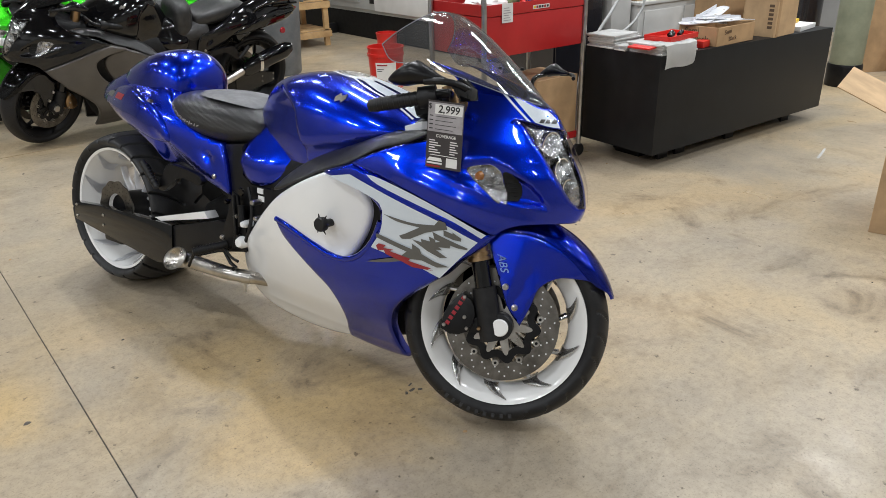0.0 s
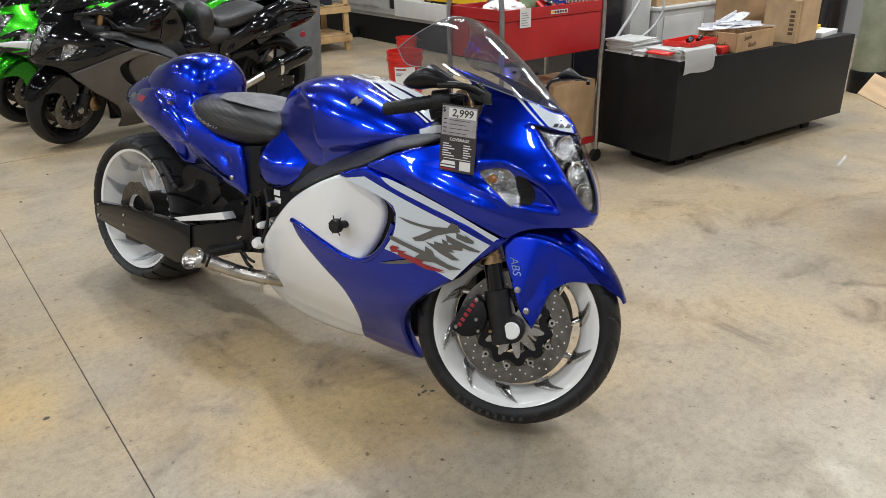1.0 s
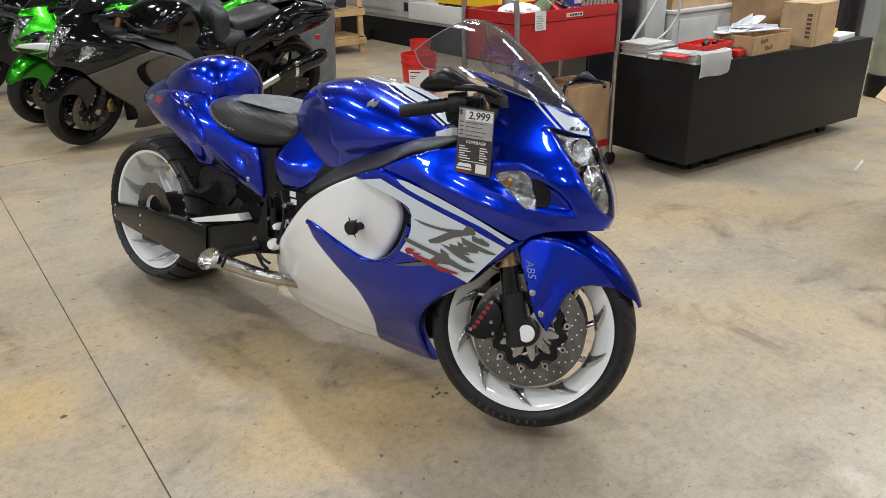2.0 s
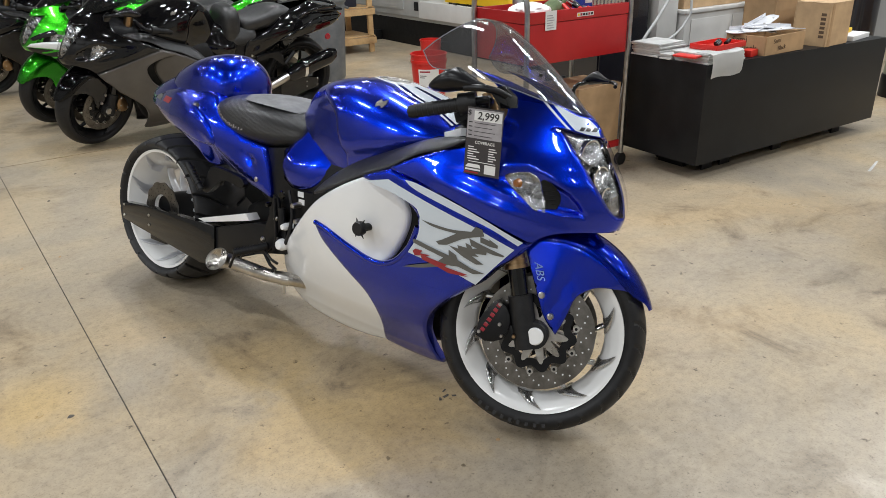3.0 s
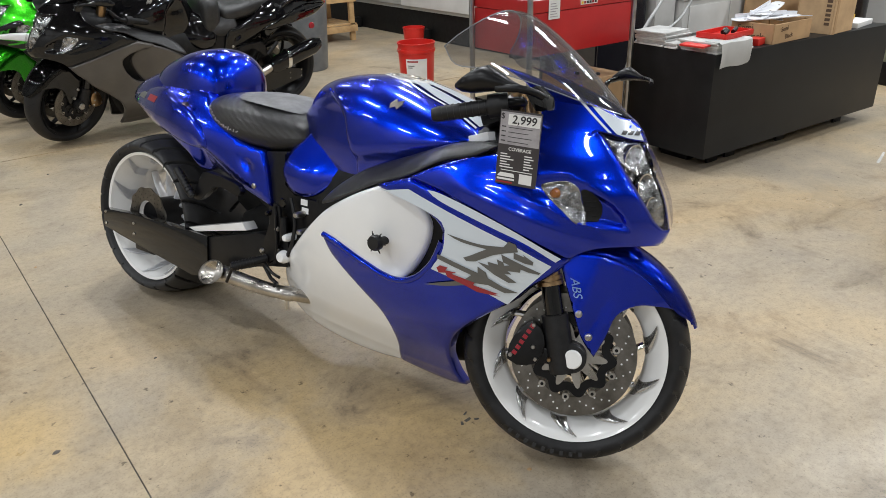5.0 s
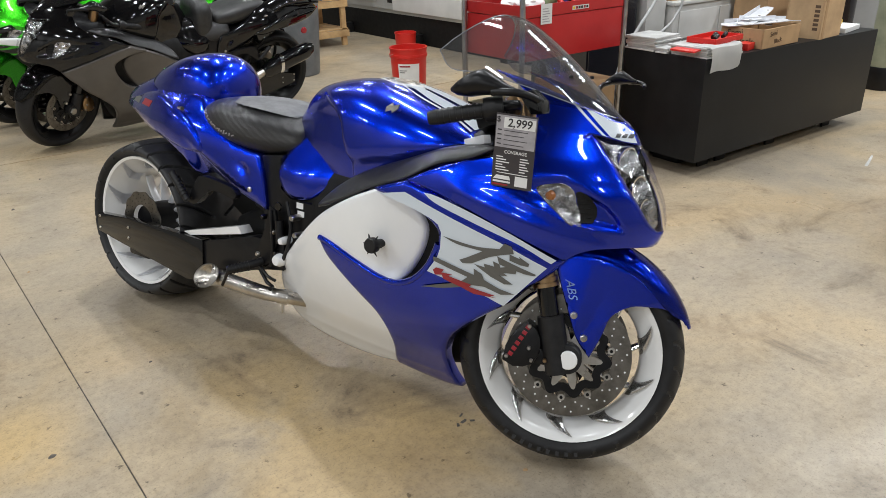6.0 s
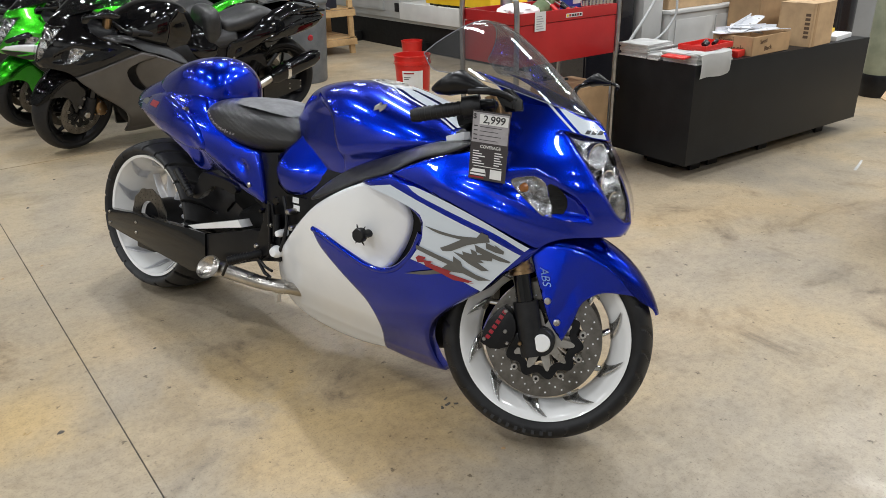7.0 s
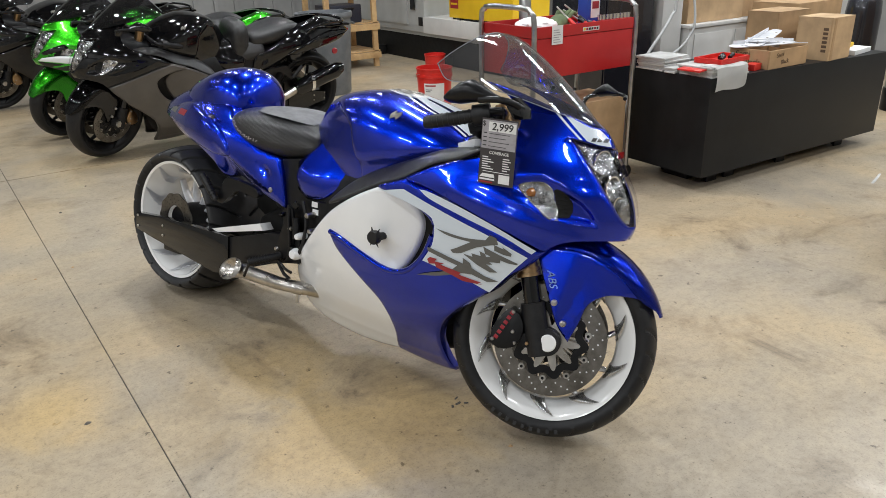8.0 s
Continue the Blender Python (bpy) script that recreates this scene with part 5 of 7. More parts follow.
        # Flush black disc paints the shade inside the bolt hole.
        hole = turned([(0.0, sd * 0.001), (0.009, sd * 0.001), (0.0095, -sd * 0.006), (0.0, -sd * 0.006)], 18, closed=False)
        part("bolt_hole_shade", moved(hole, Matrix.Translation((.620, sd * tail_half(.620, .605), .605))), ENGINE, side)
        y0 = tail_half(.650, .544)
        bolt = turned([(0.0, sd * (y0 + .006)), (0.005, sd * (y0 + .006)), (0.009, sd * (y0 + .002)), (0.009, sd * (y0 - .02)), (0.0, sd * (y0 - .02))], 14, closed=False)
        part("bolt", moved(bolt, Matrix.Translation((.650, 0, .544))), STEEL, side)
        knob = tube([(.325, sd * .155, .756), (.332, sd * .186, .762), (.356, sd * .192, .762)], 0.007, 10)
        part("luggage_hook", knob, CHROME, root)
        if custom:
            for x0, x1, mat in ((-.055, .035, GREYMARK), (.06, .15, REDMARK)):
                emblem = [(x0, .745, "c"), (x1 - .012, .742, "c"), (x1, .764, "c"), (x0 + .012, .766, "c")]
                part("tail_mark", panel(emblem, lambda x, z: tail_half(x, z) + 0.0098, sd, 0.0, 0.012, 0.0, 0.0), mat, tail, "small emblem block")
        # passenger peg on its bent bracket
        plate_out = [(.383, .468), (.412, .500), (.436, .552), (.500, .556), (.612, .540), (.612, .508), (.530, .520), (.478, .508), (.452, .480), (.415, .455)]
        arm = part("peg_bracket", prism(plate_out, min(sd * .172, sd * .196), max(sd * .172, sd * .196), 0.007, 0.012, sharp=False), BLACK, root, "black passenger peg bracket")
        peg = part("passenger_peg", tube([(.405, sd * .21, .47), (.368, sd * .213, .508), (.331, sd * .216, .55)], 0.0125, 12), MATTBLACK, arm)
        for k in range(6):
            part("rubber_rib", tube([Vector((.392 - .009 * k, sd * .211, .484 + .0095 * k)), Vector((.388 - .009 * k, sd * .2112, .488 + .0095 * k))], 0.0150, 10, smooth=False), MATTBLACK, peg)
        # rider's footrest, heel plate, lever
        heel = part("heel_plate", prism([(.66, .30), (.70, .29), (.755, .33), (.79, .42), (.77, .50), (.745, .51), (.73, .44), (.70, .36)], min(sd * .17, sd * .16), max(sd * .17, sd * .16), 0.003), BLACK, root, "black footrest plate")
        part("footrest", tube([(.718, sd * .17, .325), (.71, sd * .20, .319), (.669, sd * .268, .302)], 0.0135, 12), MATTBLACK, heel, "ribbed rubber footrest")
        for k in range(7):
            part("rubber_rib", tube([Vector((.705 - .005 * k, sd * (.208 + .0085 * k), .317 - .0021 * k)), Vector((.703 - .005 * k, sd * (.2115 + .0085 * k), .316 - .0021 * k))], 0.0155, 10, smooth=False), MATTBLACK, heel)
        part("feeler", tube([(.668, sd * .262, .296), (.65, sd * .262, .262), (.642, sd * .262, .246)], 0.005, 8), BLACK, heel)
        part("foot_lever", tube([(.72, sd * .178, .31), (.76, sd * .185, .29), (.80, sd * .19, .285)], 0.005, 8), BLACK, heel)
        part("foot_link", tube([(.755, sd * .172, .50), (.765, sd * .175, .43), (.77, sd * .175, .36), (.76, sd * .175, .32)], 0.005, 8), BLACK, heel)
    both(flanks)
    if custom:
        for k in range(9):
            a = radians(-118 + 5.2 * k)
            bar = box(-0.0045, 0.0045, -0.0008, 0.0008, -0.0055, 0.0055, 0.0)
            mark = part("sidewall_mark", moved(bar, Matrix.Rotation(-a - radians(90), 4, "Y")), SIDEMARK, front, smooth=False)
            mark.matrix_local = Matrix.Translation((0.262 * math.cos(a), -0.0598, 0.262 * math.sin(a)))
        part("master_cylinder", tube([(.785, -.165, .47), (.795, -.168, .40)], 0.013, 12, smooth=False), BLACK, root)
        part("hose", tube([(.80, -.15, .53), (.83, -.16, .46), (.82, -.165, .38), (.79, -.16, .33)], 0.006, 8), MATTBLACK, root)
        part("brake_pedal", tube([(.72, -.178, .30), (.76, -.186, .27), (.79, -.19, .262), (.80, -.21, .262)], 0.006, 10), BLACK, root)
        for bx, bz, rad in ((.765, .43, .009), (.775, .365, .008), (.70, .345, .009), (.72, .47, .008), (.845, .49, .010), (.86, .44, .009)):
            bolt = turned([(0.0, -.178), (rad * .6, -.178), (rad, -.173), (rad, -.14), (0.0, -.14)], 12, closed=False)
            part("bolt", moved(bolt, Matrix.Translation((bx, 0, bz))), STEEL if rad > .0085 else GLOSSBLACK, root)
        for bx, bz, rad in ((.788, .344, .021), (.805, .41, .013)):
            knob = turned([(0.0, -.182), (rad * .7, -.180), (rad, -.169), (rad, -.11), (0.0, -.11)], 20, closed=False)
            part("engine_plug", moved(knob, Matrix.Translation((bx, 0, bz))), PEARL, root, "white engine cover plug")
        for k, (px, pz) in enumerate(((.845, .525), (.85, .50))):
            part("sticker", moved(box(-.014, .014, -.0005, .0005, -.009, .009, 0), Matrix.Translation((px, -.1392, pz))), PAPER, root, "small white sticker", smooth=False)
    lip = box(.432, .46, -.08, .08, .78, .80, 0.006)
    part("hump_clip", lip, BLACK, root)
    part("tail_light", box(-.205, -.15, -.012, .012, .722, .738, 0.004), material("tail_lens", (0.35, 0.01, 0.01), 0.15, 0, 1), root, "red tail light")
    part("under_tail", loft([oval_ring(x, 0, z0, z1, w, 3, 3, 16) for x, z0, z1, w in ((.12, .655, .68, .05), (.2, .635, .67, .08), (.4, .625, .68, .10), (.53, .56, .68, .11), (.60, .45, .68, .115), (.72, .40, .68, .12), (.86, .35, .66, .12))]), MATTBLACK, root)

    # -- exhaust --
    if custom:
        pipe = tube([(.98, 0.0, .16), (.90, -.05, .195), (.855, -.11, .215), (.815, -.158, .228), (.76, -.184, .231), (.70, -.189, .231), (.60, -.190, .2305), (.53, -.191, .230)], (0.017, 0.0265), 24)
        exhaust = part("exhaust_pipe", pipe, STEEL, root, "short stainless exhaust pipe")
        axis, base = Vector((-.85, -.50, 0.06)).normalized(), Vector((.545, -.190, .2305))
        cone = turned([(0.0245, -0.015), (0.0272, -0.015), (0.0285, 0.01), (0.033, 0.03), (0.040, 0.05), (0.0425, 0.053), (0.0415, 0.055), (0.038, 0.051), (0.030, 0.03), (0.0255, 0.01)], 36, axis="z")
        q = axis.to_track_quat("Z", "Y").to_matrix().to_4x4()
        moved(cone, Matrix.Translation(base) @ q)
        cut = Vector((-.16, -.86, .42)).normalized()
        for v in cone.verts:
            # slash cut: the mouth turns outwards
            out = (v.co - base).dot(axis)
            v.co -= axis * ((v.co - Vector((.503, -.213, .237))).dot(cut) / axis.dot(cut)) * smoothstep(0.018, 0.05, out)
        part("exhaust_tip", cone, STEEL, exhaust, "flared steel exhaust tip")
        part("exhaust_throat", moved(turned([(0.0, 0.002), (0.0255, 0.002), (0.0, 0.0)], 24, axis="z", closed=False), Matrix.Translation(base) @ q), ENGINE, exhaust)
        part("pipe_clamp", tube([(.822, -.152, .2265), (.797, -.170, .2295)], 0.0235, 20, smooth=False), STEEL, exhaust)
        part("clamp_bolt", tube([(.808, -.162, .206), (.808, -.162, .174)], 0.006, 8, smooth=False), STEEL, exhaust)
    else:
        for sd in (-1, 1):
            can = []
            for x, z, w, h in ((.38, .37, .035, .038), (.34, .38, .050, .060), (.15, .44, .054, .064), (.02, .475, .052, .060), (-.03, .49, .035, .038)):
                can.append(oval_ring(x, sd * .20, z - h, z + h, w, 2.5, 2.5, 20))
            silencer = part("silencer", loft(can), GLOSSBLACK, root, "black silencer with a steel strap")
            part("strap", loft([oval_ring(x, sd * .20, .41 - .069, .41 + .069, .058, 2.5, 2.5, 20) for x in (.235, .262)]), CHROME, silencer)
            part("link_pipe", tube([(.92, sd * .1, .2), (.7, sd * .17, .24), (.52, sd * .2, .31), (.38, sd * .2, .365)], 0.028, 16), STEEL, silencer)

    # -- mirrors --
    for sd in (-1, 1):
        if custom and sd > 0:
            shift = Matrix.Translation((1.64, 0.27, 0.985)) @ Matrix.Scale(0.62, 4) @ Matrix.Translation((-1.49, -0.255, -0.962))
        else:
            shift = Matrix.Translation((0.018, 0, -0.010))
        shell = []
        for x, y, z, h, d in ((1.425, .262, .944, .007, .010), (1.445, .262, .949, .018, .026), (1.475, .258, .960, .029, .036), (1.50, .253, .967, .030, .034), (1.525, .248, .963, .022, .028), (1.555, .242, .958, .011, .016), (1.575, .238, .956, .006, .008)):
            shell.append([(x, sd * y + d * math.cos(a), z + h * math.sin(a)) for a in [2 * math.pi * i / 18 for i in range(18)]])
        mirror = part("mirror_shell", moved(loft(shell), shift), BLACK if custom else GLOSSBLACK, root, "black folded mirror")
        part("mirror_arm", moved(tube([(1.53, sd * .262, .948), (1.58, sd * .248, .953), (1.615, sd * .225, .945), (1.625, sd * .20, .935)], 0.009, 12), shift), BLACK, mirror)
        if custom and sd > 0:
            part("mirror_stalk", tube([(1.625, .262, .974), (1.607, .235, .964), (1.62, .18, .945), (1.66, .13, .905)], 0.007, 12), GLOSSBLACK, mirror)
        else:
            part("mirror_foot", moved(prism([(1.575, .945), (1.60, .962), (1.632, .938), (1.64, .91), (1.61, .905)], min(sd * .215, sd * .17), max(sd * .215, sd * .17), 0.008), shift), GLOSSBLACK, mirror)

    # -- side stand --
    part("side_stand", tube([(.92, .11, .20), (.90, .19, .12), (.88, .255, .06)], 0.012, 12, smooth=False), BLACK, root)
    part("stand_foot", moved(box(-.03, .03, -.02, .02, -.006, .004, 0.003), Matrix.Translation((.88, .262, .058)) @ Matrix.Rotation(radians(11), 4, "X")), BLACK, root)
    return root


# ---- the setting ----
def slab(name, bm, mat, parent=None, label="", kind="structure", smooth=False):
    ob = part(name, bm, mat, parent, label, smooth)
    if kind:
        ob["kind"] = kind
    return ob


floor = empty("floor", "stained tan sealed concrete floor with saw-cut joints", "floor", kind="structure")
part("subfloor", box(-6, 12, -6, 12.5, -0.2, -0.004, 0), JOINT, floor, smooth=False)
GAP = 0.002


def joint_x(y):
    """The long saw cut runs a little askew."""
    return 0.343 - 0.0195 * y


for side_x in (0, 1, 2):
    for y0, y1 in ((-6, -0.8 - GAP), (-0.8 + GAP, 5.405), (5.417, 12.5)):
        x_lo = {0: (-6, -6), 1: (joint_x(y0) + GAP, joint_x(y1) + GAP), 2: (6.4 + GAP, 6.4 + GAP)}[side_x]
        x_hi = {0: (joint_x(y0) - GAP, joint_x(y1) - GAP), 1: (6.4 - GAP, 6.4 - GAP), 2: (12, 12)}[side_x]
        bm = bmesh.new()
        low = [bm.verts.new(p) for p in ((x_lo[0], y0, -0.15), (x_hi[0], y0, -0.15), (x_hi[1], y1, -0.15), (x_lo[1], y1, -0.15))]
        top = [bm.verts.new((v.co.x, v.co.y, 0.0)) for v in low]
        bm.faces.new(low)
        bm.faces.new(top)
        for k in range(4):
            bm.faces.new((low[k], low[(k + 1) % 4], top[(k + 1) % 4], top[k]))
        part("slab", bm, FLOOR, floor, smooth=False)
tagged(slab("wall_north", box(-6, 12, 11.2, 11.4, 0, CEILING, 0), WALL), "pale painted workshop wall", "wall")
# South and west walls stay out of view and carry the bounce coat.
tagged(slab("wall_south", box(-6, 12, -6.2, -6.0, 0, CEILING, 0), BOUNCEWALL), "pale painted workshop wall", "wall")
tagged(slab("wall_west", box(-6.2, -6, -6.2, 12.7, 0, CEILING, 0), BOUNCEWALL), "pale painted workshop wall", "wall")
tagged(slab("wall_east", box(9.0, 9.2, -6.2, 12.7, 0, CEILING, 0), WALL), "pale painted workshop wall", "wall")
tagged(slab("ceiling", box(-6.2, 12.2, -6.2, 12.7, CEILING, CEILING + 0.15, 0), CEIL), "dark workshop ceiling", "ceiling")

# ---- motorcycles ----
BLUE_BIKE = pose(0.735, 3.055, 0.0, -11.2, 0, -72.0)
GREYLOWER = varied(material("bronze_grey_paint", (0.075, 0.068, 0.062), 0.35, 0.3, 0.6), (0.07, 0.063, 0.058), (0.085, 0.078, 0.07), 8.0)
motorcycle("motorcycle", "custom blue and white sport motorcycle with white wheels", BLUE_BIKE, 24, BLUE, PEARL, WHITE, ALLOY, True, 10)
motorcycle("motorcycle", "black and dark grey sport motorcycle with black wheels, parked", pose(2.634, 5.693, 0.0, -10, 0, -175.2), 22, GLOSSBLACK, GREYLOWER, BLACK, BLACK, False, 6)
green_bike = motorcycle("motorcycle", "lime green sport motorcycle parked beside a black one", pose(2.526, 6.58, 0.0, -10, 0, -175.2), 22, GREEN, BLACK, BLACK, BLACK, False, 6)
motorcycle("motorcycle", "black sport motorcycle at the end of the parked row", pose(2.2, 8.2, 0.0, -10, 0, -175.2), 15, GLOSSBLACK, GLOSSBLACK, BLACK, BLACK, False, 6)



def green_trim(root):
    """White wings and a dark mouth below the lamps, and a thin stripe on the front rim."""
    for sd in (-1, 1):
        wing = [(1.55, .655, "c"), (1.66, .690), (1.77, .690), (1.86, .668, "c"), (1.885, .640, "c"), (1.79, .645), (1.68, .640)]
        part("wing", panel(wing, half_width, sd, 0.016, 0.014, 0.008, 0.012), PEARL, root, "white wing below the lamps")
        mouth = [(1.62, .635), (1.78, .640), (1.885, .634), (1.87, .612), (1.75, .585), (1.66, .605)]
        part("mouth", panel(mouth, half_width, sd, 0.010, 0.014, 0.006, 0.004), GLOSSBLACK, root, "dark air intake")
        slit = [(1.715, .775), (1.80, .742), (1.86, .702), (1.85, .69), (1.78, .72), (1.70, .752)]
        part("lamp_slit", panel(slit, half_width, sd, 0.014, 0.014, 0.004, 0.004), GLOSSBLACK, root, "dark slanted lamp")
    stripe = turned([(0.228, -0.0545), (0.232, -0.0545), (0.232, -0.050), (0.228, -0.050)], 64)
    wheel_ = [o for o in root.children if o.name.startswith("front_wheel")][0]
    part("rim_stripe", stripe, GREEN, wheel_, "thin green rim stripe")


green_trim(green_bike)

# ---- small marks on the floor ----
for fx, fy, ang, l, w, mat, lab in ((4.395, 2.04, 17, 0.23, 0.013, SHEET, "scrap of white tape on the floor"), (1.128, 1.663, 10, 0.022, 0.010, JOINT, "dark scuff on the floor"), (1.105, 1.66, 60, 0.016, 0.008, JOINT, "dark scuff on the floor"), (1.15, 1.65, -30, 0.014, 0.009, JOINT, "dark scuff on the floor"), (1.14, 1.69, 25, 0.018, 0.006, JOINT, "dark scuff on the floor")):
    scrap = panel([(-l / 2, -w / 2), (0, -w * 0.6), (l / 2, -w * 0.35), (l / 2, w * 0.4), (0, w * 0.45), (-l / 2, w / 2)], lambda x, z: 0.001, 1, 0.0, 0.01, 0.0, 0.0)
    moved(scrap, pose(fx, fy, 0.0005, 0, 0, ang) @ Matrix(((1, 0, 0, 0), (0, 0, 1, 0), (0, 1, 0, 0), (0, 0, 0, 1))))
    tagged(part("floor_scrap", scrap, mat, None), lab, "scrap")
random.seed(5)
for k in range(46):
    x, y = random.uniform(-0.5, 5.0), random.uniform(0.9, 5.2)
    r = random.uniform(0.003, 0.009)
    bm = bmesh.new()
    bmesh.ops.create_cone(bm, cap_ends=True, segments=7, radius1=r, radius2=r * 0.5, depth=r * 0.5)
    for v in bm.verts:
        v.co.x *= random.uniform(0.8, 1.6)
        v.co.z += r * 0.25
    tagged(part("grit", moved(bm, pose(x, y, 0, 0, 0, random.uniform(0, 360))), JOINT if k % 3 else CARD, None), "small dark speck of grit on the floor", "grit", "floor grit")

# ---- counter and what lies on it ----
counter = empty("counter", "long black laminate counter on low feet", "counter", pose(3.39, 2.505, 0, 0, 0, -1.5))


def counter_z(x):
    """Height of the counter's top, which sags towards its far end."""
    return 0.635 - 0.0145 * (x - 3.39)


def sagging(bm):
    for v in bm.verts:
        v.co.z -= 0.0145 * v.co.x * (v.co.z > 0.3)
    return bm


part("counter_body", sagging(box(0, 1.755, 0, 0.56, 0.088, 0.634, 0.003)), DARKBOX, counter)
for cx in (0.20, 0.36, 0.86, 1.50):
    for cy in (0.11, 0.44):
        foot = part("foot", box(cx, cx + 0.09, cy, cy + 0.012, 0.0, 0.087, 0.002), BLACK, counter)
        part("foot_wheel", moved(turned([(0.0, -0.01), (0.026, -0.01), (0.028, 0.0), (0.026, 0.01), (0.0, 0.01)], 18, closed=False), Matrix.Translation((cx + 0.045, cy + 0.035, 0.028))), BLACK, foot)
# Black block stands in for the shade under the counter.
part("base_fill", box(0.16, 1.62, 0.22, 0.40, 0.0, 0.087, 0.003), DARKBOX, counter, "black block added as the shade under the counter")
TOP = counter_z(3.45)


def carton(name, label, x, y, z, w, d, h, turn, mat=CARD, open_top=False, tape=True):
    """A cardboard box: four walls and a floor, flaps shut or standing open."""
    c = empty(name, label, "box", pose(x, y, z, 0, 0, turn), group="cardboard boxes")
    t = 0.006
    part("box_wall", box(0, w, 0, t, 0, h, 0.002, seg=1), mat, c, smooth=False)
    part("box_wall", box(0, w, d - t, d, 0, h, 0.002, seg=1), mat, c, smooth=False)
    part("box_wall", box(0, t, t + 0.0005, d - t - 0.0005, 0, h, 0.002, seg=1), mat, c, smooth=False)
    part("box_wall", box(w - t, w, t + 0.0005, d - t - 0.0005, 0, h, 0.002, seg=1), mat, c, smooth=False)
    part("box_floor", box(t, w - t, t, d - t, 0.001, 0.006, 0), mat, c, smooth=False)
    if not open_top:
        part("flap", box(0, w, 0, d * 0.495, h + 0.0005, h + 0.0045, 0.001, seg=1), mat, c, smooth=False)
        part("flap", box(0, w, d * 0.505, d, h + 0.0005, h + 0.0045, 0.001, seg=1), mat, c, smooth=False)
        if tape:
            part("tape", box(w * 0.0, w, d * 0.46, d * 0.54, h + 0.0048, h + 0.0054, 0), CARDLIGHT, c, "strip of clear brown tape", smooth=False)
    return c


semi = carton("cardboard_box", "low open cardboard box with handwriting, on the counter", 3.885, 2.50, counter_z(3.9) - 0.002, 0.37, 0.26, 0.105, 0, CARD, True)
for hx, hy, turn, size in ((-0.0015, 0.17, -90, 0.05), (0.10, -0.0015, 0, 0.036)):
    lettering("handwriting", "Semi", size, CARDINK, semi, pose(hx, hy, 0.075, 90, -6, turn))
    lettering("handwriting", "Black", size, CARDINK, semi, pose(hx + (0.05 if turn == 0 else 0), hy - (0 if turn == 0 else 0.06), 0.034, 90, -4, turn))
big = carton("cardboard_box", "tall closed cardboard box with printed marks, on the counter", 4.44, 2.475, counter_z(4.44) - 0.002, 0.255, 0.215, 0.245, 2, CARDLIGHT)
for k in range(6):
    part("print_mark", box(-0.0012, -0.0004, 0.02, 0.05, 0.05 + 0.025 * k, 0.066 + 0.025 * k, 0), CARDINK, big, smooth=False)
part("box_strap", box(0.02, 0.045, -0.002, -0.0003, 0.0, 0.245, 0), CARD, big, smooth=False)
carton("cardboard_box", "closed cardboard box at the back of the counter", 4.40, 2.80, counter_z(4.5) - 0.002, 0.34, 0.22, 0.265, 0, CARD)

# silver brackets piled in the low box
for k, (bx, by, bz, rx, ry, rz, l) in enumerate(((3.99, 2.62, 0.748, 4, -3, -38, 0.36), (4.09, 2.60, 0.752, -6, 3, -30, 0.36), (4.06, 2.66, 0.775, 6, -10, 8, 0.34), (4.12, 2.66, 0.745, 12, -4, 40, 0.26))):
    br = empty("metal_bracket", "bare silver metal bracket lying in an open box", "bracket", pose(bx, by, bz, rx, ry, rz), group="metal brackets")
    outline = [(-l / 2, -0.035), (-l / 2 + 0.03, -0.05), (l / 2 - 0.06, -0.04), (l / 2, -0.015), (l / 2, 0.02), (l / 2 - 0.08, 0.035), (-l / 2 + 0.02, 0.04)]
    plate = prism(outline, -0.002, 0.002, 0.001, 0.03, sharp=False)
    part("plate", moved(plate, Matrix.Rotation(radians(90), 4, "X")), BRIGHT, br)
    part("lip", box(-l / 2 + 0.02, l / 2 - 0.06, 0.034, 0.038, 0.003, 0.024, 0.001), BRIGHT, br)
    for hx in (-0.12, 0.0, 0.11):
        part("rivet", turned([(0.0, 0.006), (0.006, 0.004), (0.007, 0.0021), (0.0, 0.0021)], 10, axis="z", closed=False), STEEL, br).matrix_local = pose(hx, -0.015, 0)

# stacks of pale sheets, red case, hanging paper
random.seed(8)
for sx, sy, n, w, d in ((3.40, 2.83, 8, 0.22, 0.20), (3.395, 2.745, 3, 0.12, 0.075), (3.40, 2.515, 6, 0.30, 0.225)):
    for k in range(n):
        sheet = box(0, w, 0, d, 0, 0.0085, 0.001, seg=1)
        ob = part("sheet", sheet, SHEET if k % 3 else OFFWHITE, None, smooth=False)
        tagged(ob, "pale thin panel in a loose stack on the counter", "panel", "stacked panels")
        ob.matrix_world = pose(sx + random.uniform(-0.008, 0.008), sy + random.uniform(-0.008, 0.008), TOP + 0.0005 + 0.0092 * k, 0, 0, random.uniform(-3, 3))
case = empty("red_case", "open red plastic tool case lying on stacked panels", "tool case", pose(3.50, 2.535, TOP + 0.0565, 0, 0, 3))
part("case_floor", box(0, 0.27, 0, 0.17, 0, 0.006, 0.002), REDPLASTIC, case)
for x0, x1, y0, y1 in ((0, 0.27, 0, 0.008), (0, 0.27, 0.162, 0.17), (0, 0.008, 0.0085, 0.1615), (0.262, 0.27, 0.0085, 0.1615)):
    part("case_wall", box(x0, x1, y0, y1, 0.0065, 0.028, 0.002), REDPLASTIC, case)
part("case_lid", moved(box(-0.16, -0.004, 0.02, 0.16, -0.012, -0.002, 0.003), Matrix.Rotation(radians(-4), 4, "Y")), REDPLASTIC, case)
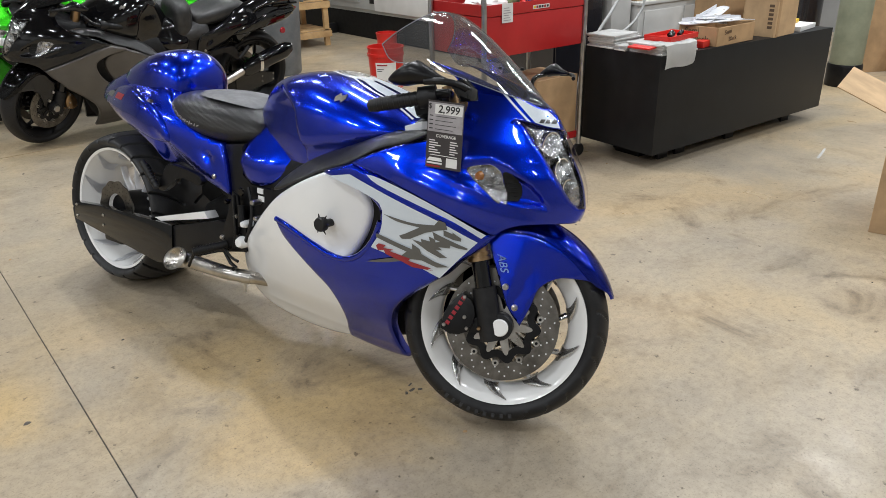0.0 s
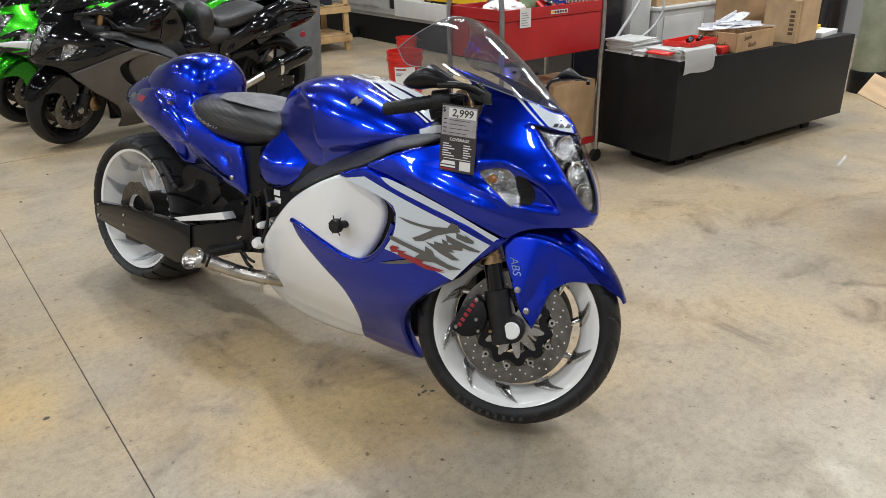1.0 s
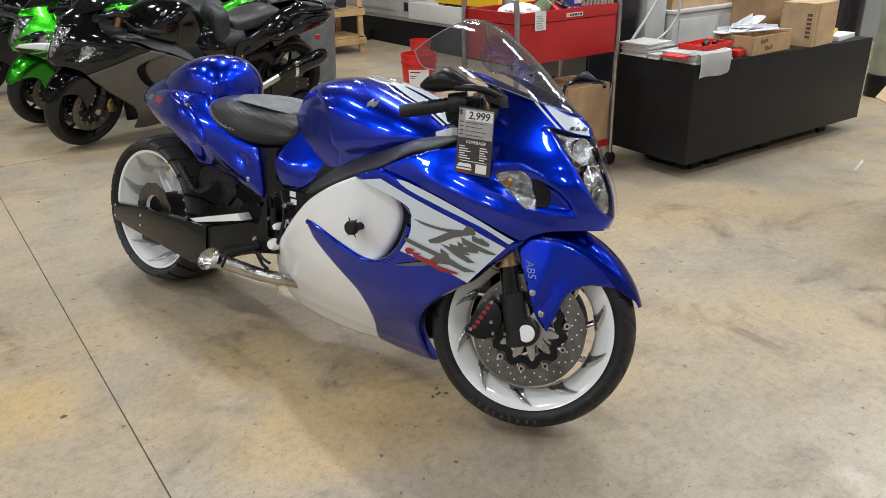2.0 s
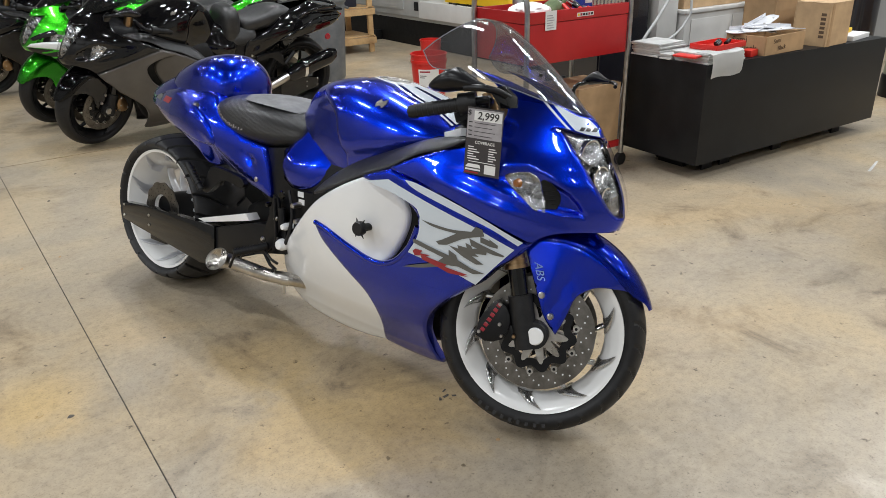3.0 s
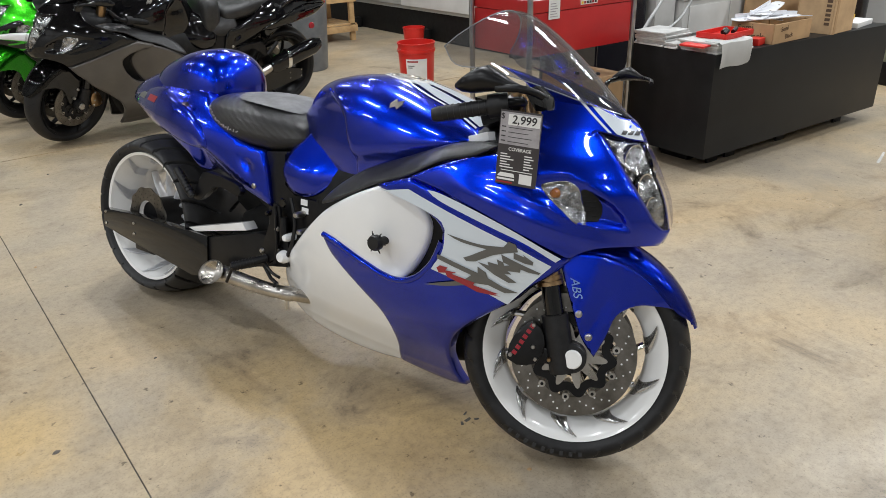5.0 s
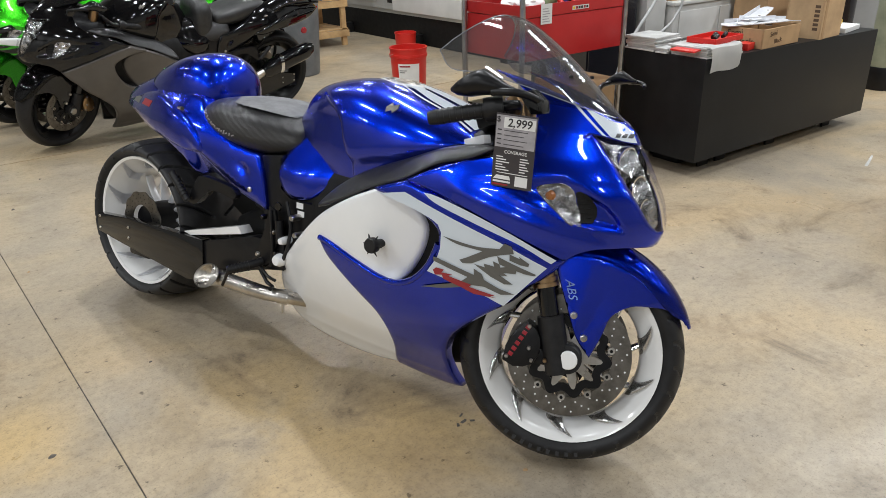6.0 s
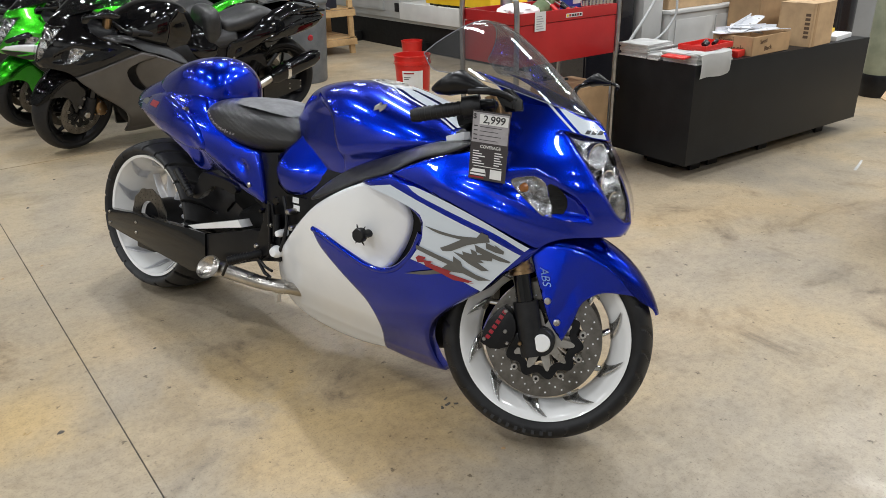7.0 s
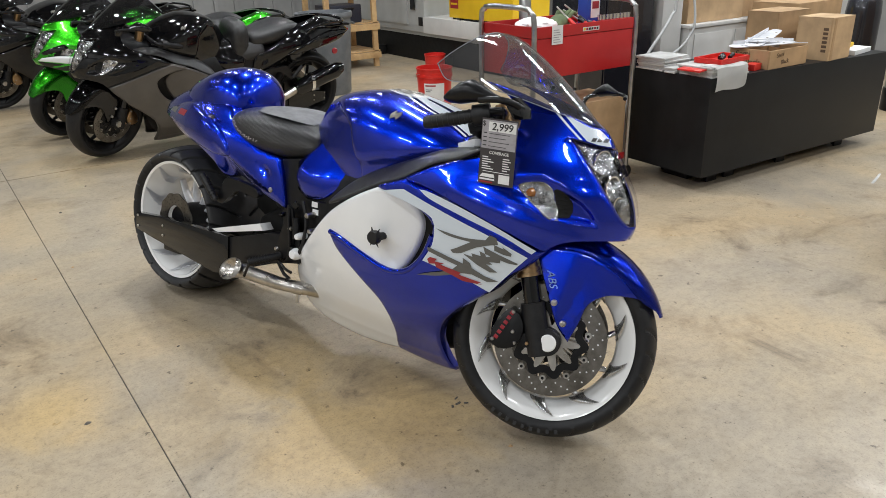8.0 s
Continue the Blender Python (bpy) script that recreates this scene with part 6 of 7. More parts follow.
for k, (px, py) in enumerate(((0.07, 0.05), (0.12, 0.09), (0.17, 0.06))):
    part("fitting", tube([(px, py, 0.018), (px + 0.045, py + 0.01, 0.03)], 0.012, 10, smooth=False), BLACK, case)
tagged(part("small_red_box", moved(box(0, 0.09, 0, 0.06, 0, 0.035, 0.002), pose(3.79, 2.525, counter_z(3.82), 0, 0, 10)), REDPLASTIC, None), "small red carton on the counter edge", "box")
bm = bmesh.new()
rows = []
for k in range(15):
    s = k / 14
    if s < 0.4:
        y, z = 2.60 - 0.10 * s / 0.4, TOP + 0.0575
    else:
        u = (s - 0.4) / 0.6
        y, z = 2.496 - 0.006 * math.sin(u * 3), TOP + 0.0575 - 0.128 * u
    rows.append([bm.verts.new((3.41 + 0.27 * j / 8 + 0.004 * s, y - 0.004 * math.sin(j * 1.1 + s * 2), z + 0.003 * math.sin(j * 0.9))) for j in range(9)])
for a, b in zip(rows, rows[1:]):
    for j in range(8):
        bm.faces.new((a[j], a[j + 1], b[j + 1], b[j]))
bmesh.ops.solidify(bm, geom=bm.faces[:], thickness=0.0006)
tagged(part("paper_sheet", bm, PAPER, None), "white paper sheet hanging over the counter edge", "paper")
tagged(part("paper_stack", moved(box(0, 0.26, 0, 0.2, 0, 0.03, 0.004), pose(4.80, 2.50, counter_z(4.9), 0, 0, 8)), PAPER, None), "loose pile of white paper on the counter", "paper")
tagged(part("yellow_tray", moved(box(0, 0.16, 0, 0.1, 0, 0.025, 0.006), pose(4.84, 2.58, counter_z(4.9) + 0.031, 0, 0, 14)), YELLOW, None), "small yellow tray on a paper pile", "tray")

# ---- behind the counter ----
cab = empty("black_cabinet", "tall black electrical cabinet against a white column", "cabinet", pose(3.66, 3.55, 0))
part("cabinet_body", box(0, 0.46, 0, 0.5, 0.0, 2.1, 0.006), GASBLACK, cab)
part("cabinet_door", box(0.01, 0.45, -0.012, -0.002, 0.05, 2.05, 0.004), GASBLACK, cab)
col = empty("white_column", "white steel column behind the counter", "column", pose(4.16, 3.5, 0))
part("column_body", box(0, 0.20, 0, 0.3, 0, 3.0, 0.004), OFFWHITE, col)
wc = empty("white_cabinet", "low white enamelled cabinet with scuffs", "cabinet", pose(4.385, 3.45, 0))
part("cabinet_body", box(0, 1.1, 0, 0.5, 0.0, 0.74, 0.006), OFFWHITE, wc)
part("cabinet_lid", box(-0.012, 1.112, -0.015, 0.512, 0.742, 0.765, 0.006), OFFWHITE, wc)
for px in (0.06, 0.52):
    part("door_panel", box(px, px + 0.42, -0.008, -0.0005, 0.08, 0.70, 0.003), OFFWHITE, wc)
for n, (name, pts) in enumerate((("conduit", [(3.93, 3.2, 1.6), (3.92, 3.2, 0.98), (3.89, 3.2, 0.89), (3.80, 3.2, 0.78), (3.705, 3.2, 0.685), (3.593, 3.2, 0.543), (3.534, 3.2, 0.375), (3.523, 3.2, 0.18), (3.52, 3.2, 0.012)]), ("conduit", [(4.12, 3.3, 1.3), (4.11, 3.2, 0.86), (4.07, 3.2, 0.737), (3.947, 3.2, 0.654), (3.716, 3.2, 0.587), (3.61, 3.2, 0.492), (3.575, 3.2, 0.321), (3.57, 3.2, 0.012)]))):
    tagged(part(name, tube(pts, 0.010 if n == 0 else 0.008, 10), GREY, None), "bent grey cable conduit behind the counter", "conduit", "cable conduits")
carton("cardboard_box", "wide cardboard box on the white cabinet", 4.42, 3.5, 0.766, 0.62, 0.38, 0.16, 0, CARDLIGHT)
carton("cardboard_box", "cardboard box on the white cabinet", 5.05, 3.52, 0.766, 0.36, 0.34, 0.14, 0, CARD)
carton("cardboard_box", "tall cardboard box behind the counter", 5.02, 3.05, 0.0, 0.55, 0.36, 0.88, 0, CARD)
gas = empty("gas_cylinder", "black steel gas cylinder standing on the floor", "gas cylinder", pose(7.4, 3.82, 0))
part("bottle", turned([(0.0, 0.0), (0.15, 0.0), (0.155, 0.02), (0.155, 0.62), (0.145, 0.72), (0.10, 0.80), (0.05, 0.83), (0.045, 0.86), (0.0, 0.86)], 36, axis="z", closed=False), GASBLACK, gas)
part("valve", turned([(0.0, 0.86), (0.02, 0.86), (0.02, 0.92), (0.035, 0.925), (0.035, 0.94), (0.0, 0.94)], 20, axis="z", closed=False), GOLD, gas)
part("hose", tube([(0.0, -0.02, 0.89), (-0.1, -0.08, 0.95), (-0.22, -0.1, 1.1), (-0.3, -0.1, 1.4)], 0.010, 8), GREY, gas)
door = empty("white_door", "white steel door with a round knob", "door", pose(7.35, 4.2, 0))
part("door_leaf", box(0, 1.0, 0, 0.045, 0.01, 2.05, 0.004), OFFWHITE, door)
part("door_frame", box(-0.07, -0.004, -0.02, 0.07, 0, 2.12, 0.004), GREY, door)
part("door_frame", box(1.004, 1.07, -0.02, 0.07, 0, 2.12, 0.004), GREY, door)
part("knob", moved(turned([(0.0, -0.06), (0.02, -0.06), (0.03, -0.045), (0.025, -0.025), (0.012, -0.02), (0.012, 0.0), (0.0, 0.0)], 20, closed=False), Matrix.Translation((0.9, 0, 0.8))), CHROME, door)
tank_ = empty("water_tank", "slim olive-green pressure tank on a black base", "water tank", pose(6.32, 2.86, 0))
part("tank_body", turned([(0.0, 0.165), (0.118, 0.165), (0.122, 0.18), (0.122, 1.35), (0.09, 1.44), (0.03, 1.47), (0.0, 1.47)], 36, axis="z", closed=False), TANKGREEN, tank_)
part("tank_base", turned([(0.0, 0.0), (0.128, 0.0), (0.132, 0.01), (0.132, 0.16), (0.126, 0.175), (0.0, 0.175)], 36, axis="z", closed=False), BLACK, tank_)
part("tank_valve", moved(box(-0.06, 0.06, -0.05, 0.05, 1.471, 1.57, 0.01), Matrix.Identity(4)), BLACK, tank_)
tagged(part("cardboard_sheet", moved(box(0, 1.0, 0, 0.012, 0, 1.3, 0.002, seg=1), pose(6.75, 3.05, 0, -4, 0, -28)), CARD, None, smooth=False), "large flat cardboard sheet leaning upright", "cardboard")
carton("cardboard_box", "long cardboard box lying on other boxes", 7.02, 2.62, 0.22, 0.8, 0.22, 0.12, -24, CARDLIGHT)
carton("cardboard_box", "low cardboard box on the floor", 7.0, 2.62, 0.0, 0.75, 0.3, 0.218, -24, CARD)
pod = empty("black_motorcycle_seat", "loose black plastic fairing part on the floor", "fairing part", pose(6.75, 2.45, 0, 0, 0, -15))
part("shell", loft([oval_ring(x, 0, z0, z1, w, 2.4, 2.4, 20) for x, z0, z1, w in ((0, 0.0, 0.05, 0.05), (0.1, 0.0, 0.11, 0.1), (0.3, 0.0, 0.17, 0.13), (0.5, 0.02, 0.2, 0.11), (0.65, 0.06, 0.2, 0.05))]), MATTBLACK, pod)
part("vent_ring", moved(turned([(0.03, 0.0), (0.04, 0.0), (0.04, 0.012), (0.03, 0.012)], 24, axis="z"), Matrix.Translation((0.3, 0, 0.168))), TUBE, pod)

# open cardboard box near the walker's right
near = carton("cardboard_box", "large open cardboard box with one flap standing out", 3.41, 1.325, 0.0, 0.6, 0.5, 0.52, -72, CARDLIGHT, True)
part("flap", moved(box(-0.26, 0.0, 0.0, 0.5, 0, 0.005, 0.001, seg=1), pose(0, 0, 0.521, 0, 24, 0)), CARDLIGHT, near, "open box flap", smooth=False)
part("flap", moved(box(0.0, 0.26, 0.0, 0.5, 0, 0.005, 0.001, seg=1), pose(0.6, 0, 0.521, 0, 40, 0)), CARDLIGHT, near, "open box flap", smooth=False)

# ---- red tool cart and its load ----
cart = empty("tool_cart", "red steel tool cart with tubular handles and a cluttered tray", "tool cart", pose(2.58, 2.98, 0))
part("drawer_front", box(0.0, 0.71, 0.0, 0.44, 0.665, 0.868, 0.004), RED, cart, "red drawer unit")
part("tray_wall", box(0.0, 0.71, -0.004, 0.006, 0.872, 0.928, 0.003), RED, cart)
part("tray_wall", box(-0.002, 0.010, 0.007, 0.433, 0.872, 0.928, 0.003), RED, cart)
part("tray_wall", box(0.700, 0.712, 0.007, 0.433, 0.872, 0.928, 0.003), RED, cart)
part("tray_wall", box(0.0, 0.71, 0.434, 0.444, 0.872, 0.928, 0.003), RED, cart)
part("tray_floor", box(0.011, 0.699, 0.007, 0.433, 0.869, 0.875, 0.001), RED, cart)
part("lower_shelf", box(0.0, 0.71, 0.0, 0.44, 0.12, 0.16, 0.004), RED, cart, "red lower shelf")
part("middle_shelf", box(0.0, 0.71, 0.30, 0.44, 0.36, 0.40, 0.004), BLACK, cart)
for hx in (-0.016, 0.728):
    part("handle", tube([(hx, 0.0, 0.075), (hx, 0.0, 0.5), (hx, 0.0, 0.94), (hx, 0.03, 1.0), (hx, 0.08, 1.018), (hx, 0.36, 1.018), (hx, 0.41, 1.0), (hx, 0.44, 0.94), (hx, 0.44, 0.5), (hx, 0.44, 0.075)], 0.014, 12), TUBE, cart, "bent steel tube handle")
    for hy in (0.0, 0.44):
        part("caster", moved(turned([(0.0, -0.014), (0.036, -0.014), (0.04, -0.008), (0.04, 0.008), (0.036, 0.014), (0.0, 0.014)], 20, closed=False), Matrix.Translation((hx, hy, 0.04))), MATTBLACK, cart)
label = part("warning_label", box(0.32, 0.44, -0.0062, -0.0046, 0.885, 0.905, 0), PAPER, cart, "small warning label with plain bars", smooth=False)
for k, m in enumerate((YELLOW, REDMARK, BINK, BINK, REDMARK, BINK)):
    part("label_bar", box(0.324 + 0.019 * k, 0.338 + 0.019 * k, -0.0072, -0.0063, 0.889, 0.901, 0), m, label, smooth=False)
note = part("paper_note", box(0.10, 0.175, -0.0075, -0.006, 0.835, 0.93, 0), PAPER, cart, "white paper note with grey lines", smooth=False)
for k in range(6):
    part("text_bar", box(0.11, 0.16 - 0.006 * (k % 3), -0.0085, -0.0076, 0.845 + 0.012 * k, 0.849 + 0.012 * k, 0), TAGGREY, note, smooth=False)
carton("cardboard_box", "cardboard box on the cart's lower shelf", 2.95, 2.985, 0.161, 0.33, 0.30, 0.33, 0, CARD)
TRAY = 0.8755
random.seed(11)
bm = bmesh.new()
bmesh.ops.create_icosphere(bm, subdivisions=4, radius=1.0)
for v in bm.verts:
    d = 1 + 0.16 * noise.noise(v.co * 2.5) + 0.08 * noise.noise(v.co * 7)
    v.co = Vector((v.co.x * 0.13 * d, v.co.y * 0.09 * d, max(-0.03, v.co.z * 0.05 * d) + 0.031))
tagged(part("plastic_bag", moved(bm, pose(2.75, 3.18, TRAY)), PAPER, None), "crumpled white plastic bag in the tray", "bag")
glove = empty("work_glove", "dirty green work glove in the tray", "glove", pose(2.92, 3.2, TRAY, 0, 0, 20))
GLOVE = varied(material("green_cloth", (0.10, 0.14, 0.06), 0.9), (0.08, 0.11, 0.05), (0.13, 0.17, 0.08), 20.0)
part("palm", loft([oval_ring(x, 0, 0.0, h, w, 2.4, 2.4, 16) for x, h, w in ((-0.08, 0.03, 0.04), (-0.03, 0.06, 0.05), (0.03, 0.08, 0.05), (0.07, 0.06, 0.045))]), GLOVE, glove)
for k in range(4):
    part("finger", tube([(0.06, -0.036 + 0.024 * k, 0.05), (0.10, -0.045 + 0.03 * k, 0.085), (0.13, -0.05 + 0.033 * k, 0.075 + 0.012 * (k % 2))], 0.012, 8), GLOVE, glove)
can = empty("spray_can", "silver spray can standing in the tray", "spray can", pose(2.80, 3.33, TRAY))
part("can_body", turned([(0.0, 0.0), (0.032, 0.0), (0.033, 0.005), (0.033, 0.16), (0.022, 0.185), (0.0, 0.185)], 24, axis="z", closed=False), TUBE, can)
part("can_cap", turned([(0.0, 0.186), (0.015, 0.186), (0.015, 0.21), (0.0, 0.212)], 20, axis="z", closed=False), BLACK, can)
jug = empty("blue_carton", "blue and white fluid carton with a red label block", "carton", pose(3.17, 3.22, TRAY, 0, 0, 4))
BLUEBOX = material("blue_print", (0.02, 0.06, 0.35), 0.45)
part("carton_body", box(0, 0.11, 0, 0.07, 0, 0.17, 0.004), BLUEBOX, jug)
part("carton_face", box(0.03, 0.105, -0.0015, -0.0003, 0.04, 0.15, 0), PAPER, jug, "white label", smooth=False)
part("carton_band", box(0.04, 0.095, -0.003, -0.0016, 0.09, 0.13, 0), REDMARK, jug, "red label block", smooth=False)
for k in range(9):
    sock = turned([(0.006, 0.0), (0.0105 + 0.0006 * k, 0.0), (0.011 + 0.0006 * k, 0.028), (0.006, 0.028)], 14, axis="z")
    tagged(part("socket", moved(sock, pose(3.05 + 0.027 * k, 3.005, 0.9285)), CHROME, None), "chromed socket standing along the tray edge", "socket", "sockets")
for k in range(7):
    a = (2.98 + 0.03 * k, 3.1 + 0.03 * (k % 3), TRAY + 0.012)
    b = (2.98 + 0.03 * k + random.uniform(-0.05, 0.08), 3.22 + random.uniform(0, 0.1), TRAY + random.uniform(0.02, 0.12))
    tool = empty("hand_tool", "steel hand tool lying in the tray", "tool", None, group="hand tools")
    part("shaft", tube([a, b], 0.005, 8, smooth=False), STEEL, tool)
    part("grip", tube([a, Vector(a).lerp(Vector(b), 0.4)], 0.011, 10, smooth=False), (REDPLASTIC, BLACK, MATTBLACK)[k % 3], tool)


# ---- buckets ----
def bucket(x, y, label, turn=0):
    b = empty("bucket", label, "bucket", pose(x, y, 0, 0, 0, turn), group="red buckets")
    part("pail", turned([(0.0, 0.004), (0.125, 0.0), (0.131, 0.01), (0.146, 0.30), (0.153, 0.302), (0.153, 0.325), (0.147, 0.327), (0.149, 0.365), (0.154, 0.366), (0.154, 0.375), (0.144, 0.375), (0.126, 0.012), (0.0, 0.012)], 40, axis="z", closed=False), REDPLASTIC, b)
    bm = bmesh.new()
    rows = []
    for k in range(13):
        a = radians(-160 + 70 * k / 12)
        rows.append([bm.verts.new(((0.134 + 0.052 * (h - 0.02)) * math.cos(a), (0.134 + 0.052 * (h - 0.02)) * math.sin(a), h)) for h in (0.05, 0.16, 0.26)])
    for p, q in zip(rows, rows[1:]):
        for j in range(2):
            bm.faces.new((p[j], p[j + 1], q[j + 1], q[j]))
    paper = part("label", bm, PAPER, b, "white paper label")
    for k, (h, a0, a1) in enumerate(((0.235, -155, -120), (0.205, -155, -132), (0.19, -155, -138), (0.11, -150, -110))):
        bm = bmesh.new()
        arc = [radians(a0 + (a1 - a0) * i / 6) for i in range(7)]
        rows = [[bm.verts.new(((0.1352 + 0.052 * (z - 0.02)) * math.cos(a), (0.1352 + 0.052 * (z - 0.02)) * math.sin(a), z)) for z in (h, h + (0.012 if k == 0 else 0.006))] for a in arc]
        for p, q in zip(rows, rows[1:]):
            bm.faces.new((p[0], p[1], q[1], q[0]))
        part("print_bar", bm, TAGDARK if k else REDMARK, paper)
    part("bail", tube([(-0.15, 0, 0.33), (-0.13, 0.09, 0.30), (0, 0.16, 0.27), (0.13, 0.09, 0.30), (0.15, 0, 0.33)], 0.003, 6), STEEL, b)
    return b


bucket(3.49, 5.30, "red plastic bucket with a white label")
low = empty("red_tub", "low red plastic tub by the machine's base", "tub", pose(4.70, 7.1, 0, 0, 0, 8))
part("tub_wall", turned([(0.0, 0.004), (0.10, 0.0), (0.105, 0.01), (0.115, 0.17), (0.12, 0.172), (0.12, 0.185), (0.11, 0.185), (0.095, 0.012), (0.0, 0.012)], 36, axis="z", closed=False), REDPLASTIC, low)

# ---- grey bin ----
bin_ = empty("trash_bin", "large grey plastic trash bin with a warning label", "trash bin", pose(3.19, 6.72, 0))
part("barrel", turned([(0.0, 0.0), (0.205, 0.0), (0.215, 0.02), (0.255, 0.70), (0.268, 0.71), (0.275, 0.735), (0.27, 0.76), (0.25, 0.76), (0.235, 0.69), (0.19, 0.03), (0.0, 0.03)], 44, axis="z", closed=False), BINGREY, bin_)
part("bin_handle", tube([(0.25, -0.05, 0.66), (0.30, -0.04, 0.64), (0.30, 0.04, 0.64), (0.25, 0.05, 0.66)], 0.01, 8), BINGREY, bin_)
for k, m in enumerate((REDMARK, YELLOW)):
    bm = bmesh.new()
    rows = []
    for i in range(5):
        a = radians(-112 + 24 * k + 18 * i / 4)
        rows.append([bm.verts.new(((0.243 + 0.056 * (h - 0.5)) * math.cos(a), (0.243 + 0.056 * (h - 0.5)) * math.sin(a), h)) for h in (0.56, 0.66)])
    for p, q in zip(rows, rows[1:]):
        bm.faces.new((p[0], p[1], q[1], q[0]))
    part("label", bm, m, bin_, "printed label block")

# ---- pine rack ----
rack = empty("wooden_rack", "rough pine shelf rack with dark cases on it", "shelf rack", pose(3.75, 7.85, 0))
for px in (0.0, 0.60):
    for py in (0.0, 0.55):
        part("post", box(px, px + 0.06, py, py + 0.04, 0, 1.5, 0.003), WOOD, rack)
for z in (0.10, 0.42, 0.95):
    for py in (-0.022, 0.592):
        part("rail", box(-0.02, 0.68, py, py + 0.020, z, z + 0.07, 0.003), WOOD, rack)
    for k in range(4):
        part("shelf_board", box(-0.02, 0.68, 0.0 + 0.15 * k, 0.135 + 0.15 * k, z + 0.072, z + 0.088, 0.002, seg=1), WOOD, rack, smooth=False)
part_case = empty("dark_case", "dark blue-black tool case on the rack", "case", pose(3.83, 7.92, 0.509))
part("case_body", box(0, 0.42, 0, 0.35, 0, 0.2, 0.02), material("case_plastic", (0.012, 0.015, 0.03), 0.4), part_case)
part("case_handle", tube([(0.12, -0.002, 0.15), (0.12, -0.03, 0.16), (0.3, -0.03, 0.16), (0.3, -0.002, 0.15)], 0.01, 8), BLACK, part_case)

# ---- machine tool ----
mach = empty("machine_tool", "grey enclosed machine tool on a black base", "machine", pose(4.95, 7.68, 0))
part("base", box(0.05, 1.6, -2.9, 2.6, 0.0, 0.30, 0.01), ENGINE, mach, "black machine base")
part("body", box(0, 1.6, 0.0, 2.6, 0.345, 2.0, 0.012), GREY, mach, "grey enclosure")
part("base_fill", box(0.03, 1.58, -2.88, 2.58, 0.302, 0.343, 0.004), GREY, mach)
part("ledge", box(-0.02, 1.0, -2.9, -0.006, 0.345, 0.53, 0.006), OFFWHITE, mach, "off-white front ledge")
part("door_panel", box(-0.016, -0.001, 0.35, 1.6, 0.42, 1.85, 0.004), GREY, mach)
part("window", box(-0.022, -0.017, 0.17, 0.27, 0.60, 0.85, 0.003), GLOSSBLACK, mach, "small dark window")
part("vent", box(-0.006, -0.001, 0.03, 0.12, 0.42, 0.52, 0.002), MATTBLACK, mach)
for k in range(3):
    part("leveling_foot", box(-0.05, 0.05, -2.0 + 1.5 * k, -1.9 + 1.5 * k, 0.0, 0.12, 0.01), ENGINE, mach)
yellow = empty("yellow_cabinet", "yellow steel cabinet with a red warning label", "cabinet", pose(4.98, 6.08, 0.531))
part("cabinet_body", box(0, 0.5, 0, 1.12, 0.02, 0.75, 0.008), YELLOW, yellow)
part("cabinet_foot", box(0.03, 0.47, 0.03, 1.09, 0, 0.0195, 0.0), BLACK, yellow, smooth=False)
part("warning_label", box(-0.003, -0.0005, 0.94, 1.09, 0.12, 0.45, 0), REDMARK, yellow, "red warning label", smooth=False)
for k in range(4):
    part("text_bar", box(-0.0045, -0.0032, 0.955, 1.075, 0.16 + 0.05 * k, 0.18 + 0.05 * k, 0), YELLOW, yellow, smooth=False)
for k in range(5):
    tool = empty("loose_tool", "dark hand tool lying on the machine ledge", "tool", pose(4.97 + 0.015 * k, 6.95 - 0.18 * k, 0.531, 0, 0, 70 + 12 * k), group="ledge tools")
    part("bar", box(0, 0.16, 0, 0.02, 0, 0.018, 0.004), BLACK, tool)

# ---- ribs of the metal wall ----
for k in range(38):
    x = -3.0 + 0.3 * k
    tagged(part("wall_rib", box(x, x + 0.05, 11.17, 11.199, 0.0, CEILING - 0.01, 0.006), WALL, bpy.data.objects["wall_north"], smooth=False))

# ---- light fittings that hold the strips ----
for lx, ly, power in LAMPS:
    fit_ = empty("strip_light_fitting", "white strip light fitting under the ceiling", "light fitting", pose(lx, ly, CEILING), group="strip lights")
    part("tray", box(-0.09, 0.09, -0.48, 0.48, -0.10, -0.0, 0.006), OFFWHITE, fit_)

# ---- price tag that hangs from the handlebar ----
TAG = Matrix.Translation((1.1415, 1.4815, 0.848)) @ Matrix.Rotation(math.atan2(-0.89, 0.45), 4, "Z") @ Matrix.Rotation(radians(2.5), 4, "Y") @ Matrix.Rotation(radians(-6), 4, "X")
tag = empty("price_tag", "grey and black printed price tag hanging from the handlebar", "price tag", TAG)
W, H = 0.049, 0.084
part("card", box(-W, W, -0.0006, 0.0006, -H, H, 0.0003, seg=1), TAGDARK, tag, smooth=False)
part("card_top", box(-W + 0.002, W - 0.002, -0.0012, -0.0007, 0.008, H - 0.004, 0), TAGGREY, tag, "pale written area", smooth=False)
part("price_field", box(-W + 0.02, W - 0.004, -0.0016, -0.0013, H - 0.032, H - 0.008, 0), PAPER, tag, "white price field", smooth=False)
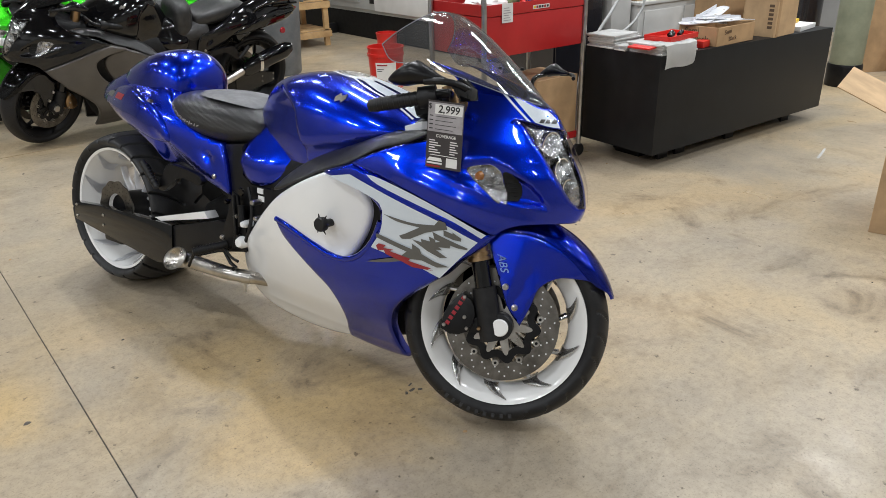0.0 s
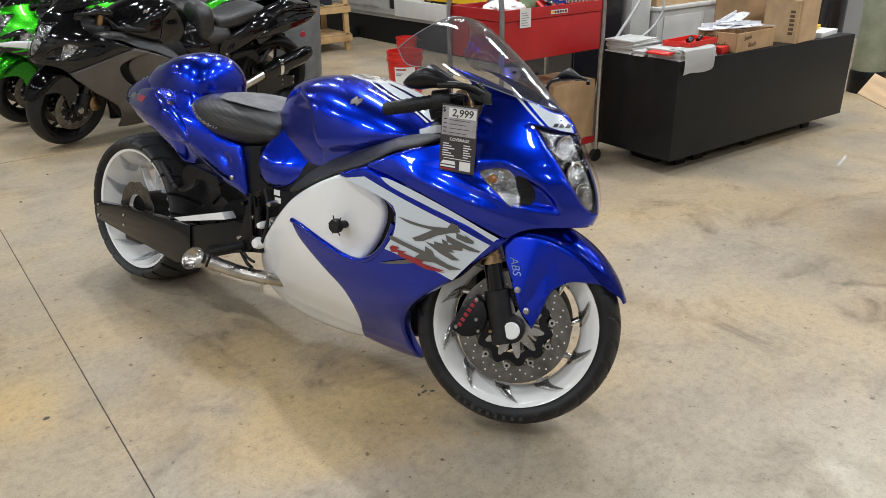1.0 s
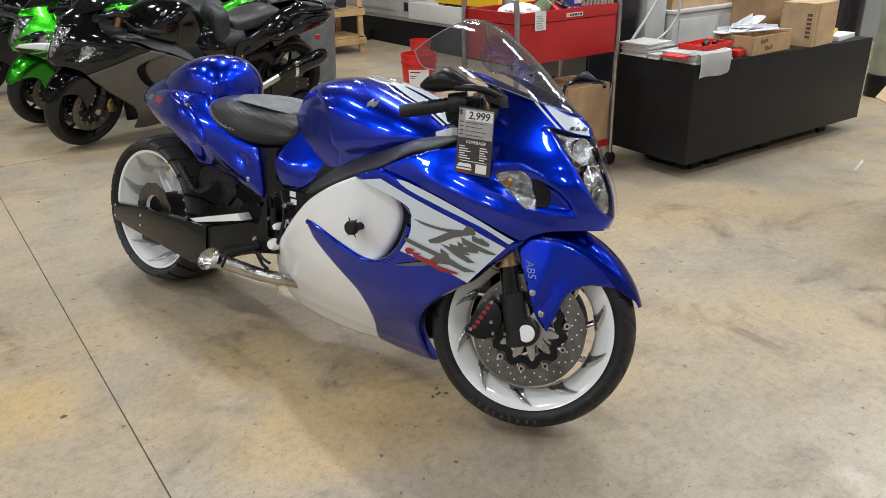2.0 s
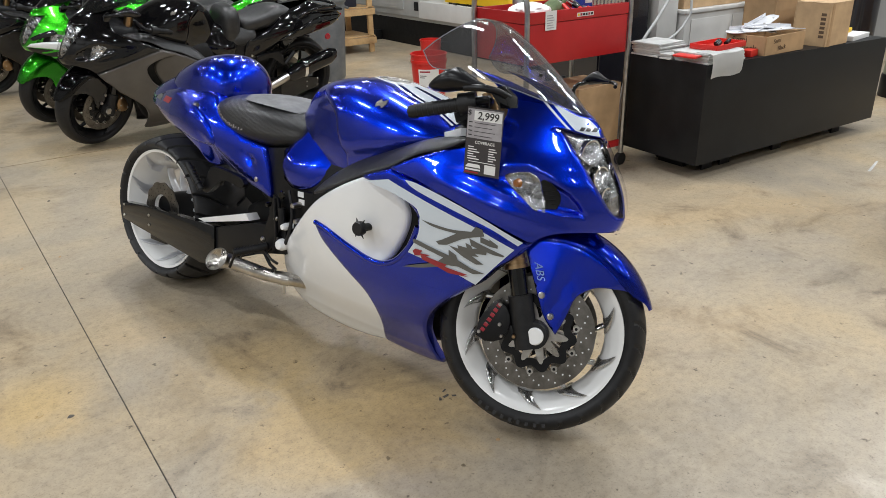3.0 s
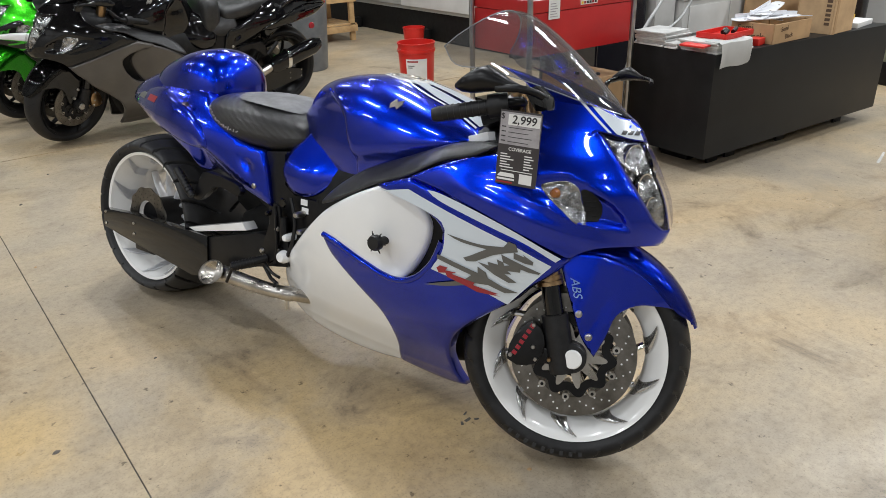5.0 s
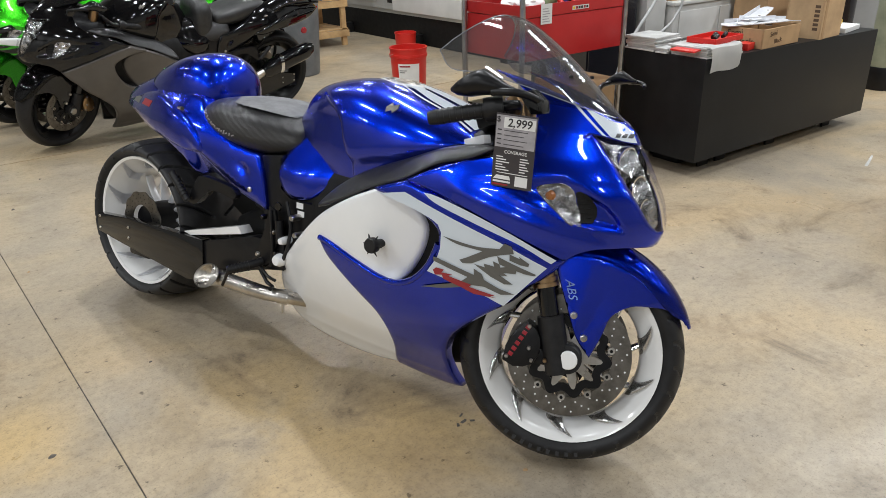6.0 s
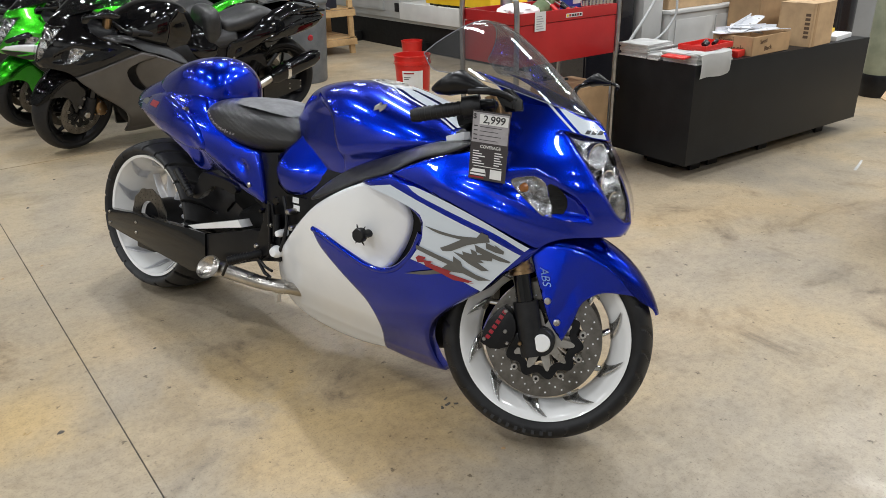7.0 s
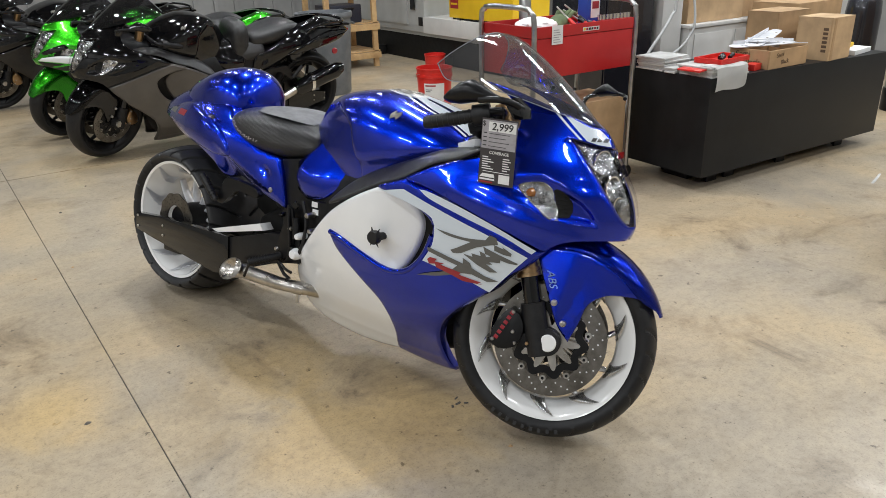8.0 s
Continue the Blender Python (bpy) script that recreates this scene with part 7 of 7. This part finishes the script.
lettering("price", "2,999", 0.026, INK, tag, pose(0.008, -0.0020, H - 0.020, 90, 0, 0), shear=0.12, bold=0.0003)
lettering("price", "$", 0.018, INK, tag, pose(-0.042, -0.0020, H - 0.014, 90, 0, 0))
for k in range(4):
    part("text_bar", box(-W + 0.006, -W + 0.016, -0.0016, -0.0013, 0.046 - 0.0105 * k, 0.0485 - 0.0105 * k, 0), INK, tag, smooth=False)
    part("text_bar", box(-W + 0.022, W - 0.02 - 0.008 * (k % 2), -0.0016, -0.0013, 0.0455 - 0.0105 * k, 0.047 - 0.0105 * k, 0), TAGDARK, tag, smooth=False)
lettering("heading", "COVERAGE", 0.0105, PAPER, tag, pose(0.004, -0.0012, -0.002, 90, 0, 0), bold=0.0001)
for k in range(6):
    part("text_bar", box(-W + 0.008, -W + 0.024 + 0.008 * (k % 3), -0.0011, -0.0007, -0.015 - 0.006 * k, -0.0125 - 0.006 * k, 0), PAPER, tag, smooth=False)
    part("text_bar", box(0.016, 0.03 + 0.004 * ((k + 1) % 3), -0.0011, -0.0007, -0.015 - 0.006 * k, -0.0125 - 0.006 * k, 0), PAPER, tag, smooth=False)
part("text_bar", box(-W + 0.012, W - 0.012, -0.0011, -0.0007, -0.0515, -0.0498, 0), PAPER, tag, smooth=False)
part("emblem_block", prism([(-0.045, -0.066), (-0.038, -0.057), (-0.006, -0.057), (-0.003, -0.066)], -0.0011, -0.0007, 0), PAPER, tag, "plain white emblem shape", smooth=False)
part("text_bar", box(-0.045, -0.003, -0.0011, -0.0007, -0.0735, -0.069, 0), PAPER, tag, smooth=False)
part("text_bar", box(-0.046, -0.008, -0.0011, -0.0007, -0.0805, -0.0765, 0), REDMARK, tag, smooth=False)
part("code_block", box(0.008, 0.038, -0.0011, -0.0007, -0.078, -0.055, 0), PAPER, tag, "plain pale square", smooth=False)
part("tie", tube([(0.008, 0.0, H - 0.004), (0.006, 0.004, H + 0.02), (-0.004, 0.012, H + 0.03)], 0.0012, 6), BLACK, tag, "black string tie")
